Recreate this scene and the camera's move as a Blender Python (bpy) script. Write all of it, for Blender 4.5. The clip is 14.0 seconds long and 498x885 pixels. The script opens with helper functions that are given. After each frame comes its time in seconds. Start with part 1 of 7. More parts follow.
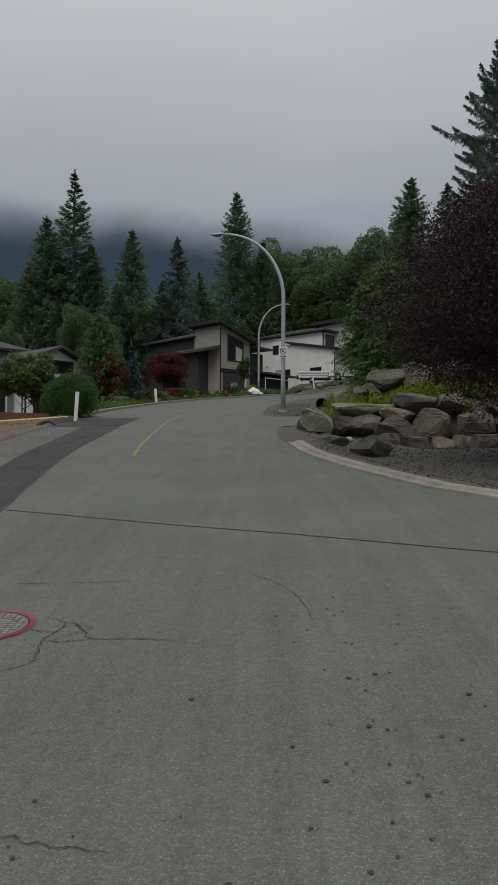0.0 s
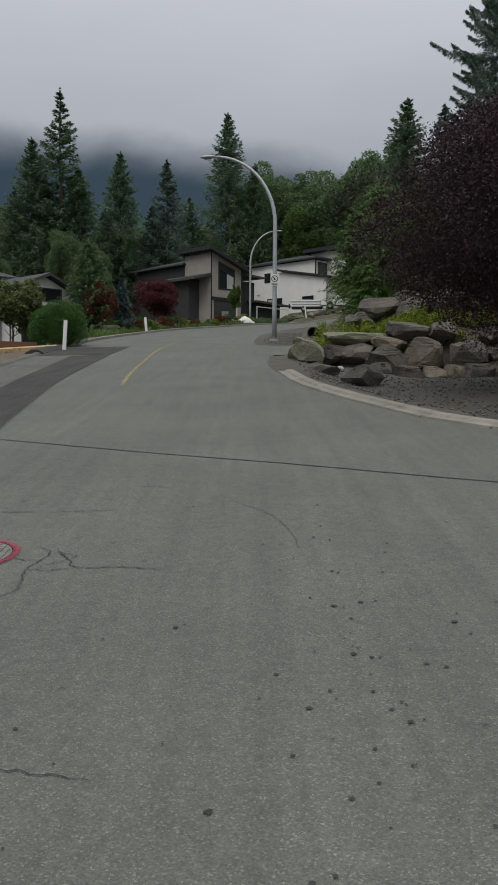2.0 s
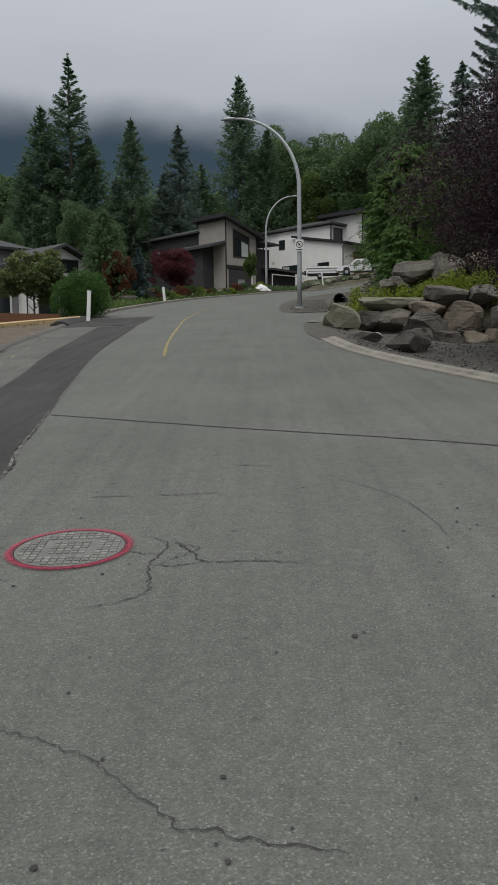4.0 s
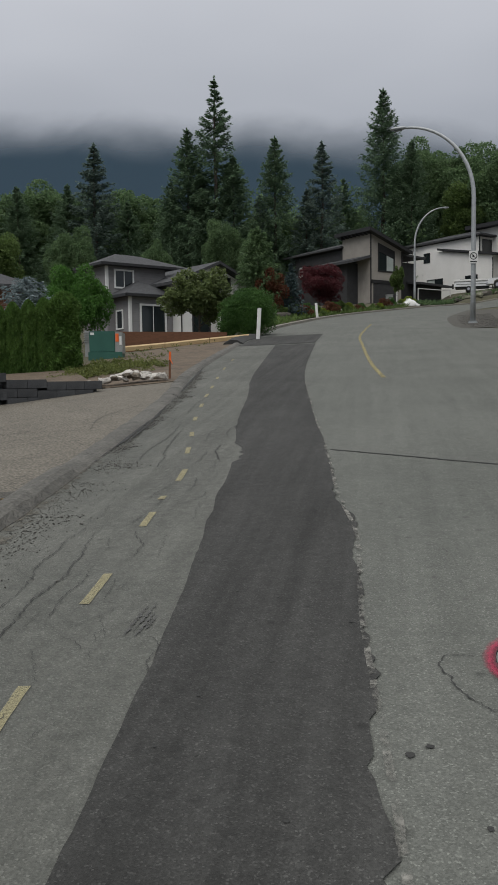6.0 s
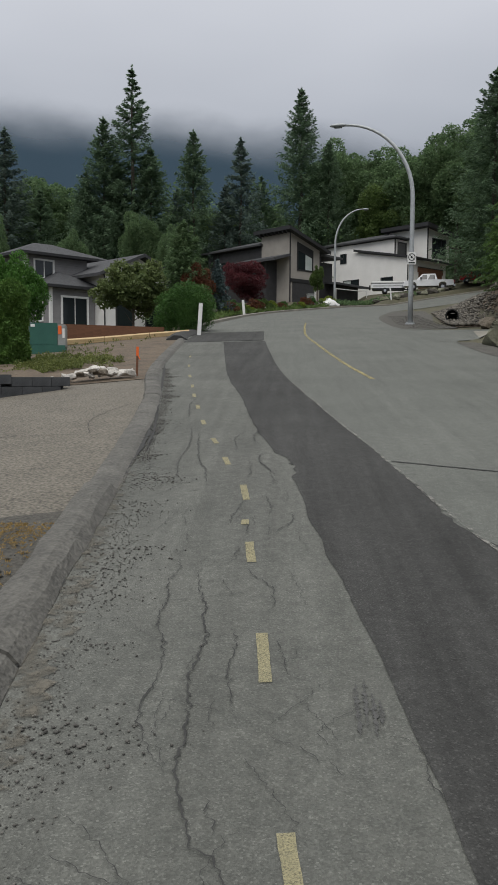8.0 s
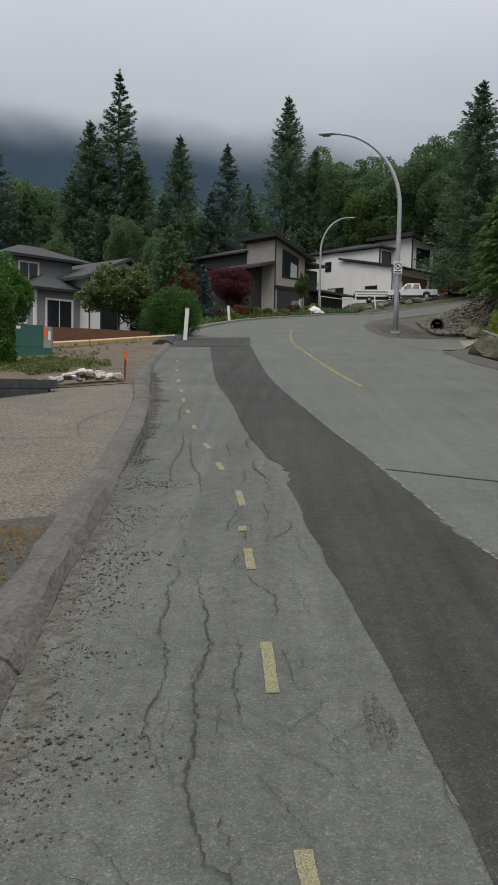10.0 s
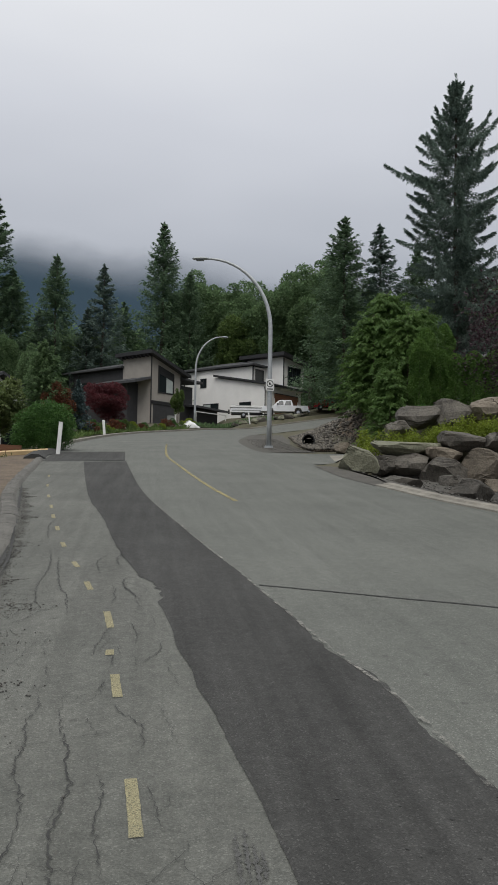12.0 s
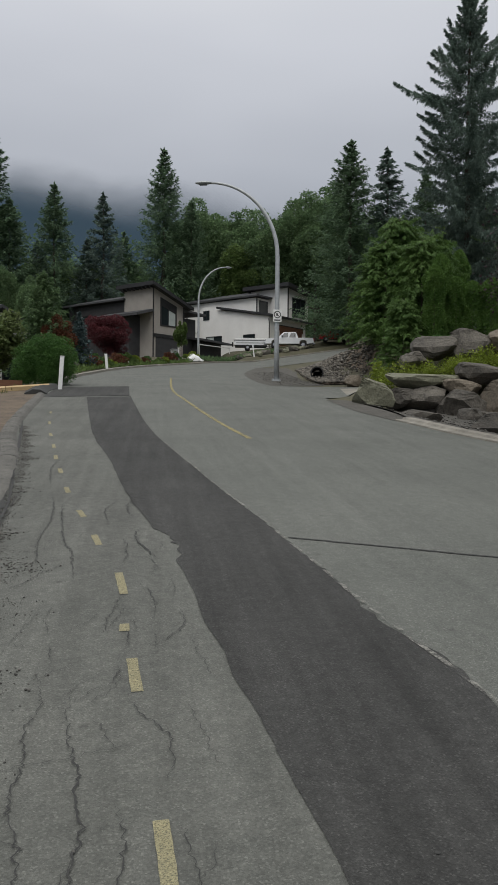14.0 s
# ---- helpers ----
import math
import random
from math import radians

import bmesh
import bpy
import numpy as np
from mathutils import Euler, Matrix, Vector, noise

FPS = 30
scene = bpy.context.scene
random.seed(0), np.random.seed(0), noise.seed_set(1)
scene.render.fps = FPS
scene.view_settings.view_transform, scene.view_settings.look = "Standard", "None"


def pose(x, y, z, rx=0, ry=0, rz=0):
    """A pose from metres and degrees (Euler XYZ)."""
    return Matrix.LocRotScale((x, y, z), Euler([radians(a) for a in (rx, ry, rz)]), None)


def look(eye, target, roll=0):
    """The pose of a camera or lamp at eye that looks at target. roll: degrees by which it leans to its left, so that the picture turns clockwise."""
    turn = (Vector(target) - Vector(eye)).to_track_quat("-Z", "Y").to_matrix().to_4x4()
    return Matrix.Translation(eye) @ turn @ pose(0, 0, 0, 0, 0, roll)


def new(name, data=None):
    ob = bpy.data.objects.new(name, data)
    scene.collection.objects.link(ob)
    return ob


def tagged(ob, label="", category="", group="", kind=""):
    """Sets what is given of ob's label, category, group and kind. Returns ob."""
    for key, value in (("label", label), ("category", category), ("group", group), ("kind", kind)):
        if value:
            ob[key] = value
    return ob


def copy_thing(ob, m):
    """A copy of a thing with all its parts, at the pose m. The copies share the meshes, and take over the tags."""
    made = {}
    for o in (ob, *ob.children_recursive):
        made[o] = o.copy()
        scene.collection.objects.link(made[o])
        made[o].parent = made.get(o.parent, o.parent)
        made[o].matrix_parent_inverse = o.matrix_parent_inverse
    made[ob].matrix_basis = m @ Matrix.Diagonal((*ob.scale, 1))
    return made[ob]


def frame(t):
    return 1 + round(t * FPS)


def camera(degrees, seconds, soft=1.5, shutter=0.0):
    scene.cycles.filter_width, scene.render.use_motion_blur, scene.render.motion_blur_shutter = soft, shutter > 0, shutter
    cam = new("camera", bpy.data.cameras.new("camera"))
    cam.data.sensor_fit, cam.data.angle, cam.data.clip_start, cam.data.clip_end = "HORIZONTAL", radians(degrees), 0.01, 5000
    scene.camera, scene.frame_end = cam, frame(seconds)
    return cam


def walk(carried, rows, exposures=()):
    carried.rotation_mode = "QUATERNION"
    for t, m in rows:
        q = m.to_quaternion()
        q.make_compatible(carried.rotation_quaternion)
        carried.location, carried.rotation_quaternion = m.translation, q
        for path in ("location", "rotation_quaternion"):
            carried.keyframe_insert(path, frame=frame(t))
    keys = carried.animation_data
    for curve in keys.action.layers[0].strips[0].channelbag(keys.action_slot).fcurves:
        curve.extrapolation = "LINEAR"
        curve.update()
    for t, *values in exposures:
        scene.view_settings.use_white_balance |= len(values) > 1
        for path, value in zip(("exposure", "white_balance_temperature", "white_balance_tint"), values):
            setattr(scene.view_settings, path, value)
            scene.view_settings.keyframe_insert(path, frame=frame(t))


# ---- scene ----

# ---------------------------------------------------------------- camera and walk
cam = camera(33.95, 14.0, soft=1.6, shutter=0.0)
ROWS = [
    (0.0, 0.000, 0.000, 1.582, 0.00, 1.41, 0.29),
    (0.5, -0.020, 0.095, 1.592, 0.03, -2.32, 0.23),
    (1.0, 0.026, 0.134, 1.581, -0.53, -2.98, 0.62),
    (1.5, 0.035, 0.114, 1.574, -0.40, -3.10, 0.47),
    (2.0, 0.034, 0.118, 1.564, -0.62, -3.50, 0.35),
    (4.3, -0.853, 0.775, 1.562, 0.65, -5.71, -1.17),
    (4.5, -0.964, 0.801, 1.556, 0.81, -5.67, -3.49),
    (5.0, -1.550, 1.212, 1.615, 10.01, -5.09, -4.62),
    (5.5, -2.088, 1.566, 1.661, 9.34, -4.69, -4.04),
    (6.0, -2.573, 1.859, 1.709, 9.12, -4.44, -0.78),
    (6.5, -3.079, 2.172, 1.739, 8.26, -4.61, -0.82),
    (7.0, -3.464, 2.486, 1.765, 7.12, -4.62, -0.57),
    (7.5, -3.835, 2.690, 1.757, 3.88, -4.42, -0.61),
    (8.0, -4.083, 2.752, 1.757, 2.47, -4.69, 0.28),
    (8.2, -4.127, 2.757, 1.753, 2.25, -5.12, 0.64),
    (10.3, -4.202, 2.839, 1.746, 0.63, -3.72, 1.49),
    (10.5, -4.187, 2.855, 1.753, -0.76, 0.03, 1.12),
    (11.0, -4.175, 2.852, 1.763, -5.16, 3.85, 0.78),
    (11.5, -4.169, 2.857, 1.762, -6.28, 3.89, 0.84),
    (12.0, -4.155, 2.866, 1.764, -7.30, 3.89, 0.90),
    (12.5, -4.161, 2.879, 1.763, -7.75, 3.73, 1.38),
    (13.0, -4.182, 2.965, 1.749, -8.86, 0.83, 1.66),
    (13.5, -4.173, 3.337, 1.759, -8.63, -1.08, 1.73),
    (14.0, -4.234, 3.816, 1.832, -7.15, -0.80, 0.48),
]
walk(cam, [(t, pose(x, y, z, 90 + p, 0, w) @ pose(0, 0, 0, 0, 0, r)) for t, x, y, z, w, p, r in ROWS],
     exposures=[(0.0, -0.2), (0.5, -0.05), (1.5, 0.1), (2.0, 0.1), (4.5, 0.17), (5.0, 0.17), (6.0, 0.1), (6.5, 0.05), (7.5, 0.3), (8.0, 0.3), (11.0, 0.3), (12.5, 0.28), (14.0, 0.2)])

# ---------------------------------------------------------------- sky and sun (overcast)
world = bpy.data.worlds.new("overcast_sky")
scene.world = world
world.use_nodes = True
wn, wl = world.node_tree.nodes, world.node_tree.links
wn.clear()
SUN_EL, SUN_AZ = radians(52), radians(200)
sky = wn.new("ShaderNodeTexSky")
sky.sky_type = "NISHITA"
sky.sun_disc = False
sky.sun_elevation, sky.sun_rotation = SUN_EL, SUN_AZ
sky_gain = wn.new("ShaderNodeVectorMath")
sky_gain.operation = "SCALE"
sky_gain.inputs["Scale"].default_value = 0.10
wl.new(sky.outputs[0], sky_gain.inputs[0])
wtc = wn.new("ShaderNodeTexCoord")
wmap = wn.new("ShaderNodeMapping")
wmap.inputs["Scale"].default_value = (1.0, 1.0, 3.2)
wl.new(wtc.outputs["Generated"], wmap.inputs[0])
wno = wn.new("ShaderNodeTexNoise")
wno.inputs["Scale"].default_value = 1.7
wno.inputs["Detail"].default_value = 3
wno.inputs["Roughness"].default_value = 0.5
wl.new(wmap.outputs[0], wno.inputs[0])
wsep = wn.new("ShaderNodeSeparateXYZ")
wl.new(wtc.outputs["Generated"], wsep.inputs[0])
wadd = wn.new("ShaderNodeMath")
wadd.operation = "MULTIPLY_ADD"
wadd.inputs[1].default_value = 0.16
wl.new(wno.outputs[0], wadd.inputs[0])
wl.new(wsep.outputs[2], wadd.inputs[2])
wramp = wn.new("ShaderNodeValToRGB")
els = wramp.color_ramp.elements
els[0].position, els[0].color = 0.30, (0.265, 0.282, 0.315, 1)
els[1].position, els[1].color = 1.0, (1.34, 1.34, 1.31, 1)
for pos, c in ((0.38, (0.385, 0.402, 0.44)), (0.50, (0.54, 0.555, 0.595)), (0.60, (0.64, 0.652, 0.68)), (0.78, (0.86, 0.865, 0.87))):
    els.new(pos).color = (*c, 1)
wl.new(wadd.outputs[0], wramp.inputs[0])
wmix = wn.new("ShaderNodeMix")
wmix.data_type = "RGBA"
wmix.inputs[0].default_value = 0.93
wl.new(sky_gain.outputs[0], wmix.inputs[6])
wl.new(wramp.outputs[0], wmix.inputs[7])
wbg = wn.new("ShaderNodeBackground")
wbg.inputs[1].default_value = 1.0
wl.new(wmix.outputs[2], wbg.inputs[0])
wout = wn.new("ShaderNodeOutputWorld")
wl.new(wbg.outputs[0], wout.inputs[0])
sun_data = bpy.data.lights.new("sun", "SUN")
sun_data.energy, sun_data.angle, sun_data.color = 0.8, radians(40), (1.0, 0.97, 0.93)
sun = new("sun", sun_data)
sun.matrix_world = look((math.sin(SUN_AZ) * 50 * math.cos(SUN_EL), math.cos(SUN_AZ) * 50 * math.cos(SUN_EL), 50 * math.sin(SUN_EL)), (0, 0, 0))


# ---------------------------------------------------------------- materials
def ramp_stops(node, stops):
    el = node.color_ramp.elements
    el[0].position, el[0].color = stops[0][0], (*stops[0][1], 1)
    el[1].position, el[1].color = stops[-1][0], (*stops[-1][1], 1)
    for p, c in stops[1:-1]:
        el.new(p).color = (*c, 1)


def surface(name, lo, hi, scale=4.0, fine=60.0, rough=0.85, bump=0.3, bump_dist=0.01, metal=0.0, mid=None, random_gain=0.0,
            fine_mix=0.35, stretch=(1, 1, 1), spec=0.5, island=False, trans=0.0):
    """A two-scale procedural surface: patches between lo and hi, fine grain, and relief."""
    m = bpy.data.materials.new(name)
    m.use_nodes = True
    n, l = m.node_tree.nodes, m.node_tree.links
    b = n["Principled BSDF"]
    tc = n.new("ShaderNodeTexCoord")
    mp = n.new("ShaderNodeMapping")
    mp.inputs["Scale"].default_value = stretch
    l.new(tc.outputs["Object"], mp.inputs[0])
    n1 = n.new("ShaderNodeTexNoise")
    n1.inputs["Scale"].default_value = scale
    n1.inputs["Detail"].default_value = 5
    n1.inputs["Roughness"].default_value = 0.6
    n2 = n.new("ShaderNodeTexNoise")
    n2.inputs["Scale"].default_value = fine
    n2.inputs["Detail"].default_value = 3
    l.new(mp.outputs[0], n1.inputs[0])
    l.new(mp.outputs[0], n2.inputs[0])
    mx = n.new("ShaderNodeMix")
    mx.inputs[0].default_value = fine_mix
    l.new(n1.outputs[0], mx.inputs[2])
    l.new(n2.outputs[0], mx.inputs[3])
    rp = n.new("ShaderNodeValToRGB")
    stops = [(0.3, lo), (0.7, hi)] if mid is None else [(0.3, lo), (0.5, mid), (0.7, hi)]
    ramp_stops(rp, stops)
    l.new(mx.outputs[0], rp.inputs[0])
    col = rp.outputs[0]
    if random_gain:
        hs = n.new("ShaderNodeHueSaturation")
        mr = n.new("ShaderNodeMapRange")
        mr.inputs[3].default_value, mr.inputs[4].default_value = 1 - random_gain, 1 + random_gain
        if island:
            src = n.new("ShaderNodeNewGeometry").outputs["Random Per Island"]
        else:
            src = n.new("ShaderNodeObjectInfo").outputs["Random"]
        l.new(src, mr.inputs[0])
        l.new(mr.outputs[0], hs.inputs["Value"])
        l.new(col, hs.inputs["Color"])
        col = hs.outputs[0]
    l.new(col, b.inputs["Base Color"])
    b.inputs["Roughness"].default_value = rough
    b.inputs["Metallic"].default_value = metal
    b.inputs["Specular IOR Level"].default_value = spec
    if trans:
        b.inputs["Subsurface Weight"].default_value = 0.0
        out = n["Material Output"]
        tl = n.new("ShaderNodeBsdfTranslucent")
        l.new(col, tl.inputs[0])
        ms = n.new("ShaderNodeMixShader")
        ms.inputs[0].default_value = trans
        l.new(b.outputs[0], ms.inputs[1])
        l.new(tl.outputs[0], ms.inputs[2])
        l.new(ms.outputs[0], out.inputs[0])
    if bump:
        bp = n.new("ShaderNodeBump")
        bp.inputs["Strength"].default_value = bump
        bp.inputs["Distance"].default_value = bump_dist
        l.new(n2.outputs[0], bp.inputs["Height"])
        l.new(bp.outputs[0], b.inputs["Normal"])
    return m


def asphalt(name, dark, light, chip, coarse=0.6, streak=0.12, chips=150):
    """Worn asphalt: broad tone, tyre-worn mottling, pale stone chips and fine relief."""
    m = bpy.data.materials.new(name)
    m.use_nodes = True
    n, l = m.node_tree.nodes, m.node_tree.links
    b = n["Principled BSDF"]
    tc = n.new("ShaderNodeTexCoord")
    big = n.new("ShaderNodeTexNoise")
    big.inputs["Scale"].default_value = 0.55
    big.inputs["Detail"].default_value = 6
    big.inputs["Roughness"].default_value = 0.62
    med = n.new("ShaderNodeTexNoise")
    med.inputs["Scale"].default_value = 14
    med.inputs["Detail"].default_value = 4
    grain = n.new("ShaderNodeTexVoronoi")
    grain.inputs["Scale"].default_value = chips
    for q in (big, med, grain):
        l.new(tc.outputs["Object"], q.inputs["Vector"])
    mx = n.new("ShaderNodeMix")
    mx.inputs[0].default_value = 0.4
    l.new(big.outputs[0], mx.inputs[2])
    l.new(med.outputs[0], mx.inputs[3])
    rp = n.new("ShaderNodeValToRGB")
    ramp_stops(rp, [(0.34, dark), (0.66, light)])
    l.new(mx.outputs[0], rp.inputs[0])
    # stone chips: each grain cell takes a tone of its own
    chipr = n.new("ShaderNodeValToRGB")
    ramp_stops(chipr, [(0.0, (0.55, 0.55, 0.55)), (0.62, (0.95, 0.95, 0.95)), (0.90, (1.15, 1.15, 1.15)), (1.0, (chip, chip, chip))])
    sepc = n.new("ShaderNodeSeparateColor")
    l.new(grain.outputs["Color"], sepc.inputs[0])
    l.new(sepc.outputs[0], chipr.inputs[0])
    mul = n.new("ShaderNodeMix")
    mul.data_type, mul.blend_type = "RGBA", "MULTIPLY"
    mul.inputs[0].default_value = coarse
    l.new(rp.outputs[0], mul.inputs[6])
    l.new(chipr.outputs[0], mul.inputs[7])
    # small dark oil spots
    sp = n.new("ShaderNodeTexVoronoi")
    sp.inputs["Scale"].default_value = 3.2
    l.new(tc.outputs["Object"], sp.inputs["Vector"])
    spr = n.new("ShaderNodeValToRGB")
    ramp_stops(spr, [(0.03, (0.35, 0.35, 0.35)), (0.10, (1, 1, 1))])
    l.new(sp.outputs["Distance"], spr.inputs[0])
    mul2 = n.new("ShaderNodeMix")
    mul2.data_type, mul2.blend_type = "RGBA", "MULTIPLY"
    mul2.inputs[0].default_value = 0.55
    l.new(mul.outputs[2], mul2.inputs[6])
    l.new(spr.outputs[0], mul2.inputs[7])
    # faint tracks along the road: wear from wheels and the roller
    smp = n.new("ShaderNodeMapping")
    smp.inputs["Scale"].default_value = (3.4, 0.10, 1.0)
    smp.inputs["Rotation"].default_value = (0, 0, radians(-7))
    l.new(tc.outputs["Object"], smp.inputs[0])
    sno = n.new("ShaderNodeTexNoise")
    sno.inputs["Scale"].default_value = 1.6
    sno.inputs["Detail"].default_value = 5
    sno.inputs["Roughness"].default_value = 0.65
    l.new(smp.outputs[0], sno.inputs[0])
    smr = n.new("ShaderNodeMapRange")
    smr.inputs[1].default_value, smr.inputs[2].default_value = 0.3, 0.7
    smr.inputs[3].default_value, smr.inputs[4].default_value = 1 - streak, 1 + streak
    l.new(sno.outputs[0], smr.inputs[0])
    shs = n.new("ShaderNodeHueSaturation")
    l.new(smr.outputs[0], shs.inputs["Value"])
    l.new(mul2.outputs[2], shs.inputs["Color"])
    l.new(shs.outputs[0], b.inputs["Base Color"])
    b.inputs["Roughness"].default_value = 0.88
    b.inputs["Specular IOR Level"].default_value = 0.3
    bp = n.new("ShaderNodeBump")
    bp.inputs["Strength"].default_value = 0.5
    bp.inputs["Distance"].default_value = 0.006
    l.new(grain.outputs["Distance"], bp.inputs["Height"])
    l.new(bp.outputs[0], b.inputs["Normal"])
    return m


M = {}
M["asphalt"] = asphalt("worn_asphalt", (0.106, 0.111, 0.100), (0.147, 0.152, 0.137), 2.0, 0.65, 0.10)
M["asphalt_left"] = asphalt("cracked_asphalt", (0.088, 0.091, 0.082), (0.146, 0.148, 0.133), 1.75, 0.62, 0.16, 150)
M["patch"] = asphalt("patch_asphalt", (0.034, 0.034, 0.0325), (0.060, 0.060, 0.057), 2.2, 0.7, 0.30)
M["tar"] = surface("crack_tar", (0.02, 0.02, 0.02), (0.045, 0.045, 0.042), 8, 90)
M["yellow"] = surface("worn_yellow_paint", (0.25, 0.232, 0.145), (0.37, 0.33, 0.185), 9, 70, fine_mix=0.5)
M["yellow_line"] = surface("yellow_line_paint", (0.27, 0.235, 0.12), (0.46, 0.38, 0.15), 6, 50, fine_mix=0.5)
M["red_paint"] = surface("red_spray_paint", (0.24, 0.035, 0.06), (0.42, 0.03, 0.08), 14, 90, fine_mix=0.5)
M["concrete"] = surface("kerb_concrete", (0.12, 0.112, 0.095), (0.30, 0.282, 0.24), 3, 70, random_gain=0.12)
M["pad"] = surface("exposed_aggregate", (0.040, 0.036, 0.029), (0.235, 0.212, 0.172), 1.5, 36, fine_mix=0.8, bump=0.9, bump_dist=0.02)
M["gravel"] = surface("dark_gravel", (0.026, 0.025, 0.021), (0.112, 0.104, 0.088), 2, 40, fine_mix=0.65, bump=0.8, bump_dist=0.03)
M["soil"] = surface("bare_soil", (0.034, 0.025, 0.018), (0.185, 0.138, 0.092), 1.6, 16, fine_mix=0.5, bump=0.8, bump_dist=0.03)
M["ground"] = surface("rough_grass_ground", (0.040, 0.042, 0.022), (0.105, 0.092, 0.052), 0.5, 22, fine_mix=0.5, bump=0.8, bump_dist=0.04)
M["rock"] = surface("grey_rock", (0.030, 0.028, 0.025), (0.150, 0.136, 0.114), 1.6, 18, fine_mix=0.4, bump=0.9, bump_dist=0.03, random_gain=0.3)
M["rock_brown"] = surface("brown_rock", (0.070, 0.060, 0.046), (0.23, 0.195, 0.150), 1.6, 18, fine_mix=0.4, bump=0.9, bump_dist=0.03, random_gain=0.2)
M["rock_moss"] = surface("mossy_rock", (0.075, 0.075, 0.05), (0.25, 0.25, 0.18), 1.3, 18, fine_mix=0.4, bump=0.9, bump_dist=0.03)
M["rubble"] = surface("pale_rubble", (0.34, 0.32, 0.29), (0.66, 0.63, 0.58), 5, 40, random_gain=0.15)
M["block"] = surface("dark_retaining_block", (0.035, 0.037, 0.04), (0.085, 0.088, 0.092), 5, 60, random_gain=0.18, bump=0.6)
M["bark"] = surface("bark", (0.045, 0.035, 0.028), (0.14, 0.11, 0.09), 4, 30, stretch=(1, 1, 0.2), bump=0.8, bump_dist=0.03)
M["galv"] = surface("galvanised_steel", (0.30, 0.32, 0.33), (0.46, 0.48, 0.49), 6, 60, rough=0.5, metal=0.35, bump=0.05)
M["white"] = surface("white_paint", (0.66, 0.66, 0.64), (0.82, 0.82, 0.80), 3, 60, rough=0.55, bump=0.05)
M["stucco"] = surface("white_stucco", (0.72, 0.71, 0.68), (0.82, 0.81, 0.78), 0.8, 60, bump=0.3)
M["taupe"] = surface("taupe_stucco", (0.27, 0.25, 0.225), (0.36, 0.335, 0.30), 0.8, 60, bump=0.3)
M["charcoal"] = surface("charcoal_panel", (0.025, 0.025, 0.027), (0.05, 0.05, 0.052), 2, 50, rough=0.7)
M["black_trim"] = surface("black_trim", (0.012, 0.012, 0.013), (0.028, 0.028, 0.03), 4, 60, rough=0.5, bump=0.05)
M["roof"] = surface("asphalt_shingle", (0.028, 0.029, 0.032), (0.075, 0.077, 0.082), 3, 24, fine_mix=0.6, bump=0.7, bump_dist=0.03)
M["brown_wood"] = surface("brown_wood", (0.10, 0.045, 0.025), (0.21, 0.095, 0.05), 3, 40, stretch=(0.3, 0.3, 3))
M["plank"] = surface("pale_lumber", (0.36, 0.25, 0.12), (0.58, 0.43, 0.24), 3, 40, stretch=(0.3, 0.3, 3))
M["green_metal"] = surface("green_cabinet_paint", (0.018, 0.085, 0.065), (0.035, 0.13, 0.10), 2, 40, rough=0.5, bump=0.1)
M["grey_metal"] = surface("grey_cabinet_paint", (0.20, 0.21, 0.20), (0.32, 0.33, 0.32), 3, 40, rough=0.5, bump=0.1)
M["orange"] = surface("fluorescent_orange", (0.62, 0.10, 0.015), (0.85, 0.17, 0.03), 6, 40, rough=0.6, bump=0.1)
M["rubber"] = surface("black_rubber", (0.012, 0.012, 0.012), (0.03, 0.03, 0.03), 8, 60, rough=0.8)
M["car_white"] = surface("white_car_paint", (0.66, 0.67, 0.68), (0.78, 0.79, 0.80), 1, 30, rough=0.25, bump=0.0)
M["car_red"] = surface("red_car_paint", (0.30, 0.018, 0.02), (0.42, 0.03, 0.032), 1, 30, rough=0.25, bump=0.0)
M["chrome"] = surface("dull_chrome", (0.45, 0.45, 0.46), (0.6, 0.6, 0.61), 3, 40, rough=0.25, metal=0.9, bump=0.0)
M["lamp_red"] = surface("red_tail_lens", (0.25, 0.01, 0.01), (0.36, 0.02, 0.02), 6, 50, rough=0.2, bump=0.0)


def siding(name, lo, hi, pitch):
    """Lap siding: overlapping boards as relief, one shadow line to a board."""
    m = surface(name, lo, hi, 1.2, 40, rough=0.75, bump=0.15)
    n, l = m.node_tree.nodes, m.node_tree.links
    tc = n.new("ShaderNodeTexCoord")
    sp = n.new("ShaderNodeSeparateXYZ")
    l.new(tc.outputs["Object"], sp.inputs[0])
    mt = n.new("ShaderNodeMath")
    mt.operation = "DIVIDE"
    mt.inputs[1].default_value = pitch
    l.new(sp.outputs[2], mt.inputs[0])
    fr = n.new("ShaderNodeMath")
    fr.operation = "FRACT"
    l.new(mt.outputs[0], fr.inputs[0])
    bp = n.new("ShaderNodeBump")
    bp.invert = True
    bp.inputs["Strength"].default_value = 1.0
    bp.inputs["Distance"].default_value = 0.03
    l.new(fr.outputs[0], bp.inputs["Height"])
    l.new(bp.outputs[0], n["Principled BSDF"].inputs["Normal"])
    return m


M["siding"] = siding("grey_lap_siding", (0.17, 0.165, 0.165), (0.24, 0.235, 0.235), 0.16)


def glass_dark(name, tint):
    m = bpy.data.materials.new(name)
    m.use_nodes = True
    b = m.node_tree.nodes["Principled BSDF"]
    b.inputs["Base Color"].default_value = (*tint, 1)
    b.inputs["Roughness"].default_value = 0.06
    b.inputs["Specular IOR Level"].default_value = 0.6
    return m


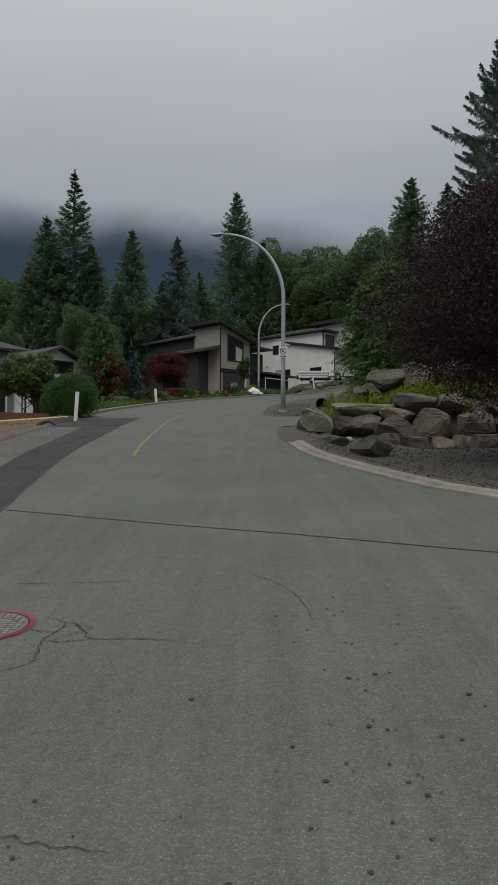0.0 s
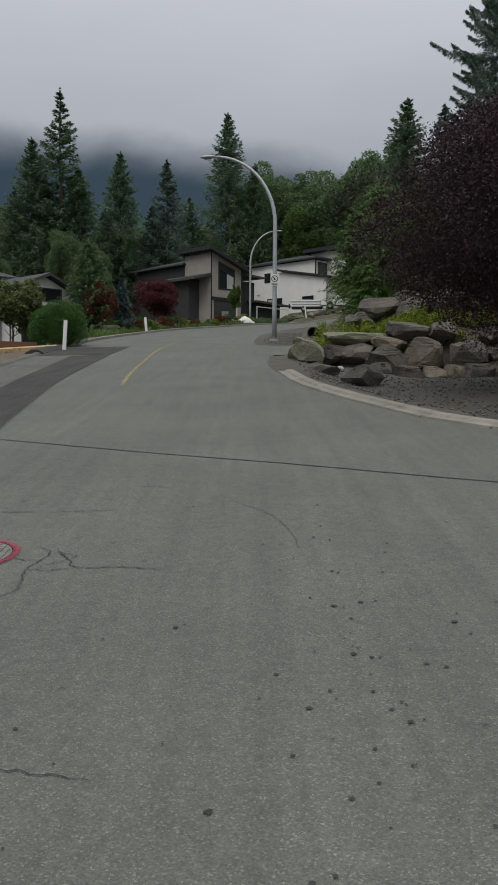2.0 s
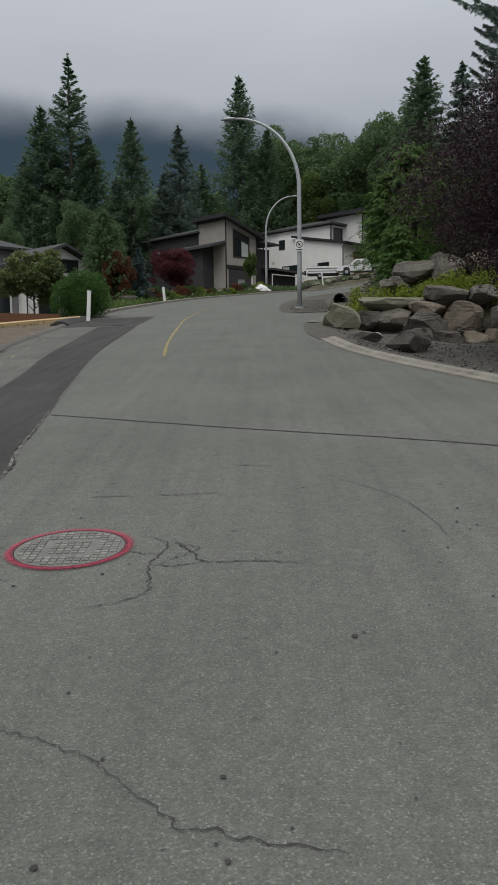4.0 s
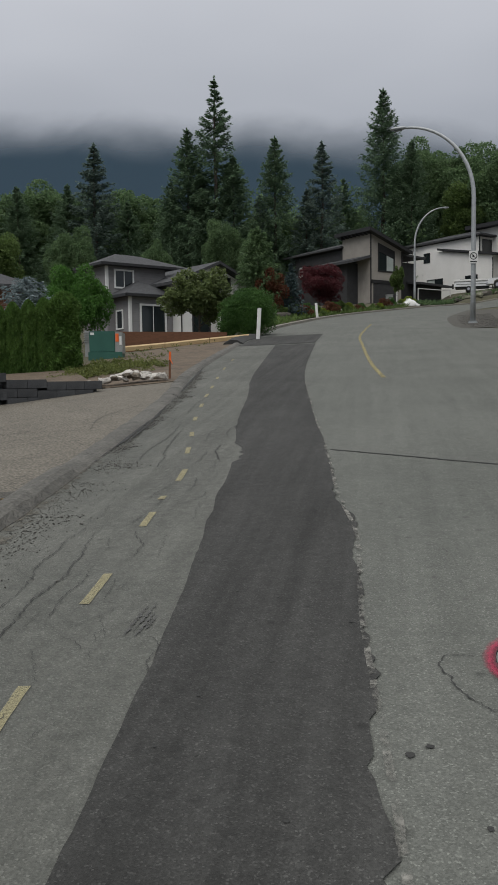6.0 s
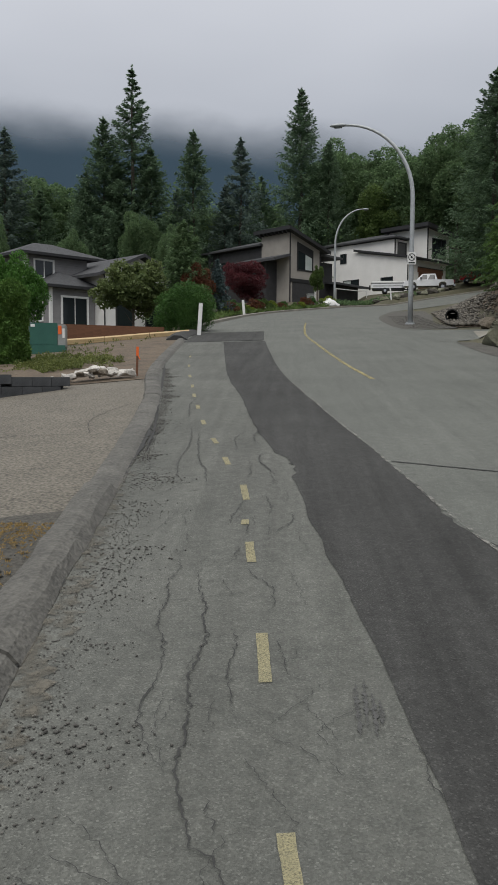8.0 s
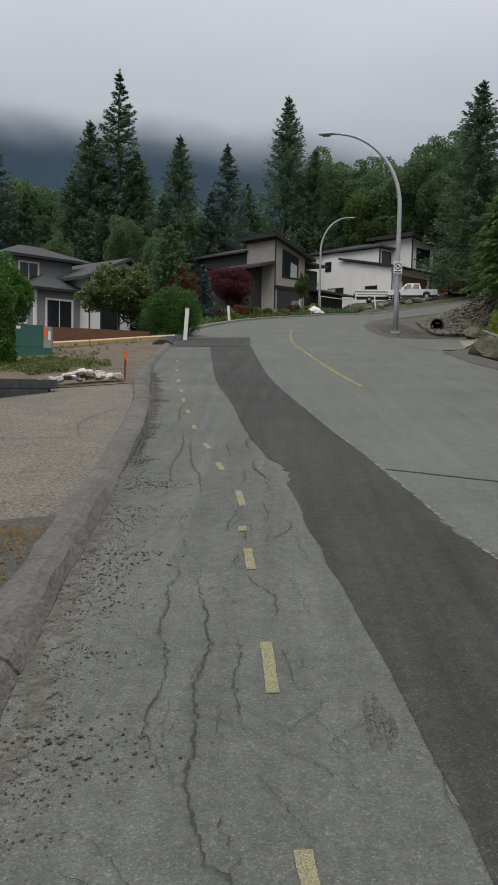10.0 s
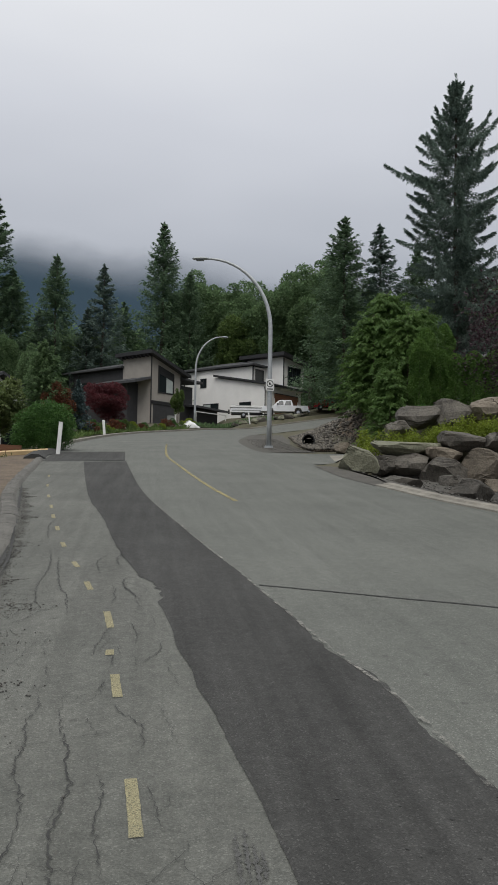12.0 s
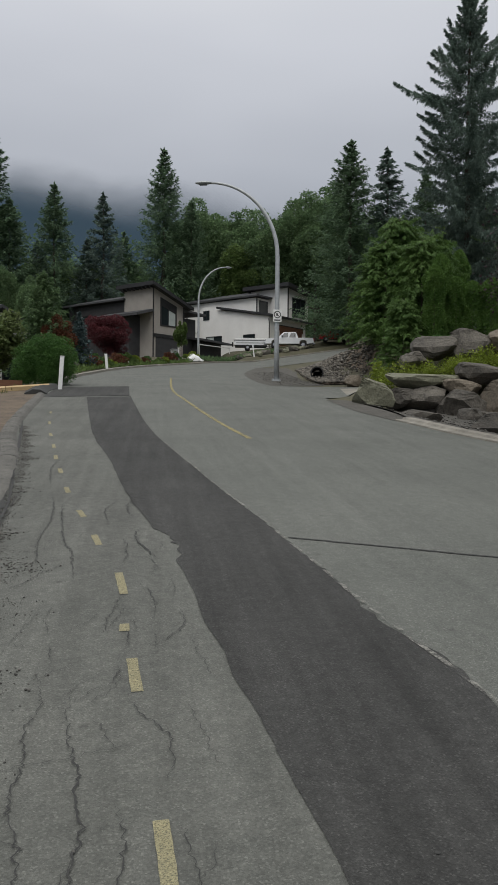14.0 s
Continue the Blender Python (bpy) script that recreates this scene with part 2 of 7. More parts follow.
M["glass"] = glass_dark("window_glass", (0.02, 0.026, 0.028))
M["curtain"] = surface("pale_blind", (0.35, 0.40, 0.38), (0.5, 0.54, 0.52), 1, 20, bump=0.05)


def leafmat(name, lo, hi, trans=0.35, gain=0.35):
    return surface(name, lo, hi, 0.7, 6, rough=0.6, bump=0.0, random_gain=gain, fine_mix=0.4, spec=0.25, island=True, trans=trans)


M["fir"] = leafmat("fir_needles", (0.080, 0.138, 0.078), (0.170, 0.245, 0.145), 0.55)
M["spruce"] = leafmat("spruce_needles", (0.085, 0.130, 0.108), (0.175, 0.230, 0.190), 0.55)
M["blue_spruce"] = leafmat("blue_spruce_needles", (0.045, 0.075, 0.075), (0.10, 0.145, 0.145), 0.2)
M["blue_grey"] = leafmat("blue_grey_needles", (0.15, 0.195, 0.20), (0.29, 0.35, 0.36), 0.35)
M["broad"] = leafmat("alder_leaves", (0.076, 0.138, 0.066), (0.175, 0.255, 0.116), 0.5)
M["broad_light"] = leafmat("bright_leaves", (0.070, 0.120, 0.034), (0.165, 0.235, 0.075), 0.5)
M["maple_green"] = leafmat("maple_leaves", (0.045, 0.12, 0.020), (0.10, 0.23, 0.045))
M["olive"] = leafmat("olive_leaves", (0.060, 0.095, 0.030), (0.180, 0.220, 0.085))
M["red_leaf"] = leafmat("red_maple_leaves", (0.050, 0.014, 0.018), (0.150, 0.036, 0.042))
M["brown_leaf"] = leafmat("brown_red_leaves", (0.09, 0.035, 0.02), (0.18, 0.075, 0.04))
M["plum"] = leafmat("purple_plum_leaves", (0.018, 0.011, 0.014), (0.055, 0.028, 0.036), 0.2)
M["cedar"] = leafmat("cedar_hedge_sprays", (0.056, 0.122, 0.026), (0.130, 0.225, 0.052), 0.3)
M["boxwood"] = leafmat("boxwood_leaves", (0.038, 0.098, 0.022), (0.088, 0.182, 0.042), 0.25)
M["lime_shrub"] = leafmat("yellow_green_shrub", (0.12, 0.17, 0.02), (0.27, 0.33, 0.05), 0.35)
M["thuja"] = leafmat("feathery_cedar", (0.060, 0.125, 0.034), (0.150, 0.245, 0.066), 0.4)
M["grass"] = leafmat("grass_blades", (0.07, 0.10, 0.025), (0.17, 0.19, 0.06), 0.3)
M["weed"] = leafmat("weed_leaves", (0.075, 0.105, 0.026), (0.20, 0.22, 0.07), 0.3)
M["dry_grass"] = leafmat("dry_grass_blades", (0.22, 0.15, 0.05), (0.42, 0.29, 0.11), 0.3)

def worn(m, scale, lo, hi, ring=None):
    """Let the surface below show through where paint has worn away, or, for a sprayed ring, where it thins out."""
    n, l = m.node_tree.nodes, m.node_tree.links
    tc = n.new("ShaderNodeTexCoord")
    no = n.new("ShaderNodeTexNoise")
    no.inputs["Scale"].default_value = scale
    no.inputs["Detail"].default_value = 6
    no.inputs["Roughness"].default_value = 0.7
    l.new(tc.outputs["Object"], no.inputs[0])
    val = no.outputs[0]
    if ring:
        ln = n.new("ShaderNodeVectorMath")
        ln.operation = "LENGTH"
        l.new(tc.outputs["Object"], ln.inputs[0])
        sb = n.new("ShaderNodeMath")
        sb.operation = "SUBTRACT"
        sb.inputs[1].default_value = ring[0]
        l.new(ln.outputs["Value"], sb.inputs[0])
        ab = n.new("ShaderNodeMath")
        ab.operation = "ABSOLUTE"
        l.new(sb.outputs[0], ab.inputs[0])
        ma = n.new("ShaderNodeMath")
        ma.operation = "MULTIPLY_ADD"
        ma.inputs[1].default_value = 1.0 / ring[1]
        l.new(ab.outputs[0], ma.inputs[0])
        l.new(val, ma.inputs[2])
        val = ma.outputs[0]
    mr = n.new("ShaderNodeMapRange")
    mr.inputs[1].default_value, mr.inputs[2].default_value = lo, hi
    l.new(val, mr.inputs[0])
    tr = n.new("ShaderNodeBsdfTransparent")
    ms = n.new("ShaderNodeMixShader")
    l.new(mr.outputs[0], ms.inputs[0])
    l.new(n["Principled BSDF"].outputs[0], ms.inputs[1])
    l.new(tr.outputs[0], ms.inputs[2])
    l.new(ms.outputs[0], n["Material Output"].inputs[0])


worn(M["yellow"], 150, 0.36, 0.82)
worn(M["yellow_line"], 14, 0.36, 0.66)
worn(M["red_paint"], 30, 0.30, 1.25, (0.344, 0.045))

# mountain: dark forest, haze painted in as blue colour, low cloud as upward transparency
mm = bpy.data.materials.new("painted_haze_mountain")
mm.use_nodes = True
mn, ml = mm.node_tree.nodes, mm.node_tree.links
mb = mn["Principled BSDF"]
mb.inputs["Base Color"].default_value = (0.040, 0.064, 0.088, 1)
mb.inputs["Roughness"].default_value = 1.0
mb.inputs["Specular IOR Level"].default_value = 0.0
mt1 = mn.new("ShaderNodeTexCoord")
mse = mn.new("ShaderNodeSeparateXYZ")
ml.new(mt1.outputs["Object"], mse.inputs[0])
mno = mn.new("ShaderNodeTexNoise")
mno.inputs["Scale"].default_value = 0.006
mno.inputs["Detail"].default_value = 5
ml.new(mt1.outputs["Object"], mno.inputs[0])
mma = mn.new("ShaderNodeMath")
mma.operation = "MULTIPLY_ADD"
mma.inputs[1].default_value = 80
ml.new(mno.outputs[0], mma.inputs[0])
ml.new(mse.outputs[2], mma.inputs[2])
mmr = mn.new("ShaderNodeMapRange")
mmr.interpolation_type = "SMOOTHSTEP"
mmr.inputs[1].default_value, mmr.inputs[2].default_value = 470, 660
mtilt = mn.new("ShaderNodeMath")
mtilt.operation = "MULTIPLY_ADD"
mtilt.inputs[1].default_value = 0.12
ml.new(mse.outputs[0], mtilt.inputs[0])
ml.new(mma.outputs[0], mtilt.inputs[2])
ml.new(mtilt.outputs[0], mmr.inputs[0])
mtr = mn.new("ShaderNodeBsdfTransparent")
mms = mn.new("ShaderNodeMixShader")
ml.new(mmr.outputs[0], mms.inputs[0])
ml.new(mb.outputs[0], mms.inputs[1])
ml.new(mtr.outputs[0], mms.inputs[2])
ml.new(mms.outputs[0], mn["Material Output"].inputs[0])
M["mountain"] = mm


# ---------------------------------------------------------------- helpers
def part(name, bm, material, parent=None, label="", smooth=False):
    me = bpy.data.meshes.new(name)
    bm.to_mesh(me)
    bm.free()
    me.materials.append(M[material])
    if smooth:
        for p in me.polygons:
            p.use_smooth = True
    ob = new(name, me)
    if parent is not None:
        ob.parent = parent
    if label:
        tagged(ob, label)
    return ob


def thing(name, m, label, category, group="", kind=""):
    ob = new(name)
    ob.empty_display_size = 0.2
    ob.matrix_basis = m
    return tagged(ob, label, category, group, kind)


def raw(name, verts, faces, material, parent=None, label="", smooth=False):
    """One mesh from arrays; faces all have the same number of corners."""
    verts, faces = np.asarray(verts, np.float32), np.asarray(faces, np.int32)
    me = bpy.data.meshes.new(name)
    k = faces.shape[1]
    me.vertices.add(len(verts))
    me.vertices.foreach_set("co", verts.ravel())
    me.loops.add(faces.size)
    me.loops.foreach_set("vertex_index", faces.ravel())
    me.polygons.add(len(faces))
    me.polygons.foreach_set("loop_start", np.arange(0, faces.size, k, dtype=np.int32))
    me.polygons.foreach_set("loop_total", np.full(len(faces), k, np.int32))
    me.update(calc_edges=True)
    me.validate()
    me.materials.append(M[material])
    if smooth:
        me.polygons.foreach_set("use_smooth", np.ones(len(faces), bool))
    ob = new(name, me)
    if parent is not None:
        ob.parent = parent
    if label:
        tagged(ob, label)
    return ob


def add_box(bm, x0, y0, z0, x1, y1, z1, bevel=0.0):
    r = bmesh.ops.create_cube(bm, size=1.0, matrix=Matrix.Translation(((x0 + x1) / 2, (y0 + y1) / 2, (z0 + z1) / 2))
                              @ Matrix.Diagonal((x1 - x0, y1 - y0, z1 - z0, 1)))
    if bevel:
        ed = list({e for v in r["verts"] for e in v.link_edges})
        bmesh.ops.bevel(bm, geom=ed, offset=bevel, segments=2, affect="EDGES")
    return bm


def box(x0, y0, z0, x1, y1, z1, bevel=0.0):
    return add_box(bmesh.new(), x0, y0, z0, x1, y1, z1, bevel)


def tube(points, radii, sides=10):
    """A swept round tube through points, with a radius at each."""
    bm = bmesh.new()
    rings = []
    pts = [Vector(p) for p in points]
    side = None
    for i, p in enumerate(pts):
        d = (pts[min(i + 1, len(pts) - 1)] - pts[max(i - 1, 0)]).normalized()
        if side is None:
            side = d.orthogonal().normalized()
        side = (side - d * side.dot(d)).normalized()
        up = d.cross(side)
        rings.append([bm.verts.new(p + (side * math.cos(a) + up * math.sin(a)) * radii[i])
                      for a in (2 * math.pi * k / sides for k in range(sides))])
    for a, b in zip(rings, rings[1:]):
        for k in range(sides):
            bm.faces.new((a[k], a[(k + 1) % sides], b[(k + 1) % sides], b[k]))
    bm.faces.new(rings[0][::-1])
    bm.faces.new(rings[-1])
    return bm


def curve(points, n):
    """n points evenly along a Catmull-Rom curve through points."""
    p = np.array(points, float)
    q = np.vstack([2 * p[0] - p[1], p, 2 * p[-1] - p[-2]])
    out = []
    for i in range(1, len(q) - 2):
        for t in np.linspace(0, 1, 40, endpoint=False):
            a, b, c, d = q[i - 1], q[i], q[i + 1], q[i + 2]
            out.append(0.5 * (2 * b + (c - a) * t + (2 * a - 5 * b + 4 * c - d) * t * t + (3 * b - a - 3 * c + d) * t ** 3))
    out = np.array(out + [p[-1]])
    s = np.concatenate([[0], np.cumsum(np.linalg.norm(np.diff(out, axis=0), axis=1))])
    u = np.linspace(0, s[-1], n)
    return np.stack([np.interp(u, s, out[:, k]) for k in range(out.shape[1])], 1)


def sstep(a, b, x):
    t = np.clip((np.asarray(x, float) - a) / (b - a), 0, 1)
    return t * t * (3 - 2 * t)


# ---------------------------------------------------------------- the lie of the land
LEFT = [(-4.4, -14), (-4.75, 0), (-5.26, 6.3), (-5.58, 10.8), (-6.03, 15.5), (-6.79, 20.6), (-7.6, 31.5), (-8.0, 41), (-7.8, 50),
        (-6.1, 64), (-2.8, 75), (2.4, 84.5), (8, 91), (16, 96), (34, 103)]
RIGHT = [(22, -14), (13, 0), (6.2, 7.2), (3.26, 10.7), (2.3, 13.2), (1.45, 17), (1.1, 20.8), (1.15, 30), (1.0, 40), (1.9, 52),
         (4.2, 65), (8, 74), (13, 80), (20, 86), (36, 93)]
WALL = [(1.2, 27.2), (2.6, 27.1), (4.4, 26.7), (6.0, 26.2), (9.0, 25.2), (14, 23.5), (30, 18)]


def plane(x, y):
    return 0.0238 * np.asarray(x, float) + 0.10 * np.asarray(y, float)


def land(x, y):
    """Height of the ground: one steady slope, a rising far right, terraces behind the boulders, a dip on the far left."""
    x, y = np.asarray(x, float), np.asarray(y, float)
    yc = np.where(y > 118, 118 + (y - 118) * 0.75, y)
    yc = np.maximum(yc, -60 + (yc + 60) * 0.1)
    yc = np.where(yc > 300, 300 + (yc - 300) * 0.1, yc)
    xc = np.clip(x, -60, 60)
    z = plane(xc, yc)
    z = z + sstep(62, 92, y) * np.clip((x - 7) * 0.11, 0, 1.7)
    z = z + 0.55 * sstep(0.8, 2.6, y - np.interp(x, [2.4, 8, 16, 34], [84.5, 91, 96, 103])) * sstep(4.5, 7, x) * sstep(80, 88, y)
    z = z + 0.5 * sstep(6.0, 7.8, y - np.interp(x, [2.4, 8, 16, 34], [84.5, 91, 96, 103])) * sstep(4.5, 7, x) * sstep(80, 88, y)
    z = z - 1.25 * (1 - sstep(-14, -9.5, x)) * sstep(30, 40, y) * (1 - sstep(75, 95, y))
    z = z + 0.5 * sstep(80, 97, y) * (1 - sstep(0, 4, x)) * sstep(-30, -8, x)
    # right yard: shallow dip in front of the boulders, two terraces behind them
    wy = np.interp(x, [p[0] for p in WALL], [p[1] for p in WALL])
    d = y - wy
    on = sstep(1.8, 2.6, x) * (1 - sstep(28.3, 29.2, y) * (1 - sstep(4.6, 5.6, x))) * (1 - sstep(60, 75, y))
    on = on * (1 - sstep(38, 45, y))
    z = z + on * ((0.45 + 0.45 * sstep(3.8, 6.0, x)) * sstep(0.45, 1.1, d) + 0.8 * sstep(2.4, 3.1, d))
    kx = np.interp(y, [7.2, 10.7, 13.2, 17, 20.8, 30], [6.2, 3.26, 2.3, 1.45, 1.1, 1.15])
    z = z - (0.38 + 0.36 * sstep(21.5, 25.5, y) * sstep(4.1, 5.2, x)) * sstep(0.3, 1.8, x - kx) * sstep(6, 12, y) * (1 - sstep(-0.2, 0.4, d))
    # rubble bank beside the lamp
    z = z + 1.4 * sstep(3.6, 7.2, x) * sstep(37, 42, y) * (1 - sstep(46, 56, y)) * (1 - sstep(11, 20, x) * 0.3)
    return z


L_ROAD, R_ROAD = curve(LEFT, 160), curve(RIGHT, 160)
ROAD_RING = np.vstack([L_ROAD + (0.9, 0), R_ROAD[::-1] - (0.9, 0)])


def in_ring(x, y, ring):
    x, y = np.asarray(x, float), np.asarray(y, float)
    inside = np.zeros(x.shape, bool)
    for (x0, y0), (x1, y1) in zip(ring, np.roll(ring, -1, axis=0)):
        cross = ((y0 > y) != (y1 > y))
        with np.errstate(divide="ignore", invalid="ignore"):
            inside ^= cross & (x < (x1 - x0) * (y - y0) / (y1 - y0 + 1e-12) + x0)
    return inside


def ground_z(x, y):
    """Height at which things stand outside the road."""
    return float(land(x, y)) + 0.03


def sheet(name, grid_xy, material, lift, parent=None, label="", fn=land):
    """A sheet draped on the land: grid_xy is an array rows x columns x 2."""
    g = np.asarray(grid_xy, float)
    r, c = g.shape[:2]
    z = fn(g[..., 0], g[..., 1]) + lift
    v = np.concatenate([g, z[..., None]], -1).reshape(-1, 3)
    i = np.arange(r * c).reshape(r, c)
    f = np.stack([i[:-1, :-1], i[:-1, 1:], i[1:, 1:], i[1:, :-1]], -1).reshape(-1, 4)
    return raw(name, v, f, material, parent, label, smooth=True)


def between(a, b, cols):
    u = np.linspace(0, 1, cols)[None, :, None]
    return a[:, None, :] * (1 - u) + b[:, None, :] * u


# ground sheet out to the horizon
gx = np.concatenate([-np.geomspace(2500, 32, 22), np.arange(-30, 30.1, 0.5), np.geomspace(32, 2500, 22)])
gy = np.concatenate([-np.geomspace(1500, 22, 16), np.arange(-20, 120.1, 0.5), np.geomspace(123, 2600, 24)])
GX, GY = np.meshgrid(gx, gy)
gz = land(GX, GY) - 0.02 + np.where(in_ring(GX, GY, ROAD_RING), -0.14, 0.0)
gz += 0.03 * np.sin(GX * 1.7 + GY * 0.6) * np.sin(GY * 1.3 - GX * 0.4) * (np.abs(GX + 2) > 8)
gi = np.arange(GX.size).reshape(GX.shape)
ground = raw("ground", np.stack([GX, GY, gz], -1).reshape(-1, 3),
             np.stack([gi[:-1, :-1], gi[:-1, 1:], gi[1:, 1:], gi[1:, :-1]], -1).reshape(-1, 4), "ground", smooth=True)
tagged(ground, "rough grassy hillside ground with bare earth", "ground", kind="structure")

road = sheet("road", between(L_ROAD, R_ROAD, 14), "asphalt", 0.0, fn=land)
tagged(road, "worn grey asphalt road climbing and bending uphill", "road", kind="structure")

# ---------------------------------------------------------------- road details
def ribbon(points, width, n, wob=0.0, seed=0, taper=False):
    """Rows of a band along a curve, its edges wandering a little: rows x 2 x 2."""
    p = curve(points, n)
    rng = np.random.default_rng(seed)
    d = np.gradient(p, axis=0)
    nrm = np.stack([-d[:, 1], d[:, 0]], 1) / np.linalg.norm(d, axis=1)[:, None]
    k = 0.7 * np.convolve(rng.normal(0, 1, n + 8), np.ones(5) / 5, "valid")[:n] + (0.8 if taper else 0.25) * rng.normal(0, 1, n)
    p = p + nrm * (k * wob)[:, None]
    w = width * ((0.35 + 1.1 * rng.random(n)) if taper else (0.93 + 0.14 * rng.random(n)))
    if taper:
        w = w * np.clip(np.minimum(np.arange(n), np.arange(n)[::-1]) / (0.2 * n), 0.12, 1)
    return np.stack([p - nrm * w[:, None] / 2, p + nrm * w[:, None] / 2], 1)


# the strip left of the patch is older and cracked
PATCH_L = [(-3.2, -2), (-3.36, 2.5), (-3.49, 4.2), (-3.56, 5.3), (-3.68, 6.6), (-3.86, 8.3), (-3.98, 9.6), (-4.22, 11.2), (-4.45, 12.8),
           (-4.75, 15.5), (-5.25, 19.5), (-6.1, 30.0)]
PATCH_R = [(-2.3, -2), (-2.42, 2.5), (-2.55, 4.2), (-2.66, 6.0), (-2.80, 7.7), (-2.94, 8.7), (-3.12, 10.35), (-3.58, 14.0),
           (-4.2, 20), (-4.75, 30.2)]
rngp = np.random.default_rng(4)
jag_r = np.random.default_rng(16).normal(0, 1, 420)
pl, pr = curve(PATCH_L, 420), curve(PATCH_R, 420)
rag = np.convolve(rngp.normal(0, 1, 426), [0.25, 0.4, 0.6, 1, 0.6, 0.4, 0.25], "valid")[:420]
pr[:, 0] += (0.009 * rag + 0.012 * np.roll(jag_r, 3)) * np.clip((14 - pr[:, 1]) / 6, 0.15, 1) + 0.03 * np.sin(pr[:, 1] * 4.3) * np.exp(-((pr[:, 1] - 8) / 1.4) ** 2)
pl[:, 0] += 0.004 * np.roll(rag, 50)
jag = np.random.default_rng(6).normal(0, 1, 420)
pl[:, 0] -= 0.02
# a tongue of old asphalt left standing in the patch
tongue = sstep(9.75, 9.95, pl[:, 1]) * (1 - sstep(10.75, 10.8, pl[:, 1]))
pl[:, 0] += tongue * (0.10 + 0.02 * jag) * (0.6 + 0.4 * np.sin((pl[:, 1] - 9.75) * 3.0))
old = sheet("road_left_strip", between(curve(LEFT[:7], 220), curve([(-3.2, -14), (-3.0, -2), (-3.16, 2.5), (-3.36, 5.3), (-3.66, 8.3), (-3.95, 11.2), (-4.55, 15.5), (-5.1, 19.5), (-6.05, 31.5)], 220), 6), "asphalt_left", 0.004)
tagged(old, "old cracked grey asphalt beside the patch", "road", kind="structure")
patch = sheet("asphalt_patch", between(pl, pr, 6), "patch", 0.009)
tagged(patch, "long dark trench patch of newer asphalt", "road patch", kind="structure")
rim = ribbon([tuple(q) for q in pr[60:260:10]], 0.030, 360, 0.006, 9)
M["ravel"] = surface("ravelled_edge", (0.10, 0.10, 0.09), (0.30, 0.29, 0.26), 14, 60, fine_mix=0.5)
worn(M["ravel"], 9, 0.36, 0.54)
tagged(sheet("ravelled_edge", rim + np.array([0.006, 0.0]), "ravel", 0.0135), "pale ravelled edge of the asphalt patch", "road patch", kind="structure")
cross_patch = sheet("asphalt_patch_cross", between(curve([(-7.5, 30.3), (-7.75, 36.9)], 12), curve([(-4.8, 30.6), (-4.95, 37.1)], 12), 6), "patch", 0.013)
tagged(cross_patch, "dark asphalt patch across the road's edge", "road patch", kind="structure")

# transverse joint, yellow line, premarked dashes
joint = sheet("road_joint", ribbon([(-3.08, 10.37), (-0.9, 9.1), (0.54, 8.33), (2.3, 7.3), (5.5, 5.6)], 0.026, 260, 0.009, 3), "tar", 0.006)
tagged(joint, "dark tarred joint across the asphalt", "road joint", kind="structure")
line = sheet("centre_line", ribbon([(-2.49, 17.6), (-2.72, 20.4), (-2.93, 24.1), (-3.1, 28), (-3.3, 33), (-3.22, 39), (-3.0, 46)],
                                   0.088, 90, 0.004, 5), "yellow_line", 0.007)
tagged(line, "worn yellow centre line on the road", "road marking", kind="structure")
DASHES = [(-4.02, 4.57, -4.07, 5.05), (-4.15, 5.99, -4.18, 6.48), (-4.27, 7.5, -4.30, 7.9), (-4.35, 8.30, -4.35, 8.42), (-4.37, 8.98, -4.42, 9.48),
          (-4.60, 10.3, -4.66, 10.66), (-4.80, 11.4, -4.87, 11.72), (-5.06, 12.7, -5.12, 13.05), (-5.28, 14.1, -5.34, 14.5),
          (-5.48, 15.4, -5.54, 15.85), (-5.66, 16.75, -5.72, 17.2), (-5.9, 18.5, -5.98, 19.0), (-6.2, 20.8, -6.27, 21.4), (-6.5, 23.6, -6.56, 24.2),
          (-4.0, 2.6, -4.02, 3.1)]
for k, (x0, y0, x1, y1) in enumerate(DASHES):
    dsh = sheet("road_dash", ribbon([(x0, y0), ((x0 + x1) / 2, (y0 + y1) / 2), (x1, y1)], 0.054, 9, 0.002, 20 + k), "yellow", 0.010)
    tagged(dsh, "short faded yellow dash on cracked asphalt", "road marking", "yellow dashes", "structure")

# cracks: wandering seams
LEFT_CRACKS = [([(-4.43, 5.32), (-4.54, 5.47), (-4.63, 5.77), (-4.6, 6.07), (-4.61, 6.24), (-4.64, 6.42), (-4.69, 6.62), (-4.69, 6.91), (-4.72, 7.21), (-4.69, 7.35), (-4.71, 7.6), (-4.75, 7.78)], 0.009),
               ([(-4.25, 4.4), (-4.25, 4.86), (-4.34, 4.99), (-4.39, 5.16), (-4.44, 5.36), (-4.43, 5.59), (-4.47, 6.0), (-4.46, 6.19), (-4.44, 6.45), (-4.47, 6.65), (-4.47, 6.79), (-4.53, 7.07), (-4.56, 7.34), (-4.52, 7.52), (-4.5, 7.59)], 0.011),
               ([(-4.26, 5.72), (-4.31, 6.07), (-4.3, 6.21), (-4.29, 6.33), (-4.31, 6.45), (-4.33, 6.61)], 0.008), ([(-4.16, 6.71), (-4.13, 6.82), (-4.13, 6.96), (-4.15, 7.11), (-4.25, 7.27), (-4.31, 7.49)], 0.007),
               ([(-4.05, 6.02), (-4.11, 6.45)], 0.006), ([(-4.14, 5.59), (-3.99, 5.47), (-3.85, 5.32)], 0.005), ([(-4.33, 5.22), (-4.28, 5.04)], 0.007)]
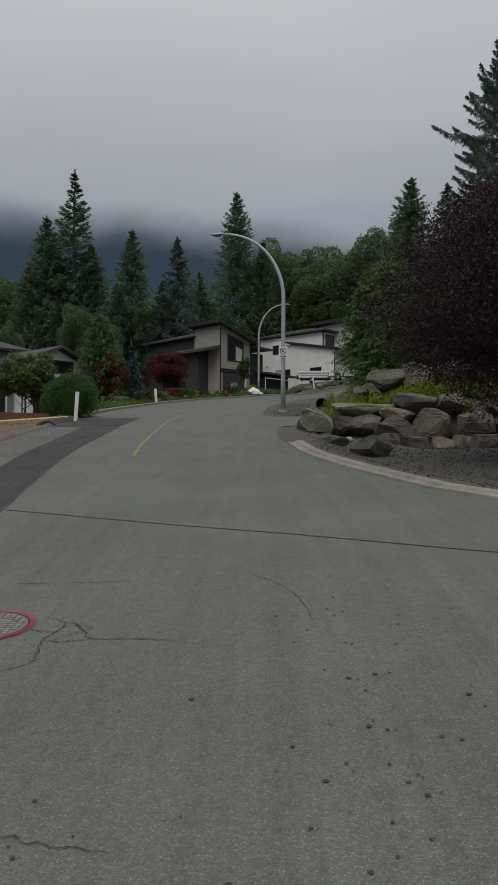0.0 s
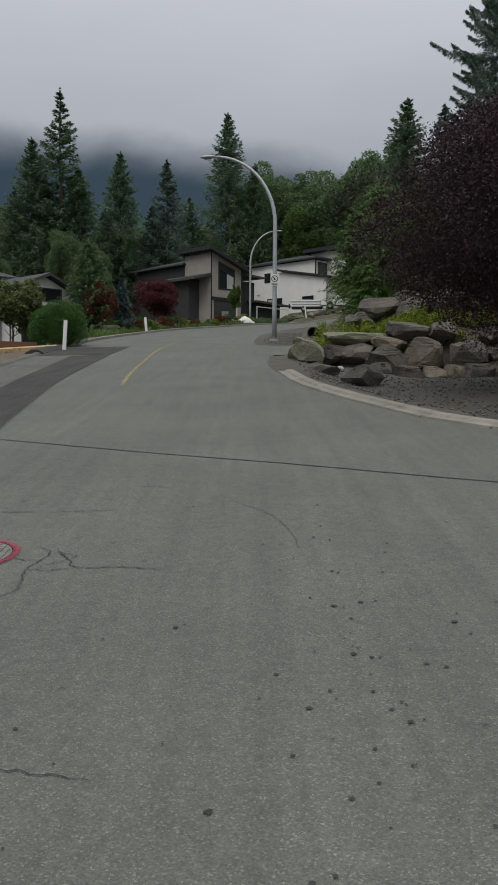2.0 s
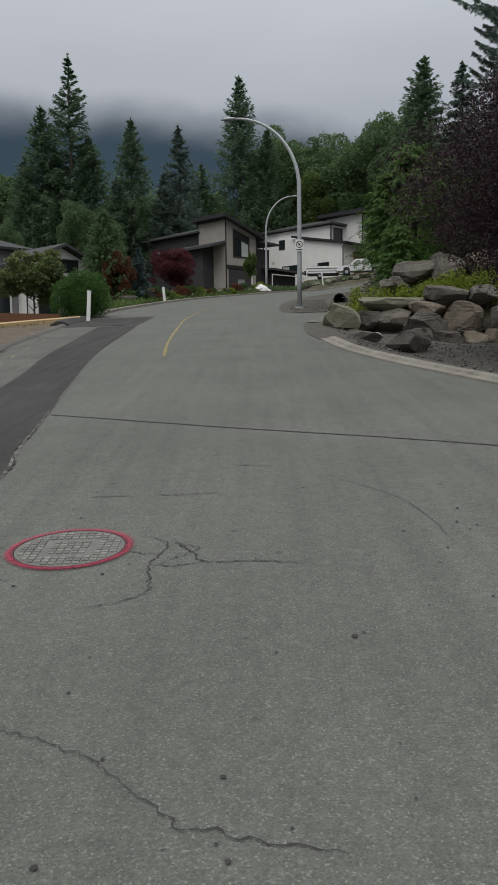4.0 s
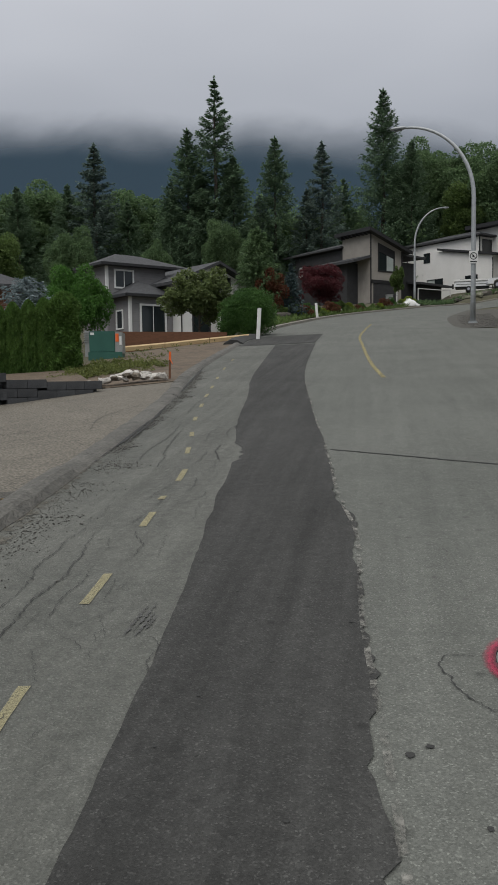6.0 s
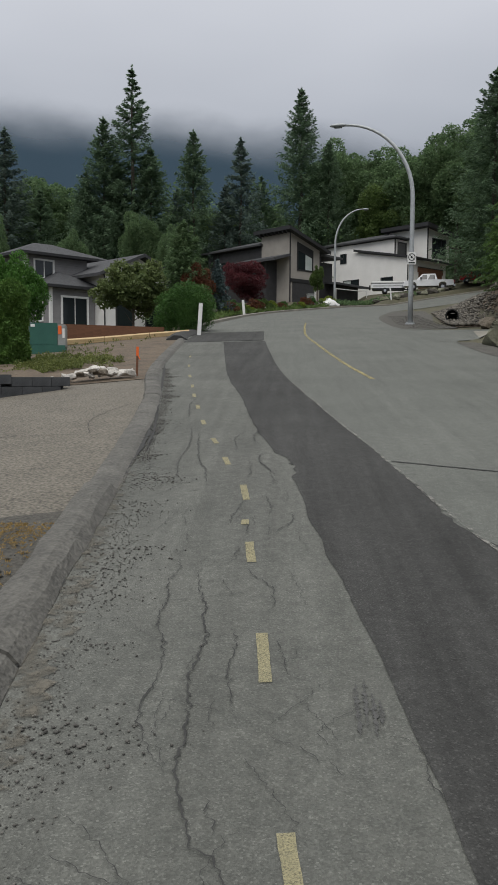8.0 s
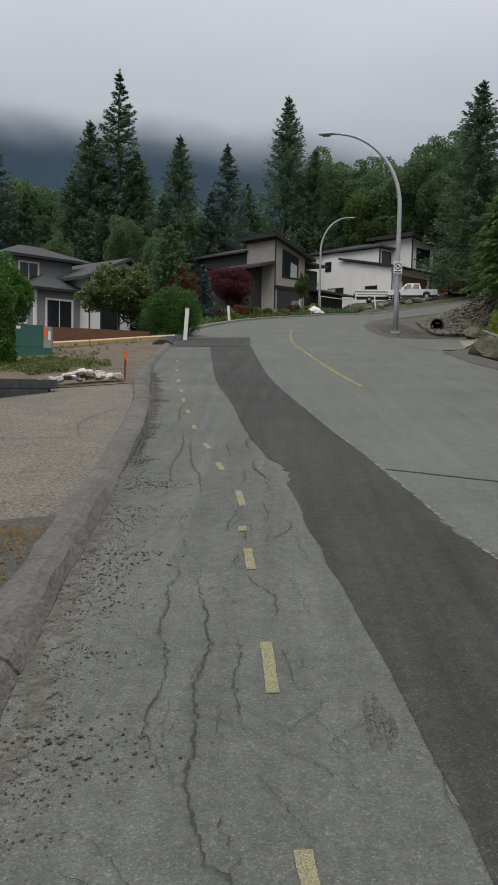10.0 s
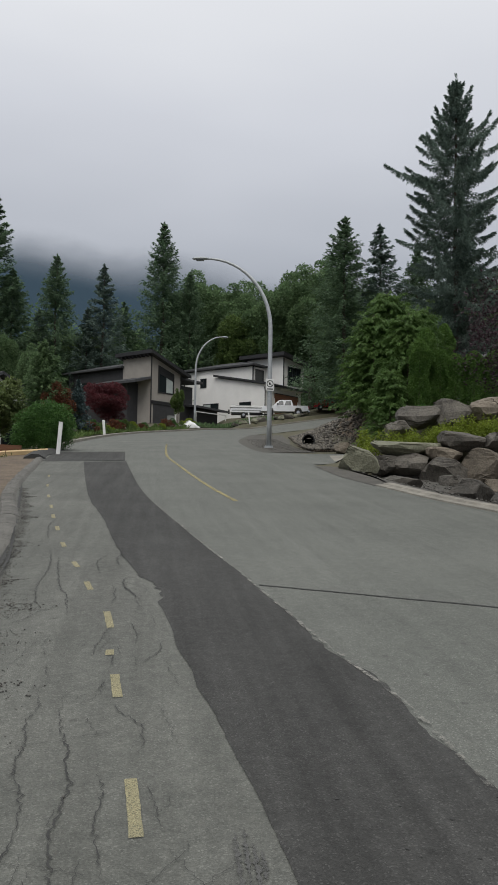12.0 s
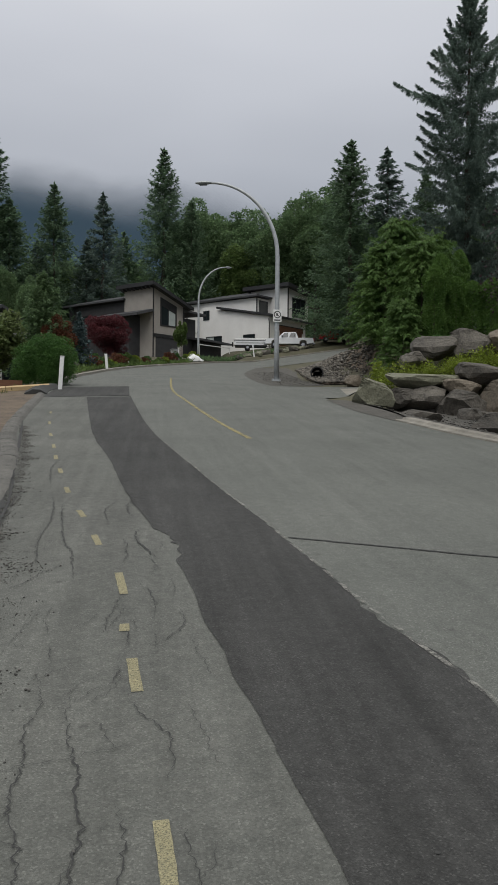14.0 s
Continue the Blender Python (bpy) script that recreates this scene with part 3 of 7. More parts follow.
FAR_CRACKS = [([(-5.12, 9.43), (-5.06, 9.63), (-5.03, 9.9), (-5.09, 10.45), (-5.09, 10.87), (-5.09, 11.49), (-5.21, 12.64)], 0.011), ([(-4.71, 9.31), (-4.8, 10.12), (-4.88, 10.44), (-4.99, 11.32), (-5.07, 12.21)], 0.012),
              ([(-5.12, 9.1), (-4.95, 9.52), (-4.78, 9.83)], 0.007), ([(-4.38, 7.62), (-4.37, 7.7), (-4.36, 7.81)], 0.008), ([(-4.7, 7.91), (-4.73, 8.13)], 0.007), ([(-4.44, 8.25), (-4.45, 8.46), (-4.41, 8.77), (-4.39, 9.02)], 0.007),
              ([(-4.32, 8.05), (-4.33, 8.32)], 0.008), ([(-4.35, 6.97), (-4.37, 7.07), (-4.45, 7.25)], 0.004), ([(-4.19, 8.45), (-4.18, 8.76), (-4.23, 9.19)], 0.007), ([(-4.39, 9.7), (-4.38, 10.15), (-4.42, 10.54)], 0.008)]
EDGE_CRACKS = [([(-3.74, 5.59), (-3.6, 5.51), (-3.6, 5.29), (-3.52, 5.11)], 0.006), ([(-4.18, 8.07), (-4.03, 8.34), (-4.03, 8.66)], 0.008), ([(-4.28, 10.9), (-4.32, 10.5), (-4.2, 10.0), (-4.12, 9.78)], 0.016), ([(-4.35, 11.3), (-4.42, 11.8), (-4.38, 12.3), (-4.5, 12.8)], 0.014),
               ([(-4.55, 11.0), (-4.62, 11.7), (-4.5, 12.2)], 0.010), ([(-5.3, 13.2), (-5.45, 14.6), (-5.4, 15.6)], 0.012), ([(-5.6, 12.9), (-5.5, 11.2), (-5.46, 10.5)], 0.010)]
LID_CRACKS = [([(-1.41, 5.61), (-1.23, 5.45), (-1.21, 5.29), (-1.27, 5.04), (-1.23, 4.78), (-1.23, 4.67), (-1.39, 4.52), (-1.59, 4.48)], 0.008), ([(-1.20, 5.5), (-1.07, 5.28), (-0.97, 5.08), (-0.70, 5.06), (-0.35, 4.98)], 0.009), ([(-0.97, 5.08), (-1.10, 5.03), (-1.27, 5.04)], 0.008),
              ([(-2.08, 5.43), (-2.31, 5.42), (-2.28, 5.18), (-2.16, 4.97), (-1.9, 4.85)], 0.006), ([(-1.42, 5.3), (-1.3, 5.24), (-1.23, 5.24)], 0.006), ([(-1.23, 5.45), (-1.1, 5.38), (-1.02, 5.3), (-1.12, 5.16), (-1.24, 5.02)], 0.006)]
NEAR_CRACKS = [([(-2.50, 3.80), (-2.35, 3.73), (-2.27, 3.62), (-2.15, 3.52), (-2.04, 3.46), (-1.95, 3.40), (-1.85, 3.35), (-1.80, 3.31)], 0.009), ([(-1.95, 3.43), (-1.84, 3.45), (-1.69, 3.45), (-1.55, 3.41), (-1.39, 3.34), (-1.20, 3.2), (-1.06, 3.03)], 0.008),
               ([(-1.13, 3.13), (-1.06, 3.03), (-0.98, 2.98), (-0.92, 2.90), (-0.82, 2.88), (-0.76, 2.84), (-0.62, 2.81), (-0.4, 2.75)], 0.008), ([(-2.3, 3.67), (-2.2, 3.36), (-2.0, 3.3)], 0.005),
               ([(-1.45, 6.55), (-1.25, 6.5), (-0.9, 6.53)], 0.014), ([(-1.9, 6.5), (-1.7, 6.52), (-1.55, 6.48)], 0.016), ([(-0.9, 7.4), (-0.5, 7.3)], 0.010), ([(-0.2, 7.0), (0.3, 6.2), (0.45, 5.2)], 0.006)]
rc = np.random.default_rng(23)
FINE_CRACKS = []
for k in range(46):
    x0, y0 = rc.uniform(-4.95, -3.85), rc.uniform(3.6, 10.5)
    x0 -= max(0.0, (y0 - 8) * 0.12)
    an, ln = rc.normal(1.6, 0.7), rc.uniform(0.2, 0.7)
    FINE_CRACKS.append(([(x0, y0), (x0 + 0.5 * ln * math.cos(an) + rc.normal(0, 0.03), y0 + 0.5 * ln * math.sin(an)), (x0 + ln * math.cos(an), y0 + ln * math.sin(an))], 0.0038))
LID_PATHS = [c[0] for c in LID_CRACKS]
CRACKS = FINE_CRACKS + LEFT_CRACKS + FAR_CRACKS + EDGE_CRACKS + LID_CRACKS + NEAR_CRACKS
for k, (pts, w) in enumerate(CRACKS):
    ln = sum(math.dist(a, b) for a, b in zip(pts, pts[1:]))
    crk = sheet("road_crack", ribbon(pts, w * (1.1 if pts in LID_PATHS else 0.72), max(14, int(ln * 52)), 0.0085, 50 + k, True), "tar", 0.0125 if pts[0][0] < -2.5 else 0.006)
    tagged(crk, "dark meandering crack in the asphalt", "crack", kind="structure")

M["scuff"] = surface("rubber_scuff", (0.06, 0.06, 0.058), (0.09, 0.09, 0.086), 10, 80)
worn(M["scuff"], 18, 0.45, 0.68)

# tyre scuff and spots of spilt tar
rngs = np.random.default_rng(12)
sv, sf = [], []
SPOT_AT = [(0.68, 3.11), (-0.06, 2.58), (0.31, 3.23), (0.53, 4.33), (0.68, 4.38), (1.10, 4.08), (0.55, 3.73), (-0.28, 4.08), (-2.47, 4.63), (-2.40, 4.69), (-2.09, 4.27), (-1.98, 3.97)]
SPOT_AT += [(0.58, 3.36), (0.19, 5.49), (0.96, 5.26), (1.38, 5.57), (-2.25, 4.25), (-1.94, 3.73), (-2.09, 3.35), (-2.34, 3.29), (-1.93, 4.80)]
SPOT_AT += [(rngs.uniform(-2.2, 2.6), rngs.uniform(1.6, 8.0)) for _ in range(260)] + [(rngs.normal(0.55, 0.22), rngs.uniform(1.6, 6)) for _ in range(90)]
SPOT_AT += [(rngs.uniform(-3.4, -2.5), rngs.uniform(3, 7)) for _ in range(24)]
for k, (sx, sy) in enumerate(SPOT_AT):
    r0 = (0.016 if k < 12 else 0.011 if k < 21 else 0.003 + 0.009 * rngs.random() ** 2)
    a = np.linspace(0, 2 * np.pi, 9, endpoint=False)
    rr = r0 * (0.6 + 0.7 * rngs.random(9))
    px, py = sx + rr * np.cos(a), sy + rr * np.sin(a)
    b0 = len(sv)
    sv += [(u, w, float(land(u, w)) + (0.0125 if sx < -2.5 else 0.0065)) for u, w in zip(px, py)]
    sf.append([b0 + j for j in range(9)])
spots = raw("tar_spots", sv, sf, "tar")
tagged(spots, "scattered dark tar spots on the asphalt", "stain", kind="stuff")

for k, (x0, y0, x1, y1) in enumerate([(-3.800, 5.58, -3.790, 5.98), (-3.770, 5.64, -3.752, 6.02), (-3.742, 5.56, -3.728, 5.90), (-3.712, 5.66, -3.706, 5.84)]):
    sc = sheet("tyre_scuff", ribbon([(x0, y0), ((x0 + x1) / 2, (y0 + y1) / 2), (x1, y1)], 0.018, 30, 0.004, 70 + k, True), "scuff", 0.0105)
    tagged(sc, "dark rubber scuff on the asphalt", "stain", kind="structure")

# manhole: ring, cast lid with raised pads, sprayed circle
mx, my = -1.765, 5.37
mh = thing("manhole", Matrix.Translation((mx, my, float(land(mx, my)))) @ pose(0, 0, 0, 5.71, -1.36, 0), "round cast-iron manhole cover ringed with red spray paint", "manhole")


def ring_mesh(r0, r1, z0, z1, n=48, ragged=0.0, seed=1):
    bm = bmesh.new()
    rg = random.Random(seed)
    rows = []
    for r, z in ((r0, z0), (r0, z1), (r1, z1), (r1, z0)):
        rows.append([bm.verts.new(((r + (rg.uniform(-1, 1) * ragged if r == r1 else 0)) * math.cos(2 * math.pi * k / n),
                                   (r + (rg.uniform(-1, 1) * ragged if r == r1 else 0)) * math.sin(2 * math.pi * k / n), z)) for k in range(n)])
    for a, b in zip(rows, rows[1:]):
        for k in range(n):
            bm.faces.new((a[k], a[(k + 1) % n], b[(k + 1) % n], b[k]))
    return bm


M["iron"] = surface("worn_cast_iron", (0.12, 0.12, 0.11), (0.26, 0.255, 0.235), 7, 60, rough=0.6, metal=0.1, random_gain=0.3)
part("frame", ring_mesh(0.318, 0.335, -0.01, 0.010), "tar", mh)
bm = bmesh.new()
bmesh.ops.create_cone(bm, cap_ends=True, segments=48, radius1=0.315, radius2=0.315, depth=0.02, matrix=Matrix.Translation((0, 0, 0.000)))
lid = part("lid", bm, "iron", mh, "patterned cast-iron lid")
pad_mesh = None
for i in range(-6, 7):
    for j in range(-6, 7):
        px, py = i * 0.044, j * 0.044
        if math.hypot(px, py) < 0.285 and not (abs(i) == 3 and abs(j) <= 3) and not (abs(j) == 3 and abs(i) <= 3):
            if pad_mesh is None:
                tp = part("tread_pad", add_box(bmesh.new(), -0.017, -0.017, 0.006, 0.017, 0.017, 0.0155, 0.002), "iron", lid)
                pad_mesh = tp.data
            else:
                tp = new("tread_pad", pad_mesh)
                tp.parent = lid
            tp.location = (px, py, 0)
part("paint_ring", ring_mesh(0.318, 0.43, 0.0055, 0.0115, ragged=0.006), "red_paint", mh, "fuzzy red spray-painted ring")

# ---------------------------------------------------------------- kerbs


def kerb_piece(name, a, b, prof, material, parent, jitter=0.0, seed=0):
    """One length of kerb from a to b: profile of (offset to the outside, height), closed, ends capped."""
    p = np.stack([a * (1 - u) + b * u for u in (0.0, 0.25, 0.5, 0.75, 1.0)])
    d = (b - a) / np.linalg.norm(b - a)
    nrm = np.array([-d[1], d[0]])
    bm = bmesh.new()
    rings = []
    for q in p:
        w = [noise.noise(Vector((q[0] * 3.1, q[1] * 3.1, 7.0 * k))) for k in range(len(prof))]
        rings.append([bm.verts.new((*(q + nrm * (o + jitter * 2.2 * e)), float(land(*q)) + h * (1 + 9 * jitter * e))) for (o, h), e in zip(prof, w)])
    m = len(prof)
    for r0, r1 in zip(rings, rings[1:]):
        for k in range(m):
            bm.faces.new((r0[k], r1[k], r1[(k + 1) % m], r0[(k + 1) % m]))
    bm.faces.new(rings[0])
    bm.faces.new(rings[-1][::-1])
    bmesh.ops.recalc_face_normals(bm, faces=bm.faces)
    return part(name, bm, material, parent)


kerb_left = thing("kerb_left", Matrix.Identity(4), "worn rolled asphalt kerb along the cracked road", "kerb", kind="structure")
M["kerb_old"] = surface("old_asphalt_kerb", (0.045, 0.044, 0.040), (0.165, 0.158, 0.140), 4, 34, fine_mix=0.5, bump=0.9, bump_dist=0.02, random_gain=0.1)
ks = curve(LEFT[:7], 44)
prof = [(-0.05, -0.10), (-0.03, 0.01), (0.03, 0.065), (0.09, 0.088), (0.17, 0.088), (0.24, 0.065), (0.30, -0.10)]
for k in range(len(ks) - 1):
    low = float(np.interp(ks[k][1], [8.3, 9.2, 12.5, 17, 24], [1.15, 0.62, 0.5, 0.6, 0.95]))
    kerb_piece("kerb_length", ks[k], ks[k + 1] - (ks[k + 1] - ks[k]) * (0.03 if k % 9 == 0 else 0), [(o, h * low) for o, h in prof], "kerb_old", kerb_left, 0.013, k)
# the open seam at the kerb's foot, and silt washed against it
for k, (pts, w) in enumerate([([(-5.73, 12.95), (-5.58, 11.21), (-5.55, 10.49), (-5.5, 9.35), (-5.44, 8.7)], 0.05), ([(-5.86, 14.2), (-5.62, 12.3), (-5.5, 10.97)], 0.035), ([(-5.44, 8.8), (-5.27, 6.6), (-5.08, 4.0), (-4.86, 1.0)], 0.016),
                              ([(-6.9, 22), (-6.3, 17.5), (-5.95, 14.8), (-5.7, 12.8)], 0.045)]):
    tagged(sheet("kerb_seam", ribbon(pts, w, 130, 0.007, 600 + k, True), "tar", 0.016), "dark open seam at the old kerb's foot", "crack", kind="structure")
M["silt"] = surface("dry_silt", (0.085, 0.078, 0.062), (0.15, 0.136, 0.108), 6, 60, fine_mix=0.5)
worn(M["silt"], 9, 0.34, 0.56)
tagged(sheet("kerb_silt", ribbon([(-4.66, 0), (-5.15, 6.3), (-5.4, 8.9), (-5.5, 10.2)], 0.17, 260, 0.03, 640, True), "silt", 0.012), "tan silt washed along the kerb's foot", "soil", kind="structure")
kerb_far = thing("kerb_far", Matrix.Identity(4), "pale concrete kerb at the outside of the bend", "kerb", kind="structure")
kf = curve([(-8.0, 38.5), (-8.05, 44), (-7.8, 50), (-6.1, 64), (-2.8, 75), (2.4, 84.5), (8, 91), (16, 96), (34, 103)], 56)
for k in range(len(kf) - 1):
    kerb_piece("kerb_length", kf[k], kf[k + 1], [(0, -0.1), (0.02, 0.13), (0.06, 0.15), (0.22, 0.15), (0.24, -0.1)], "concrete", kerb_far, 0.002, k)
kerb_right = thing("kerb_right", Matrix.Identity(4), "broken pale concrete kerb round the gravel verge", "kerb", kind="structure")
kr = curve([(1.16, 20.6), (1.45, 17), (2.3, 13.2), (3.26, 10.7), (6.2, 7.2), (13, 0)], 20)
for k in range(len(kr) - 1):
    kerb_piece("kerb_length", kr[k + 1], kr[k] + (kr[k + 1] - kr[k]) * 0.012, [(0.20, -0.1), (0.18, 0.022), (0.02, 0.030), (-0.01, 0.065), (-0.17, 0.075), (-0.20, -0.2)],
               "concrete", kerb_right, 0.005, 100 + k)

# ---------------------------------------------------------------- verges
pad = sheet("driveway_pad", between(curve([(-5.64, 8.5), (-5.80, 10.8), (-6.25, 15.5), (-6.72, 18.4)], 26), curve([(-13.5, 5.2), (-14, 8.0), (-10.6, 13.0), (-7.9, 17.6)], 26), 16), "pad", 0.002)
tagged(pad, "exposed-aggregate concrete driveway pad", "driveway", kind="structure")
for k, (pts, w) in enumerate([([(-6.0, 12.2), (-7.4, 12.0), (-9.2, 11.2)], 0.012), ([(-5.85, 10.6), (-7.0, 9.9), (-8.6, 9.6), (-10.2, 8.8)], 0.010), ([(-6.3, 15.2), (-6.6, 13.4), (-6.25, 11.8)], 0.009)]):
    tagged(sheet("pad_crack", ribbon(pts, w, 120, 0.012, 660 + k, True), "tar", 0.006), "thin dark crack in the driveway concrete", "crack", kind="structure")
low_verge = sheet("stony_verge", between(curve([(-5.0, 2.0), (-5.45, 6.3), (-5.66, 8.75)], 30), curve([(-13, -2.0), (-13.2, 3.0), (-13.4, 5.5)], 30), 16), "gravel", 0.007)
tagged(low_verge, "dark stony verge behind the old kerb", "gravel", kind="structure")
soil = sheet("soil_bed", between(curve([(-6.72, 18.4), (-7.05, 20.6), (-7.62, 28), (-7.95, 34.8)], 40), curve([(-7.9, 17.5), (-10.5, 20), (-11.0, 28), (-9.2, 35.5)], 40), 14), "soil", 0.014)
tagged(soil, "bare brown soil strip beside the kerb", "soil", kind="structure")
gravel = sheet("gravel_verge", between(curve([(1.3, 20.6), (1.62, 17), (2.46, 13.3), (3.4, 10.85), (6.3, 7.4), (12, 1.6)], 60), curve([(2.2, 27.0), (4.2, 26.9), (7.5, 26), (10, 24.8), (14, 22), (20, 16)], 60), 24), "gravel", 0.045)
tagged(gravel, "dark fine gravel verge below the boulders", "gravel", kind="structure")
shoulder = sheet("gravel_shoulder", between(curve([(0.95, 20.5), (0.8, 23.3), (1.0, 27.4)], 16), curve([(1.6, 20.6), (2.4, 24), (2.2, 27)], 16), 6), "gravel", 0.008)
tagged(shoulder, "loose gravel shoulder at the asphalt's edge", "gravel", kind="structure")
drive_r = sheet("side_driveway", between(curve([(0.6, 28.0), (2.2, 28.6), (4.6, 29.6)], 14), curve([(0.6, 36.6), (2.6, 35.2), (5.0, 34.6)], 14), 8), "asphalt", 0.004)
tagged(drive_r, "grey asphalt apron of a side driveway", "driveway", kind="structure")
apron = sheet("driveway_apron", between(curve([(2.0, 28.6), (2.9, 33.6)], 8), curve([(4.6, 29.8), (4.9, 34.2)], 8), 8), "concrete", 0.012)
tagged(apron, "pale concrete driveway slab behind the boulder", "driveway", kind="structure")
island = sheet("gravel_island", between(curve([(0.75, 36.4), (0.7, 41), (1.5, 52), (4.0, 65.5)], 40), curve([(2.95, 36.3), (3.0, 42), (4.6, 52), (6.2, 64)], 40), 14), "gravel", 0.006)
tagged(island, "gravel island at the foot of the street lamp", "gravel", kind="structure")

bank_soil = sheet("bank_soil", between(curve([(3.0, 37.2), (3.6, 44), (5.6, 56)], 40), curve([(8.6, 37.4), (8.8, 46), (9, 56)], 40), 22), "soil", 0.02)
tagged(bank_soil, "brown earth bank under broken rock", "soil", kind="structure")

# loose stones
rngg = np.random.default_rng(77)


def stones(name, xs, ys, sizes, material, label, lift=0.0):
    """Many small angular stones in one mesh."""
    oct_v = np.array([(1, 0, 0), (-1, 0, 0), (0, 1, 0), (0, -1, 0), (0, 0, 1), (0, 0, -1)], float)
    oct_f = np.array([(0, 2, 4), (2, 1, 4), (1, 3, 4), (3, 0, 4), (2, 0, 5), (1, 2, 5), (3, 1, 5), (0, 3, 5)])
    n = len(xs)
    v = oct_v[None] * (0.6 + 0.7 * rngg.random((n, 6, 1))) * np.asarray(sizes)[:, None, None] * np.array([1, 1, 0.7])
    an = rngg.random(n) * 6.28
    c, s = np.cos(an)[:, None], np.sin(an)[:, None]
    v = np.stack([v[..., 0] * c - v[..., 1] * s, v[..., 0] * s + v[..., 1] * c, v[..., 2]], -1)
    v += np.stack([xs, ys, land(xs, ys) + lift + np.asarray(sizes) * 0.35], -1)[:, None]
    f = (oct_f[None] + 6 * np.arange(n)[:, None, None]).reshape(-1, 3)
    return tagged(raw(name, v.reshape(-1, 3), f, material, label=label), label, "stones", kind="stuff")


M["grit"] = surface("loose_grit", (0.035, 0.034, 0.031), (0.16, 0.152, 0.136), 20, 60, random_gain=0.5, island=True)
M["riprap"] = surface("riprap_stone", (0.040, 0.036, 0.030), (0.165, 0.148, 0.122), 3, 20, random_gain=0.55, island=True, bump=0.6, bump_dist=0.02)
kk = curve(LEFT[1:6], 18000)
patchy = np.array([noise.noise(Vector((y * 1.9, 3.0, 1.0))) + 0.6 * noise.noise(Vector((y * 7, 1.0, 1.0))) for y in kk[:, 1]])
off = np.abs(rngg.normal(0.17 + 0.12 * patchy, 0.07 + 0.09 * np.clip(patchy + 0.4, 0, 1), 18000)) * np.where(kk[:, 1] > 10.4, 0.5, 1.2)
stones("kerb_grit", kk[:, 0] + off + 0.02, kk[:, 1], (0.0022 + 0.0085 * rngg.random(18000) ** 3) * np.clip(0.8 + 0.8 * patchy, 0.3, 1.2), "grit", "loose grit along the old kerb's foot", 0.006)
n = 5200
gxs, gys = rngg.uniform(1.6, 9, n), rngg.uniform(8, 27, n)
kx_ = np.interp(gys, [7.2, 10.7, 13.2, 17, 20.8, 30], [6.2, 3.26, 2.3, 1.45, 1.1, 1.15])
ok = (gxs > kx_ + 0.25) & (gys < 26.6)
vx_, vy_ = rngg.uniform(-9, -5.5, 3000), rngg.uniform(4, 8.4, 3000)
stones("verge_stones", vx_, vy_, 0.004 + 0.016 * rngg.random(3000) ** 4, "grit", "small loose stones on the verge behind the kerb", 0.008)
stones("gravel_stones", gxs[ok], gys[ok], (0.012 + 0.03 * rngg.random(n) ** 3)[ok], "grit", "loose dark gravel stones on the verge", 0.05)
n = 9000
rx_, ry_ = rngg.uniform(3.0, 8.4, n), rngg.uniform(37.4, 53, n)
ok = (rx_ > 2.9 + (ry_ - 38) * 0.12)
stones("riprap_bank", rx_[ok], ry_[ok], (0.04 + 0.10 * rngg.random(n) ** 2)[ok], "riprap", "grey broken rock on the bank beside the lamp", 0.06)
n = 2600
iy_ = rngg.uniform(36.8, 54, n)
ix_ = np.interp(iy_, [36.4, 41, 52, 65], [1.1, 1.1, 1.9, 4.3]) + rngg.random(n) ** 0.7 * 2.0
stones("island_stones", ix_, iy_, 0.008 + 0.022 * rngg.random(n) ** 3, "grit", "loose grey-brown stones on the gravel island", 0.01)

# ---------------------------------------------------------------- street lamps


def street_lamp(x, y, h, reach, az, straight, label):
    ob = thing("street_lamp", pose(x, y, ground_z(x, y), 0, 0, az), label, "street lamp", "street lamps")
    part("base_plate", box(-0.2, -0.2, -0.05, 0.2, 0.2, 0.03, 0.008), "galv", ob)
    for sx in (-0.15, 0.15):
        for sy in (-0.15, 0.15):
            bm = bmesh.new()
            bmesh.ops.create_cone(bm, cap_ends=True, segments=6, radius1=0.02, radius2=0.02, depth=0.06, matrix=Matrix.Translation((sx, sy, 0.055)))
            part("bolt", bm, "galv", ob)
    pts, rad = [(0, 0, 0.03), (0, 0, 1.5), (0, 0, straight)], [0.125, 0.115, 0.10]
    for k in range(1, 15):
        a = k / 14 * math.pi / 2
        pts.append((reach * 0.86 * (1 - math.cos(a)), 0, straight + (h - straight) * math.sin(a)))
        rad.append(0.10 - 0.045 * k / 14)
    part("pole", tube(pts, rad, 14), "galv", ob, smooth=True)
    bm = bmesh.new()
    bmesh.ops.create_uvsphere(bm, u_segments=14, v_segments=8, radius=1, matrix=Matrix.Translation((reach * 0.93, 0, h + 0.01)) @ Matrix.Diagonal((reach * 0.085 + 0.10, 0.15, 0.085, 1)))
    head = part("lamp_head", bm, "galv", ob, "flat cobra-head luminaire", smooth=True)
    part("lens", box(reach * 0.93 - 0.16, -0.10, h - 0.095, reach * 0.93 + 0.2, 0.10, h - 0.05, 0.01), "glass", head)
    return ob


street_lamp(1.71, 41.19, 9.2, 3.75, 166, 5.7, "galvanised davit street lamp standing in a gravel island")
street_lamp(1.02, 88.6, 9.75, 3.3, 4, 6.2, "galvanised davit street lamp by the far kerb")
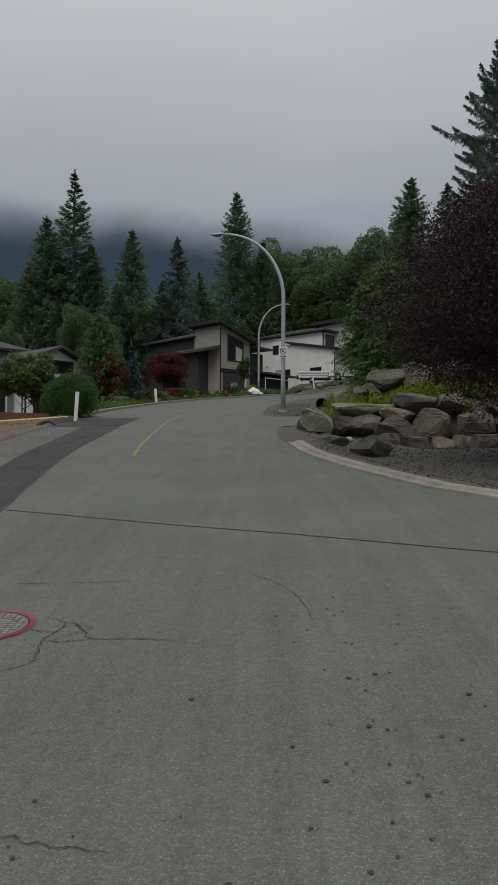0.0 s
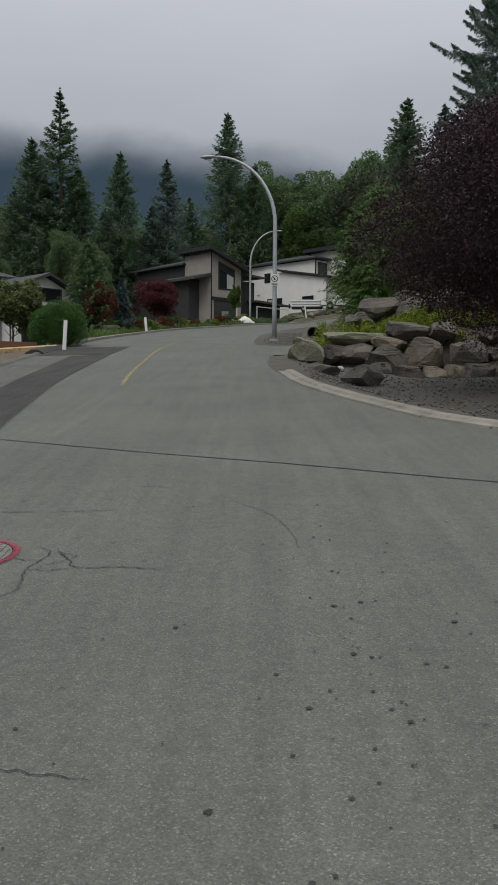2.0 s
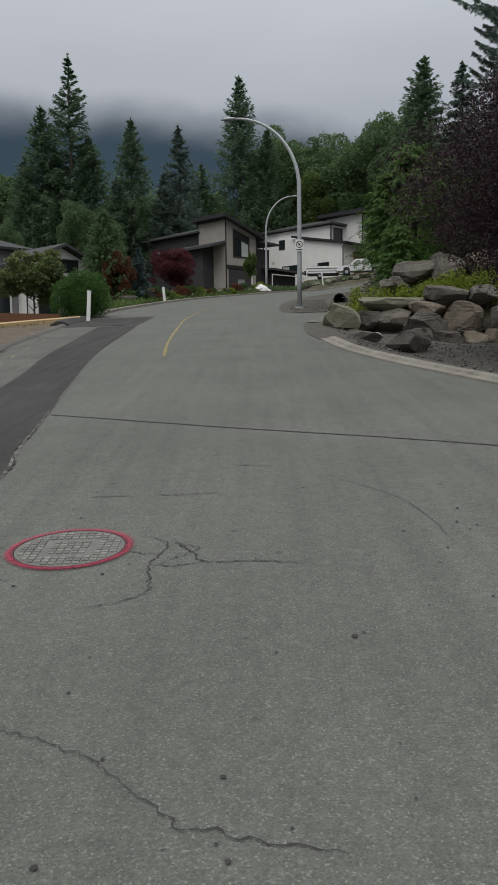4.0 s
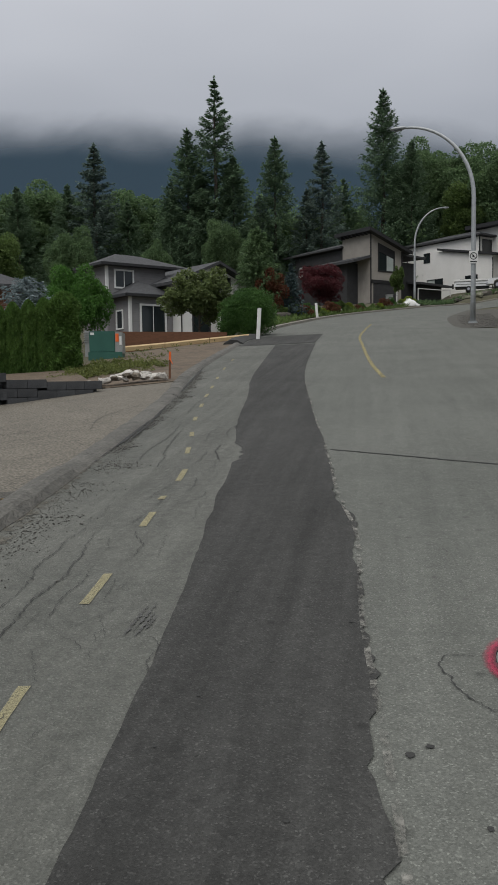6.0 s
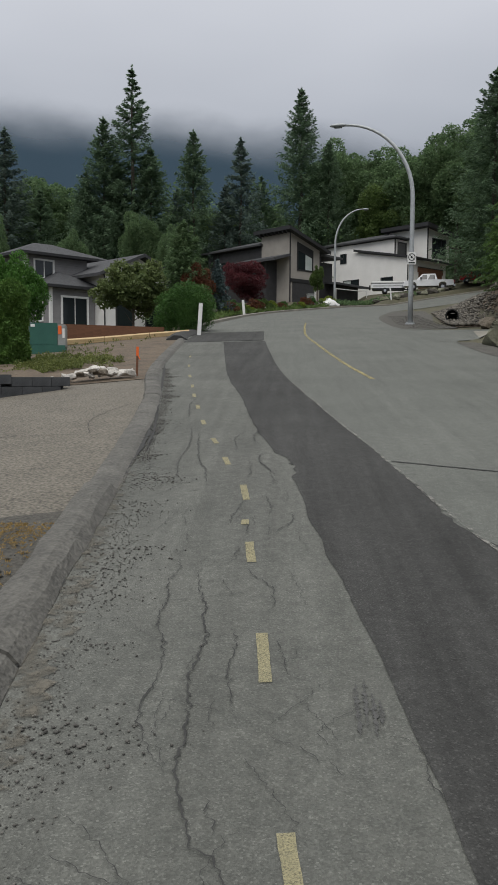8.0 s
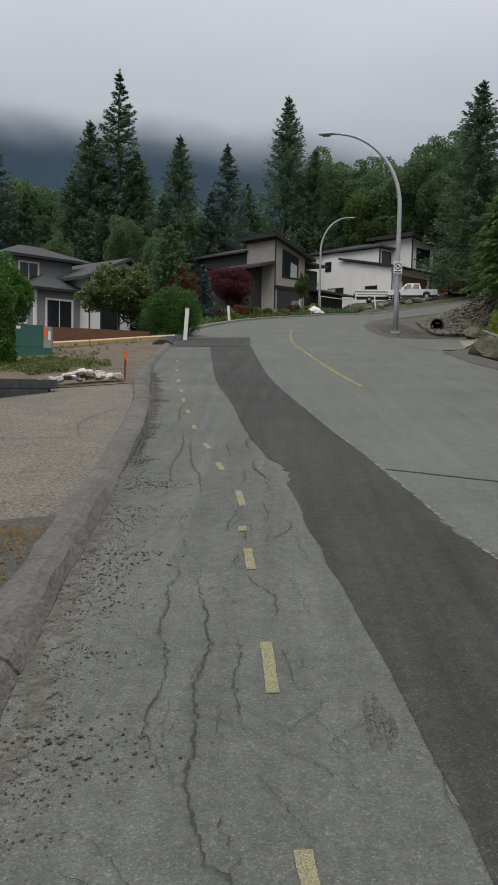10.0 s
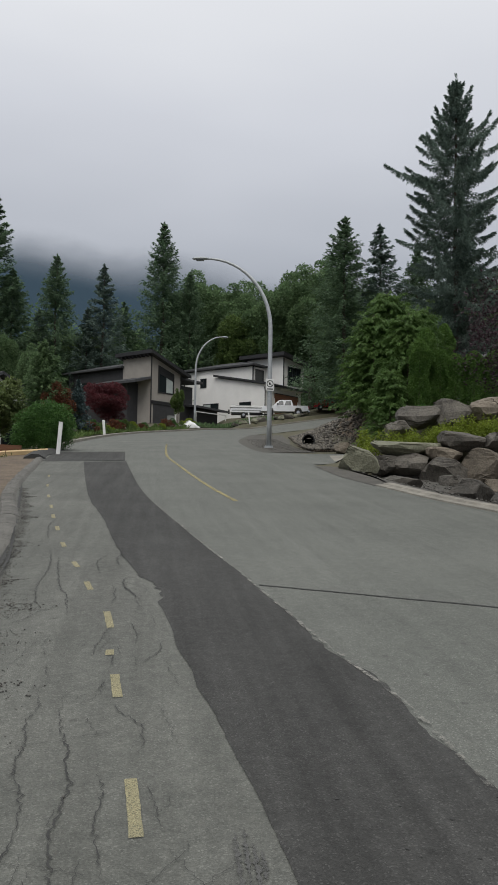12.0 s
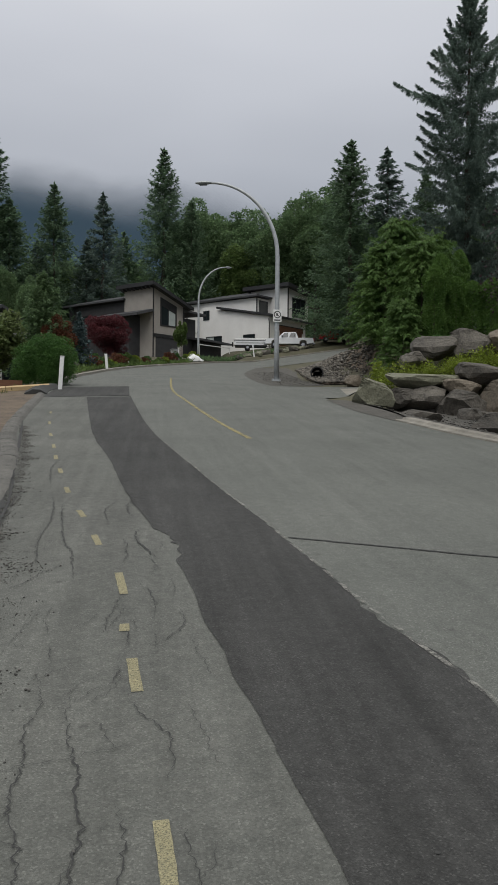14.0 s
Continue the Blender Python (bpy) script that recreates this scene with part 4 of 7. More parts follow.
# no-parking sign on the near pole
sg = thing("street_sign", pose(1.70, 41.04, float(land(1.71, 41.19)) + 3.0, 0, 0, 6) @ Matrix.Scale(0.88, 4), "small white prohibition sign strapped to the lamp pole", "sign")
part("plate", box(-0.23, -0.012, -0.32, 0.23, 0.004, 0.32, 0.004), "white", sg)
bm = ring_mesh(0.15, 0.19, 0.0, 0.006, 28)
bmesh.ops.rotate(bm, verts=bm.verts, cent=(0, 0, 0), matrix=Matrix.Rotation(radians(90), 3, "X"))
bmesh.ops.translate(bm, verts=bm.verts, vec=(0, -0.013, 0.06))
add_box(bm, -0.16, -0.021, 0.045, 0.16, -0.014, 0.075)
bmesh.ops.rotate(bm, verts=bm.verts[-8:], cent=(0, 0, 0.06), matrix=Matrix.Rotation(radians(45), 3, "Y"))
part("symbol_ring", bm, "black_trim", sg)
part("symbol_bar", box(-0.06, -0.019, 0.0, 0.03, -0.013, 0.12), "black_trim", sg)
part("text_bar", box(-0.17, -0.019, -0.26, 0.17, -0.013, -0.20), "black_trim", sg)
part("strap", box(-0.13, 0.004, -0.05, 0.13, 0.02, 0.0), "galv", sg)

# ---------------------------------------------------------------- houses


def gable_slab(bm, corners, th):
    """A roof slab: four top corners, thickness th."""
    top = [bm.verts.new(c) for c in corners]
    bot = [bm.verts.new((c[0], c[1], c[2] - th)) for c in corners]
    bm.faces.new(top)
    bm.faces.new(bot[::-1])
    for k in range(4):
        bm.faces.new((top[k], bot[k], bot[(k + 1) % 4], top[(k + 1) % 4]))
    bmesh.ops.recalc_face_normals(bm, faces=bm.faces)
    return bm


def prism_walls(x0, y0, x1, y1, z0, zs):
    """A solid storey block whose four upper corners have their own heights: (x0y0, x1y0, x1y1, x0y1)."""
    bm = bmesh.new()
    xy = ((x0, y0), (x1, y0), (x1, y1), (x0, y1))
    b = [bm.verts.new((*p, z0)) for p in xy]
    t = [bm.verts.new((*p, z)) for p, z in zip(xy, zs)]
    bm.faces.new(b[::-1])
    bm.faces.new(t)
    for k in range(4):
        bm.faces.new((b[k], b[(k + 1) % 4], t[(k + 1) % 4], t[k]))
    bmesh.ops.recalc_face_normals(bm, faces=bm.faces)
    return bm


def hip_roof(x0, y0, x1, y1, z, rise, over):
    bm = bmesh.new()
    x0, y0, x1, y1 = x0 - over, y0 - over, x1 + over, y1 + over
    w, d = x1 - x0, y1 - y0
    r = min(w, d) / 2
    if w > d:
        rd = [(x0 + r, (y0 + y1) / 2), (x1 - r, (y0 + y1) / 2)]
    else:
        rd = [((x0 + x1) / 2, y0 + r), ((x0 + x1) / 2, y1 - r)]
    lo = [bm.verts.new(p) for p in ((x0, y0, z), (x1, y0, z), (x1, y1, z), (x0, y1, z))]
    ub = [bm.verts.new((v.co.x, v.co.y, z - 0.2)) for v in lo]
    a, b = (bm.verts.new((*p, z + rise)) for p in rd)
    if w > d:
        fs = [(lo[0], lo[1], b, a), (lo[1], lo[2], b), (lo[2], lo[3], a, b), (lo[3], lo[0], a)]
    else:
        fs = [(lo[0], lo[1], a), (lo[1], lo[2], b, a), (lo[2], lo[3], b), (lo[3], lo[0], a, b)]
    for f in fs:
        bm.faces.new(f)
    bm.faces.new(ub[::-1])
    for k in range(4):
        bm.faces.new((lo[k], ub[k], ub[(k + 1) % 4], lo[(k + 1) % 4]))
    bmesh.ops.recalc_face_normals(bm, faces=bm.faces)
    return bm


def window(parent, face, at0, a0, a1, z0, z1, trim, mullions=1, slope=0.0, blind=False, tw=0.10):
    """A framed window on a wall. face 'f': wall along X at y = at0, facing -Y; face 's': wall along Y at x = at0, facing -X."""
    def bx(bm, u0, w0, z0, u1, w1, z1):
        if face == "f":
            return add_box(bm, u0, at0 - w1, z0, u1, at0 - w0, z1)
        return add_box(bm, at0 - w1, u0, z0, at0 - w0, u1, z1)
    win = new("window")
    win.parent = parent
    bm = bmesh.new()
    bx(bm, a0 - tw, 0.0, z0 - tw, a1 + tw, 0.07, z0)
    bx(bm, a0 - tw, 0.0, z1, a1 + tw, 0.07, z1 + tw)
    bx(bm, a0 - tw, 0.0, z0, a0, 0.07, z1)
    bx(bm, a1, 0.0, z0, a1 + tw, 0.07, z1)
    part("window_frame", bm, trim, win)
    for k in range(mullions + 1):
        u0, u1 = a0 + (a1 - a0) * k / (mullions + 1), a0 + (a1 - a0) * (k + 1) / (mullions + 1)
        part("pane", bx(bmesh.new(), u0 + 0.025, 0.004, z0, u1 - 0.025, 0.02, z1), "curtain" if blind and k == mullions else "glass", win)
        if k:
            part("mullion", bx(bmesh.new(), u0 - 0.025, 0.0, z0, u0 + 0.025, 0.05, z1), trim, win)
    return win


def grey_house():
    h = thing("house", pose(-3.6, 100.0, 10.45, 0, 0, 44), "modern taupe and charcoal two-storey house with mono-pitch roofs", "house")
    H = 8.1
    part("tower_wall", prism_walls(0, 0, 5.2, 4.9, 0, (H, H - 1.75, H - 1.75, H)), "taupe", h)
    part("tower_roof", gable_slab(bmesh.new(), [(-0.75, -0.8, H + 0.55), (6.1, -0.8, H - 1.75), (6.1, 5.5, H - 1.75), (-0.75, 5.5, H + 0.55)], 0.28), "roof", h)
    fa = bmesh.new()
    gable_slab(fa, [(-0.78, -0.86, H + 0.58), (6.13, -0.86, H - 1.74), (6.13, -0.80, H - 1.74), (-0.78, -0.80, H + 0.58)], 0.40)
    add_box(fa, -0.84, -0.86, H + 0.14, -0.75, 5.5, H + 0.58)
    part("fascia", fa, "black_trim", h)
    for k in range(8):
        part("rafter_end", box(-0.72, -0.2 + k * 0.66, H - 0.12, -0.0, -0.10 + k * 0.66, H + 0.14), "black_trim", h)
    part("corner_trim", box(-0.03, -0.05, 0, 0.12, 0.02, H), "black_trim", h)
    part("corner_trim", box(5.05, -0.05, 0, 5.22, 0.02, H - 1.75), "black_trim", h)
    window(h, "f", 0, 1.35, 3.75, 3.9, 6.1, "black_trim", 1, blind=True, tw=0.16)
    tr = bmesh.new()
    gable_slab(tr, [(1.2, -0.07, 7.1), (3.9, -0.07, 6.28), (3.9, 0.0, 6.28), (1.2, 0.0, 7.1)], 0.95)
    part("transom", tr, "black_trim", h)
    part("garage_door", box(0.45, -0.05, 0, 4.1, 0.02, 2.35), "charcoal", h)
    part("garage_lintel", box(0.1, -0.12, 2.35, 4.6, 0.0, 2.75), "black_trim", h)
    part("garage_post", box(4.2, -0.10, 0, 4.35, 0.0, 2.35), "white", h)
    # lean-to over the entry, and the long charcoal wing behind
    part("porch_roof", gable_slab(bmesh.new(), [(-2.6, -0.1, 4.9), (0.0, -0.1, 5.6), (0.0, 7.5, 5.6), (-2.6, 7.5, 4.9)], 0.3), "roof", h)
    part("porch_wall", box(-1.7, 2.2, 0, -0.01, 7.2, 4.85), "charcoal", h)
    part("wing_wall", box(0.2, 4.92, 0, 4.8, 15.5, 6.9), "charcoal", h)
    part("wing_roof", hip_roof(0.2, 5.4, 4.8, 15.5, 7.2, 0.9, 0.7), "roof", h)
    part("entry_wall", box(5.22, 1.2, 0, 8.6, 6, 5.3), "charcoal", h)
    part("entry_roof", gable_slab(bmesh.new(), [(4.9, 0.1, 6.2), (9.4, 0.1, 6.0), (9.4, 6.6, 6.2), (4.9, 6.6, 6.4)], 0.25), "roof", h)
    window(h, "s", 0.2, 11.2, 13.6, 4.4, 5.7, "black_trim", 2, tw=0.08, blind=True)
    # carport beside the lamp
    part("carport_roof", gable_slab(bmesh.new(), [(7.2, -1.2, 2.75), (13.0, -1.2, 2.55), (13.0, 4.5, 3.2), (7.2, 4.5, 3.4)], 0.25), "roof", h)
    part("carport_wall", box(8.0, 0.2, 0, 12.4, 4.2, 2.5), "charcoal", h)
    rl = bmesh.new()
    add_box(rl, 6.4, -1.5, 1.85, 12.2, -1.42, 1.95)
    for u in (6.4, 12.1):
        add_box(rl, u, -1.5, 0, u + 0.09, -1.42, 1.9)
    part("gate_rail", rl, "white", h, "white-painted gate frame")
    return h


def white_house():
    h = thing("house", pose(11.3, 107.5, 11.3, 0, 0, 45), "white stucco house with black trim and a wooden garage door", "house")
    part("garage_wall", prism_walls(0, 0, 8.2, 11.5, 0, (5.3, 5.1, 7.3, 7.3)), "stucco", h)
    part("garage_roof", gable_slab(bmesh.new(), [(-0.45, -0.7, 5.5), (8.9, -0.7, 5.35), (8.9, 8.6, 7.2), (-0.45, 8.6, 7.2)], 0.28), "black_trim", h)
    part("main_wall", box(0.6, 2.6, 0, 8.0, 19.5, 8.0), "stucco", h)
    part("main_roof", hip_roof(0.6, 2.6, 8.0, 15.0, 8.3, 1.2, 0.6), "roof", h)
    part("rear_wall", box(-0.6, 14.8, 0, 5.0, 23, 7.4), "stucco", h)
    part("rear_roof", hip_roof(-0.6, 15.2, 5.0, 23, 7.7, 0.9, 0.6), "roof", h)
    part("tower_wall", prism_walls(3.3, -0.5, 8.1, 5.6, 5.0, (9.35, 8.7, 8.7, 9.35)), "stucco", h)
    part("tower_roof", gable_slab(bmesh.new(), [(2.3, -1.3, 9.85), (9.0, -1.3, 8.95), (9.0, 6.2, 8.95), (2.3, 6.2, 9.85)], 0.35), "roof", h)
    fa = bmesh.new()
    gable_slab(fa, [(2.25, -1.36, 9.88), (9.03, -1.36, 8.98), (9.03, -1.30, 8.98), (2.25, -1.30, 9.88)], 0.5)
    add_box(fa, 2.22, -1.36, 9.4, 2.3, 6.2, 9.88)
    part("fascia", fa, "black_trim", h)
    part("corner_trim", box(3.26, -0.55, 5.2, 3.45, -0.48, 9.3), "black_trim", h)
    part("corner_trim", box(0.56, 2.52, 5.6, 0.72, 2.62, 8.0), "black_trim", h)
    window(h, "f", -0.5, 4.4, 7.2, 5.8, 8.1, "black_trim", 2, tw=0.12)
    window(h, "f", 2.6, 1.3, 2.9, 6.0, 7.6, "black_trim", 0, tw=0.12)
    part("garage_door", box(2.2, -0.05, 0, 7.3, 0.02, 3.7), "brown_wood", h, "brown wooden garage door")
    part("garage_lintel", box(2.0, -0.11, 3.7, 7.5, 0.0, 4.3), "brown_wood", h)
    part("garage_header", box(2.0, -0.09, 4.3, 7.5, 0.0, 4.42), "black_trim", h)
    part("downpipe", tube([(-0.1, 0.05, 5.0), (-0.14, -0.06, 4.4), (-0.14, -0.06, 0.1)], [0.06, 0.06, 0.06], 8), "black_trim", h)
    part("downpipe", tube([(-0.08, 14.2, 7.2), (-0.08, 14.2, 0.1)], [0.08, 0.08], 8), "black_trim", h)
    window(h, "s", 0.0, 10.2, 11.2, 5.6, 6.8, "black_trim", 1, tw=0.05)
    window(h, "s", 0.0, 8.0, 10.6, 2.4, 3.2, "black_trim", 1, tw=0.08, blind=True)
    window(h, "s", 0.0, 2.4, 4.2, 2.3, 3.1, "black_trim", 0, tw=0.08)
    part("vent", box(-0.06, 11.3, 4.0, 0.0, 11.5, 4.15), "white", h)
    return h


def grey_siding_house():
    h = thing("house", pose(-20.0, 58.0, 4.3, 0, 0, 47), "grey lap-sided two-storey house with white trim and hip roofs", "house")
    part("bay_wall", box(0, 0, 0, 3.6, 3.0, 3.4), "siding", h)
    part("bay_roof", hip_roof(0, 0, 3.6, 4.2, 3.55, 1.15, 0.5), "roof", h)
    part("upper_wall", box(-0.6, 2.2, 0, 4.4, 5.2, 5.75), "siding", h)
    part("upper_roof", hip_roof(-0.6, 2.2, 4.4, 5.6, 5.92, 0.95, 0.55), "roof", h)
    part("corner_trim", box(-0.04, -0.05, 0, 0.16, 0.14, 3.35), "white", h)
    part("corner_trim", box(-0.64, 2.15, 3.3, -0.44, 2.32, 5.7), "white", h)
    part("gutter", box(-0.5, -0.62, 3.35, 4.1, -0.5, 3.5), "black_trim", h)
    window(h, "f", 0, 0.95, 2.9, 0.85, 2.75, "white", 1, tw=0.14)
    window(h, "f", 2.2, 0.15, 1.55, 4.25, 5.4, "white", 1, tw=0.12)
    window(h, "s", 0, 1.0, 1.8, 1.2, 2.4, "white", 0)
    part("base_trim", box(-0.05, -0.06, 0.35, 3.65, 0.0, 0.6), "white", h)
    # white front wing with a gable
    part("wing_wall", box(3.62, -1.2, 0, 9.6, 7, 4.5), "stucco", h)
    gb = bmesh.new()
    vs = [gb.verts.new(p) for p in ((3.62, -1.2, 4.5), (9.6, -1.2, 4.5), (6.6, -1.2, 5.8), (3.62, 7, 4.5), (9.6, 7, 4.5), (6.6, 7, 5.8))]
    for f in ((0, 1, 2), (5, 4, 3), (0, 2, 5, 3), (2, 1, 4, 5), (0, 3, 4, 1)):
        gb.faces.new([vs[k] for k in f])
    bmesh.ops.recalc_face_normals(gb, faces=gb.faces)
    part("gable_wall", gb, "stucco", h)
    part("wing_roof", gable_slab(bmesh.new(), [(2.7, -1.9, 4.45), (6.6, -1.9, 6.1), (6.6, 7.4, 6.1), (2.7, 7.4, 4.45)], 0.22), "roof", h)
    part("wing_roof", gable_slab(bmesh.new(), [(6.6, -1.9, 6.1), (10.5, -1.9, 4.45), (10.5, 7.4, 4.45), (6.6, 7.4, 6.1)], 0.22), "roof", h)
    window(h, "f", -1.2, 5.2, 7.9, 4.1, 4.9, "black_trim", 1, tw=0.1)
    window(h, "f", -1.2, 4.6, 6.0, 0.3, 2.4, "black_trim", 0, tw=0.1)
    window(h, "f", -1.2, 7.2, 8.6, 0.3, 2.4, "black_trim", 0, tw=0.1)
    part("downpipe", tube([(3.55, -1.0, 4.8), (3.55, -1.25, 4.3), (3.55, -1.25, 0)], [0.05, 0.05, 0.05], 8), "black_trim", h)
    part("back_wall", box(2.5, 7.0, 0, 9.0, 12, 6.6), "siding", h)
    part("back_roof", hip_roof(2.5, 7.0, 9.0, 12, 6.7, 1.1, 0.5), "roof", h)
    part("gutter", box(-1.2, 1.52, 5.72, 5.0, 1.64, 5.9), "black_trim", h)
    part("gutter", box(-1.28, 1.55, 5.72, -1.16, 6.1, 5.9), "black_trim", h)
    part("gutter", box(-0.62, -0.5, 3.32, -0.5, 4.5, 3.5), "black_trim", h)
    return h


grey_house()
white_house()
grey_siding_house()


def cabin(x, y, z, rz, label):
    h = thing("house", pose(x, y, z, 0, 0, rz), label, "house")
    part("wall", box(-4, -3, 0, 4, 3, 4.2), "brown_wood", h)
    part("roof", hip_roof(-4, -3, 4, 3, 4.4, 1.8, 0.8), "roof", h)
    window(h, "f", -3, -1, 1, 1.2, 2.6, "white", 1)
    return h


cabin(-30.1, 51, 3.4, 40, "brown wood-clad house with a dark hip roof")


def dark_house():
    h = thing("house", pose(21.0, 54, 6.3, 0, 0, -10), "dark grey house half hidden behind the hedge", "house")
    part("wall", box(-4, -3, 0, 4, 3, 4.4), "charcoal", h)
    part("roof", hip_roof(-4, -3, 4, 3, 4.5, 1.1, 0.7), "roof", h)


dark_house()

# ---------------------------------------------------------------- vegetation


def diamonds(c, u, v):
    """Leaf faces: a diamond round each centre c with half-axes u and v."""
    n = len(c)
    vs = np.stack([c - u, c + v * 0.9 - u * 0.1, c + u, c - v * 0.9 - u * 0.1], 1).reshape(-1, 3)
    return vs, np.arange(4 * n).reshape(n, 4)


def unit(a):
    return a / (np.linalg.norm(a, axis=-1, keepdims=True) + 1e-9)


def leaf_cloud(rng, c, size, flat=0.35, aspect=0.55, out=None, shape=None):
    """Leaves of random turn at centres c; out biases each leaf's long axis along given directions."""
    n = len(c)
    u = unit(rng.normal(0, 1, (n, 3)) * (1, 1, flat + 0.3) + (0 if out is None else 1.2 * out))
    w = unit(np.cross(u, rng.normal(0, 1, (n, 3)) + (0, 0, 0.8)))
    s = size * (0.6 + 0.8 * rng.random((n, 1)))
    return (shape or diamonds)(c, u * s, w * s * aspect)


def blades(c, u, v):
    """Needle sprays: a slim triangle on each centre, pointing along u."""
    n = len(c)
    vs = np.stack([c - u * 0.7 - v, c + u, c - u * 0.7 + v], 1).reshape(-1, 3)
    return vs, np.arange(3 * n).reshape(n, 3)


def conifer_mesh(seed, H, R, whorl, sprays, size, rise=0.45, bare=0.08, power=0.75, gap=0.0, ragged=0.55):
    """Needle sprays of a conifer: boughs that rise near the top and sweep down below, each hung with branchlets."""
    rng = np.random.default_rng(seed)
    C, U, V = [], [], []
    z = bare * H
    while z < H * 0.985:
        f = 1 - z / H
        L0 = R * f ** power * min(1.0, 0.4 + (z / H - bare) * 5)
        nb = int(rng.integers(6, 10)) if f > 0.15 else 5
        a0 = rng.random() * 6.28
        for b in range(nb):
            if rng.random() < gap * (1.4 - f):
                continue
            L = max(0.007 * H, L0 * (1 - ragged * rng.random() + 0.15 * rng.random() ** 3))
            a = a0 + 6.28 * b / nb + rng.normal(0, 0.3)
            d = np.array([math.cos(a), math.sin(a), 0])
            side = np.array([-d[1], d[0], 0])
            k = max(8, int(sprays * (0.25 + 0.75 * L / R)))
            t = 0.08 + 0.92 * rng.random(k) ** 0.7
            lat = rng.uniform(-1, 1, k) * (0.24 * L * np.clip(1.04 - t, 0, 1) ** 0.8)
            slope = rise * (1 - 1.75 * f) + rng.normal(0, 0.08)
            z0 = z + rng.normal(0, whorl * 0.45)
            dz = slope * L * t - 0.12 * L * np.sin(np.pi * t) - np.abs(lat) * 0.3 - rng.random(k) ** 2 * (0.12 + 0.18 * L)
            c = d * (L * t)[:, None] + side * lat[:, None]
            c[:, 2] += z0 + dz
            u = unit(d * 0.8 + side * (np.sign(lat) * 0.6)[:, None] + np.array([0, 0, slope - 0.55]) + rng.normal(0, 0.35, (k, 3)))
            v = unit(np.cross(u, np.array([0, 0, 1.0]) + rng.normal(0, 0.7, (k, 3))))
            s = size * (0.55 + 0.7 * rng.random((k, 1)))
            C.append(c), U.append(u * s), V.append(v * s * 0.34)
        z += whorl * rng.uniform(0.75, 1.25) * (0.6 + 0.4 * f)
    k = 26
    c = np.stack([rng.normal(0, 0.05, k), rng.normal(0, 0.05, k), H * (0.985 + 0.02 * rng.random(k))], 1)
    C.append(c), U.append(unit(rng.normal(0, 0.4, (k, 3)) + (0, 0, 1.2)) * size * 0.9), V.append(rng.normal(0, 1, (k, 3)) * size * 0.15)
    return blades(np.vstack(C), np.vstack(U), np.vstack(V))


def spruce_mesh(seed, H, R, size):
    """An open spruce: long separate boughs that climb outwards, with branchlets hanging under them like a fringe."""
    rng = np.random.default_rng(seed)
    C, U, V = [], [], []
    z = 0.20 * H
    while z < H * 0.985:
        d0 = H - z
        env = R * float(np.interp(d0 / H, [0, 0.04, 0.10, 0.18, 0.26, 0.45, 0.8], [0.04, 0.14, 0.36, 0.66, 0.98, 1.0, 1.0]))
        nb = 5 if d0 < 0.1 * H else 7
        a0 = rng.random() * 6.28
        for b in range(nb):
            L = env * (1.08 if rng.random() < 0.22 else rng.uniform(0.42, 0.80))
            a = a0 + 6.28 * b / nb + rng.normal(0, 0.3)
            d = np.array([math.cos(a), math.sin(a), 0])
            side = np.array([-d[1], d[0], 0])
            slope = float(np.interp(d0 / H, [0, 0.12, 0.25, 0.45, 0.8], [0.45, 0.26, 0.18, 0.0, -0.28])) + rng.normal(0, 0.07)
            k = int(70 + 125 * L)
            t = 0.06 + 0.94 * rng.random(k) ** 0.8
            w = (0.16 * L + 0.10) * (1.05 - t) + 0.05
            lat = rng.normal(0, 0.55, k) * w
            hang = rng.random(k) ** 1.2 * (0.16 + 0.42 * np.sin(np.pi * np.clip(t, 0, 0.93)))
            dz = slope * L * t - 0.16 * L * np.sin(np.pi * t) - hang - np.abs(lat) * 0.25
            c = d * (L * t)[:, None] + side * lat[:, None]
            c[:, 2] += z + dz
            u = unit(d * 0.55 + side * (np.sign(lat) * 0.35)[:, None] + np.array([0, 0, -0.55]) * (hang / 0.3)[:, None] + np.array([0, 0, slope * 0.6]) + rng.normal(0, 0.25, (k, 3)))
            v = unit(np.cross(u, rng.normal(0, 1, (k, 3))))
            s = size * (0.6 + 0.6 * rng.random((k, 1)))
            C.append(c), U.append(u * s), V.append(v * s * 0.30)
        z += rng.uniform(0.45, 0.85) * (0.55 if d0 < 0.12 * H else 1.0)
    k = 30
    c = np.stack([rng.normal(0, 0.06, k) + 0.12, rng.normal(0, 0.06, k), H * (0.975 + 0.03 * rng.random(k))], 1)
    C.append(c), U.append(unit(rng.normal(0, 0.5, (k, 3)) + (0.2, 0, 1.0)) * size), V.append(rng.normal(0, 1, (k, 3)) * size * 0.2)
    return blades(np.vstack(C), np.vstack(U), np.vstack(V))


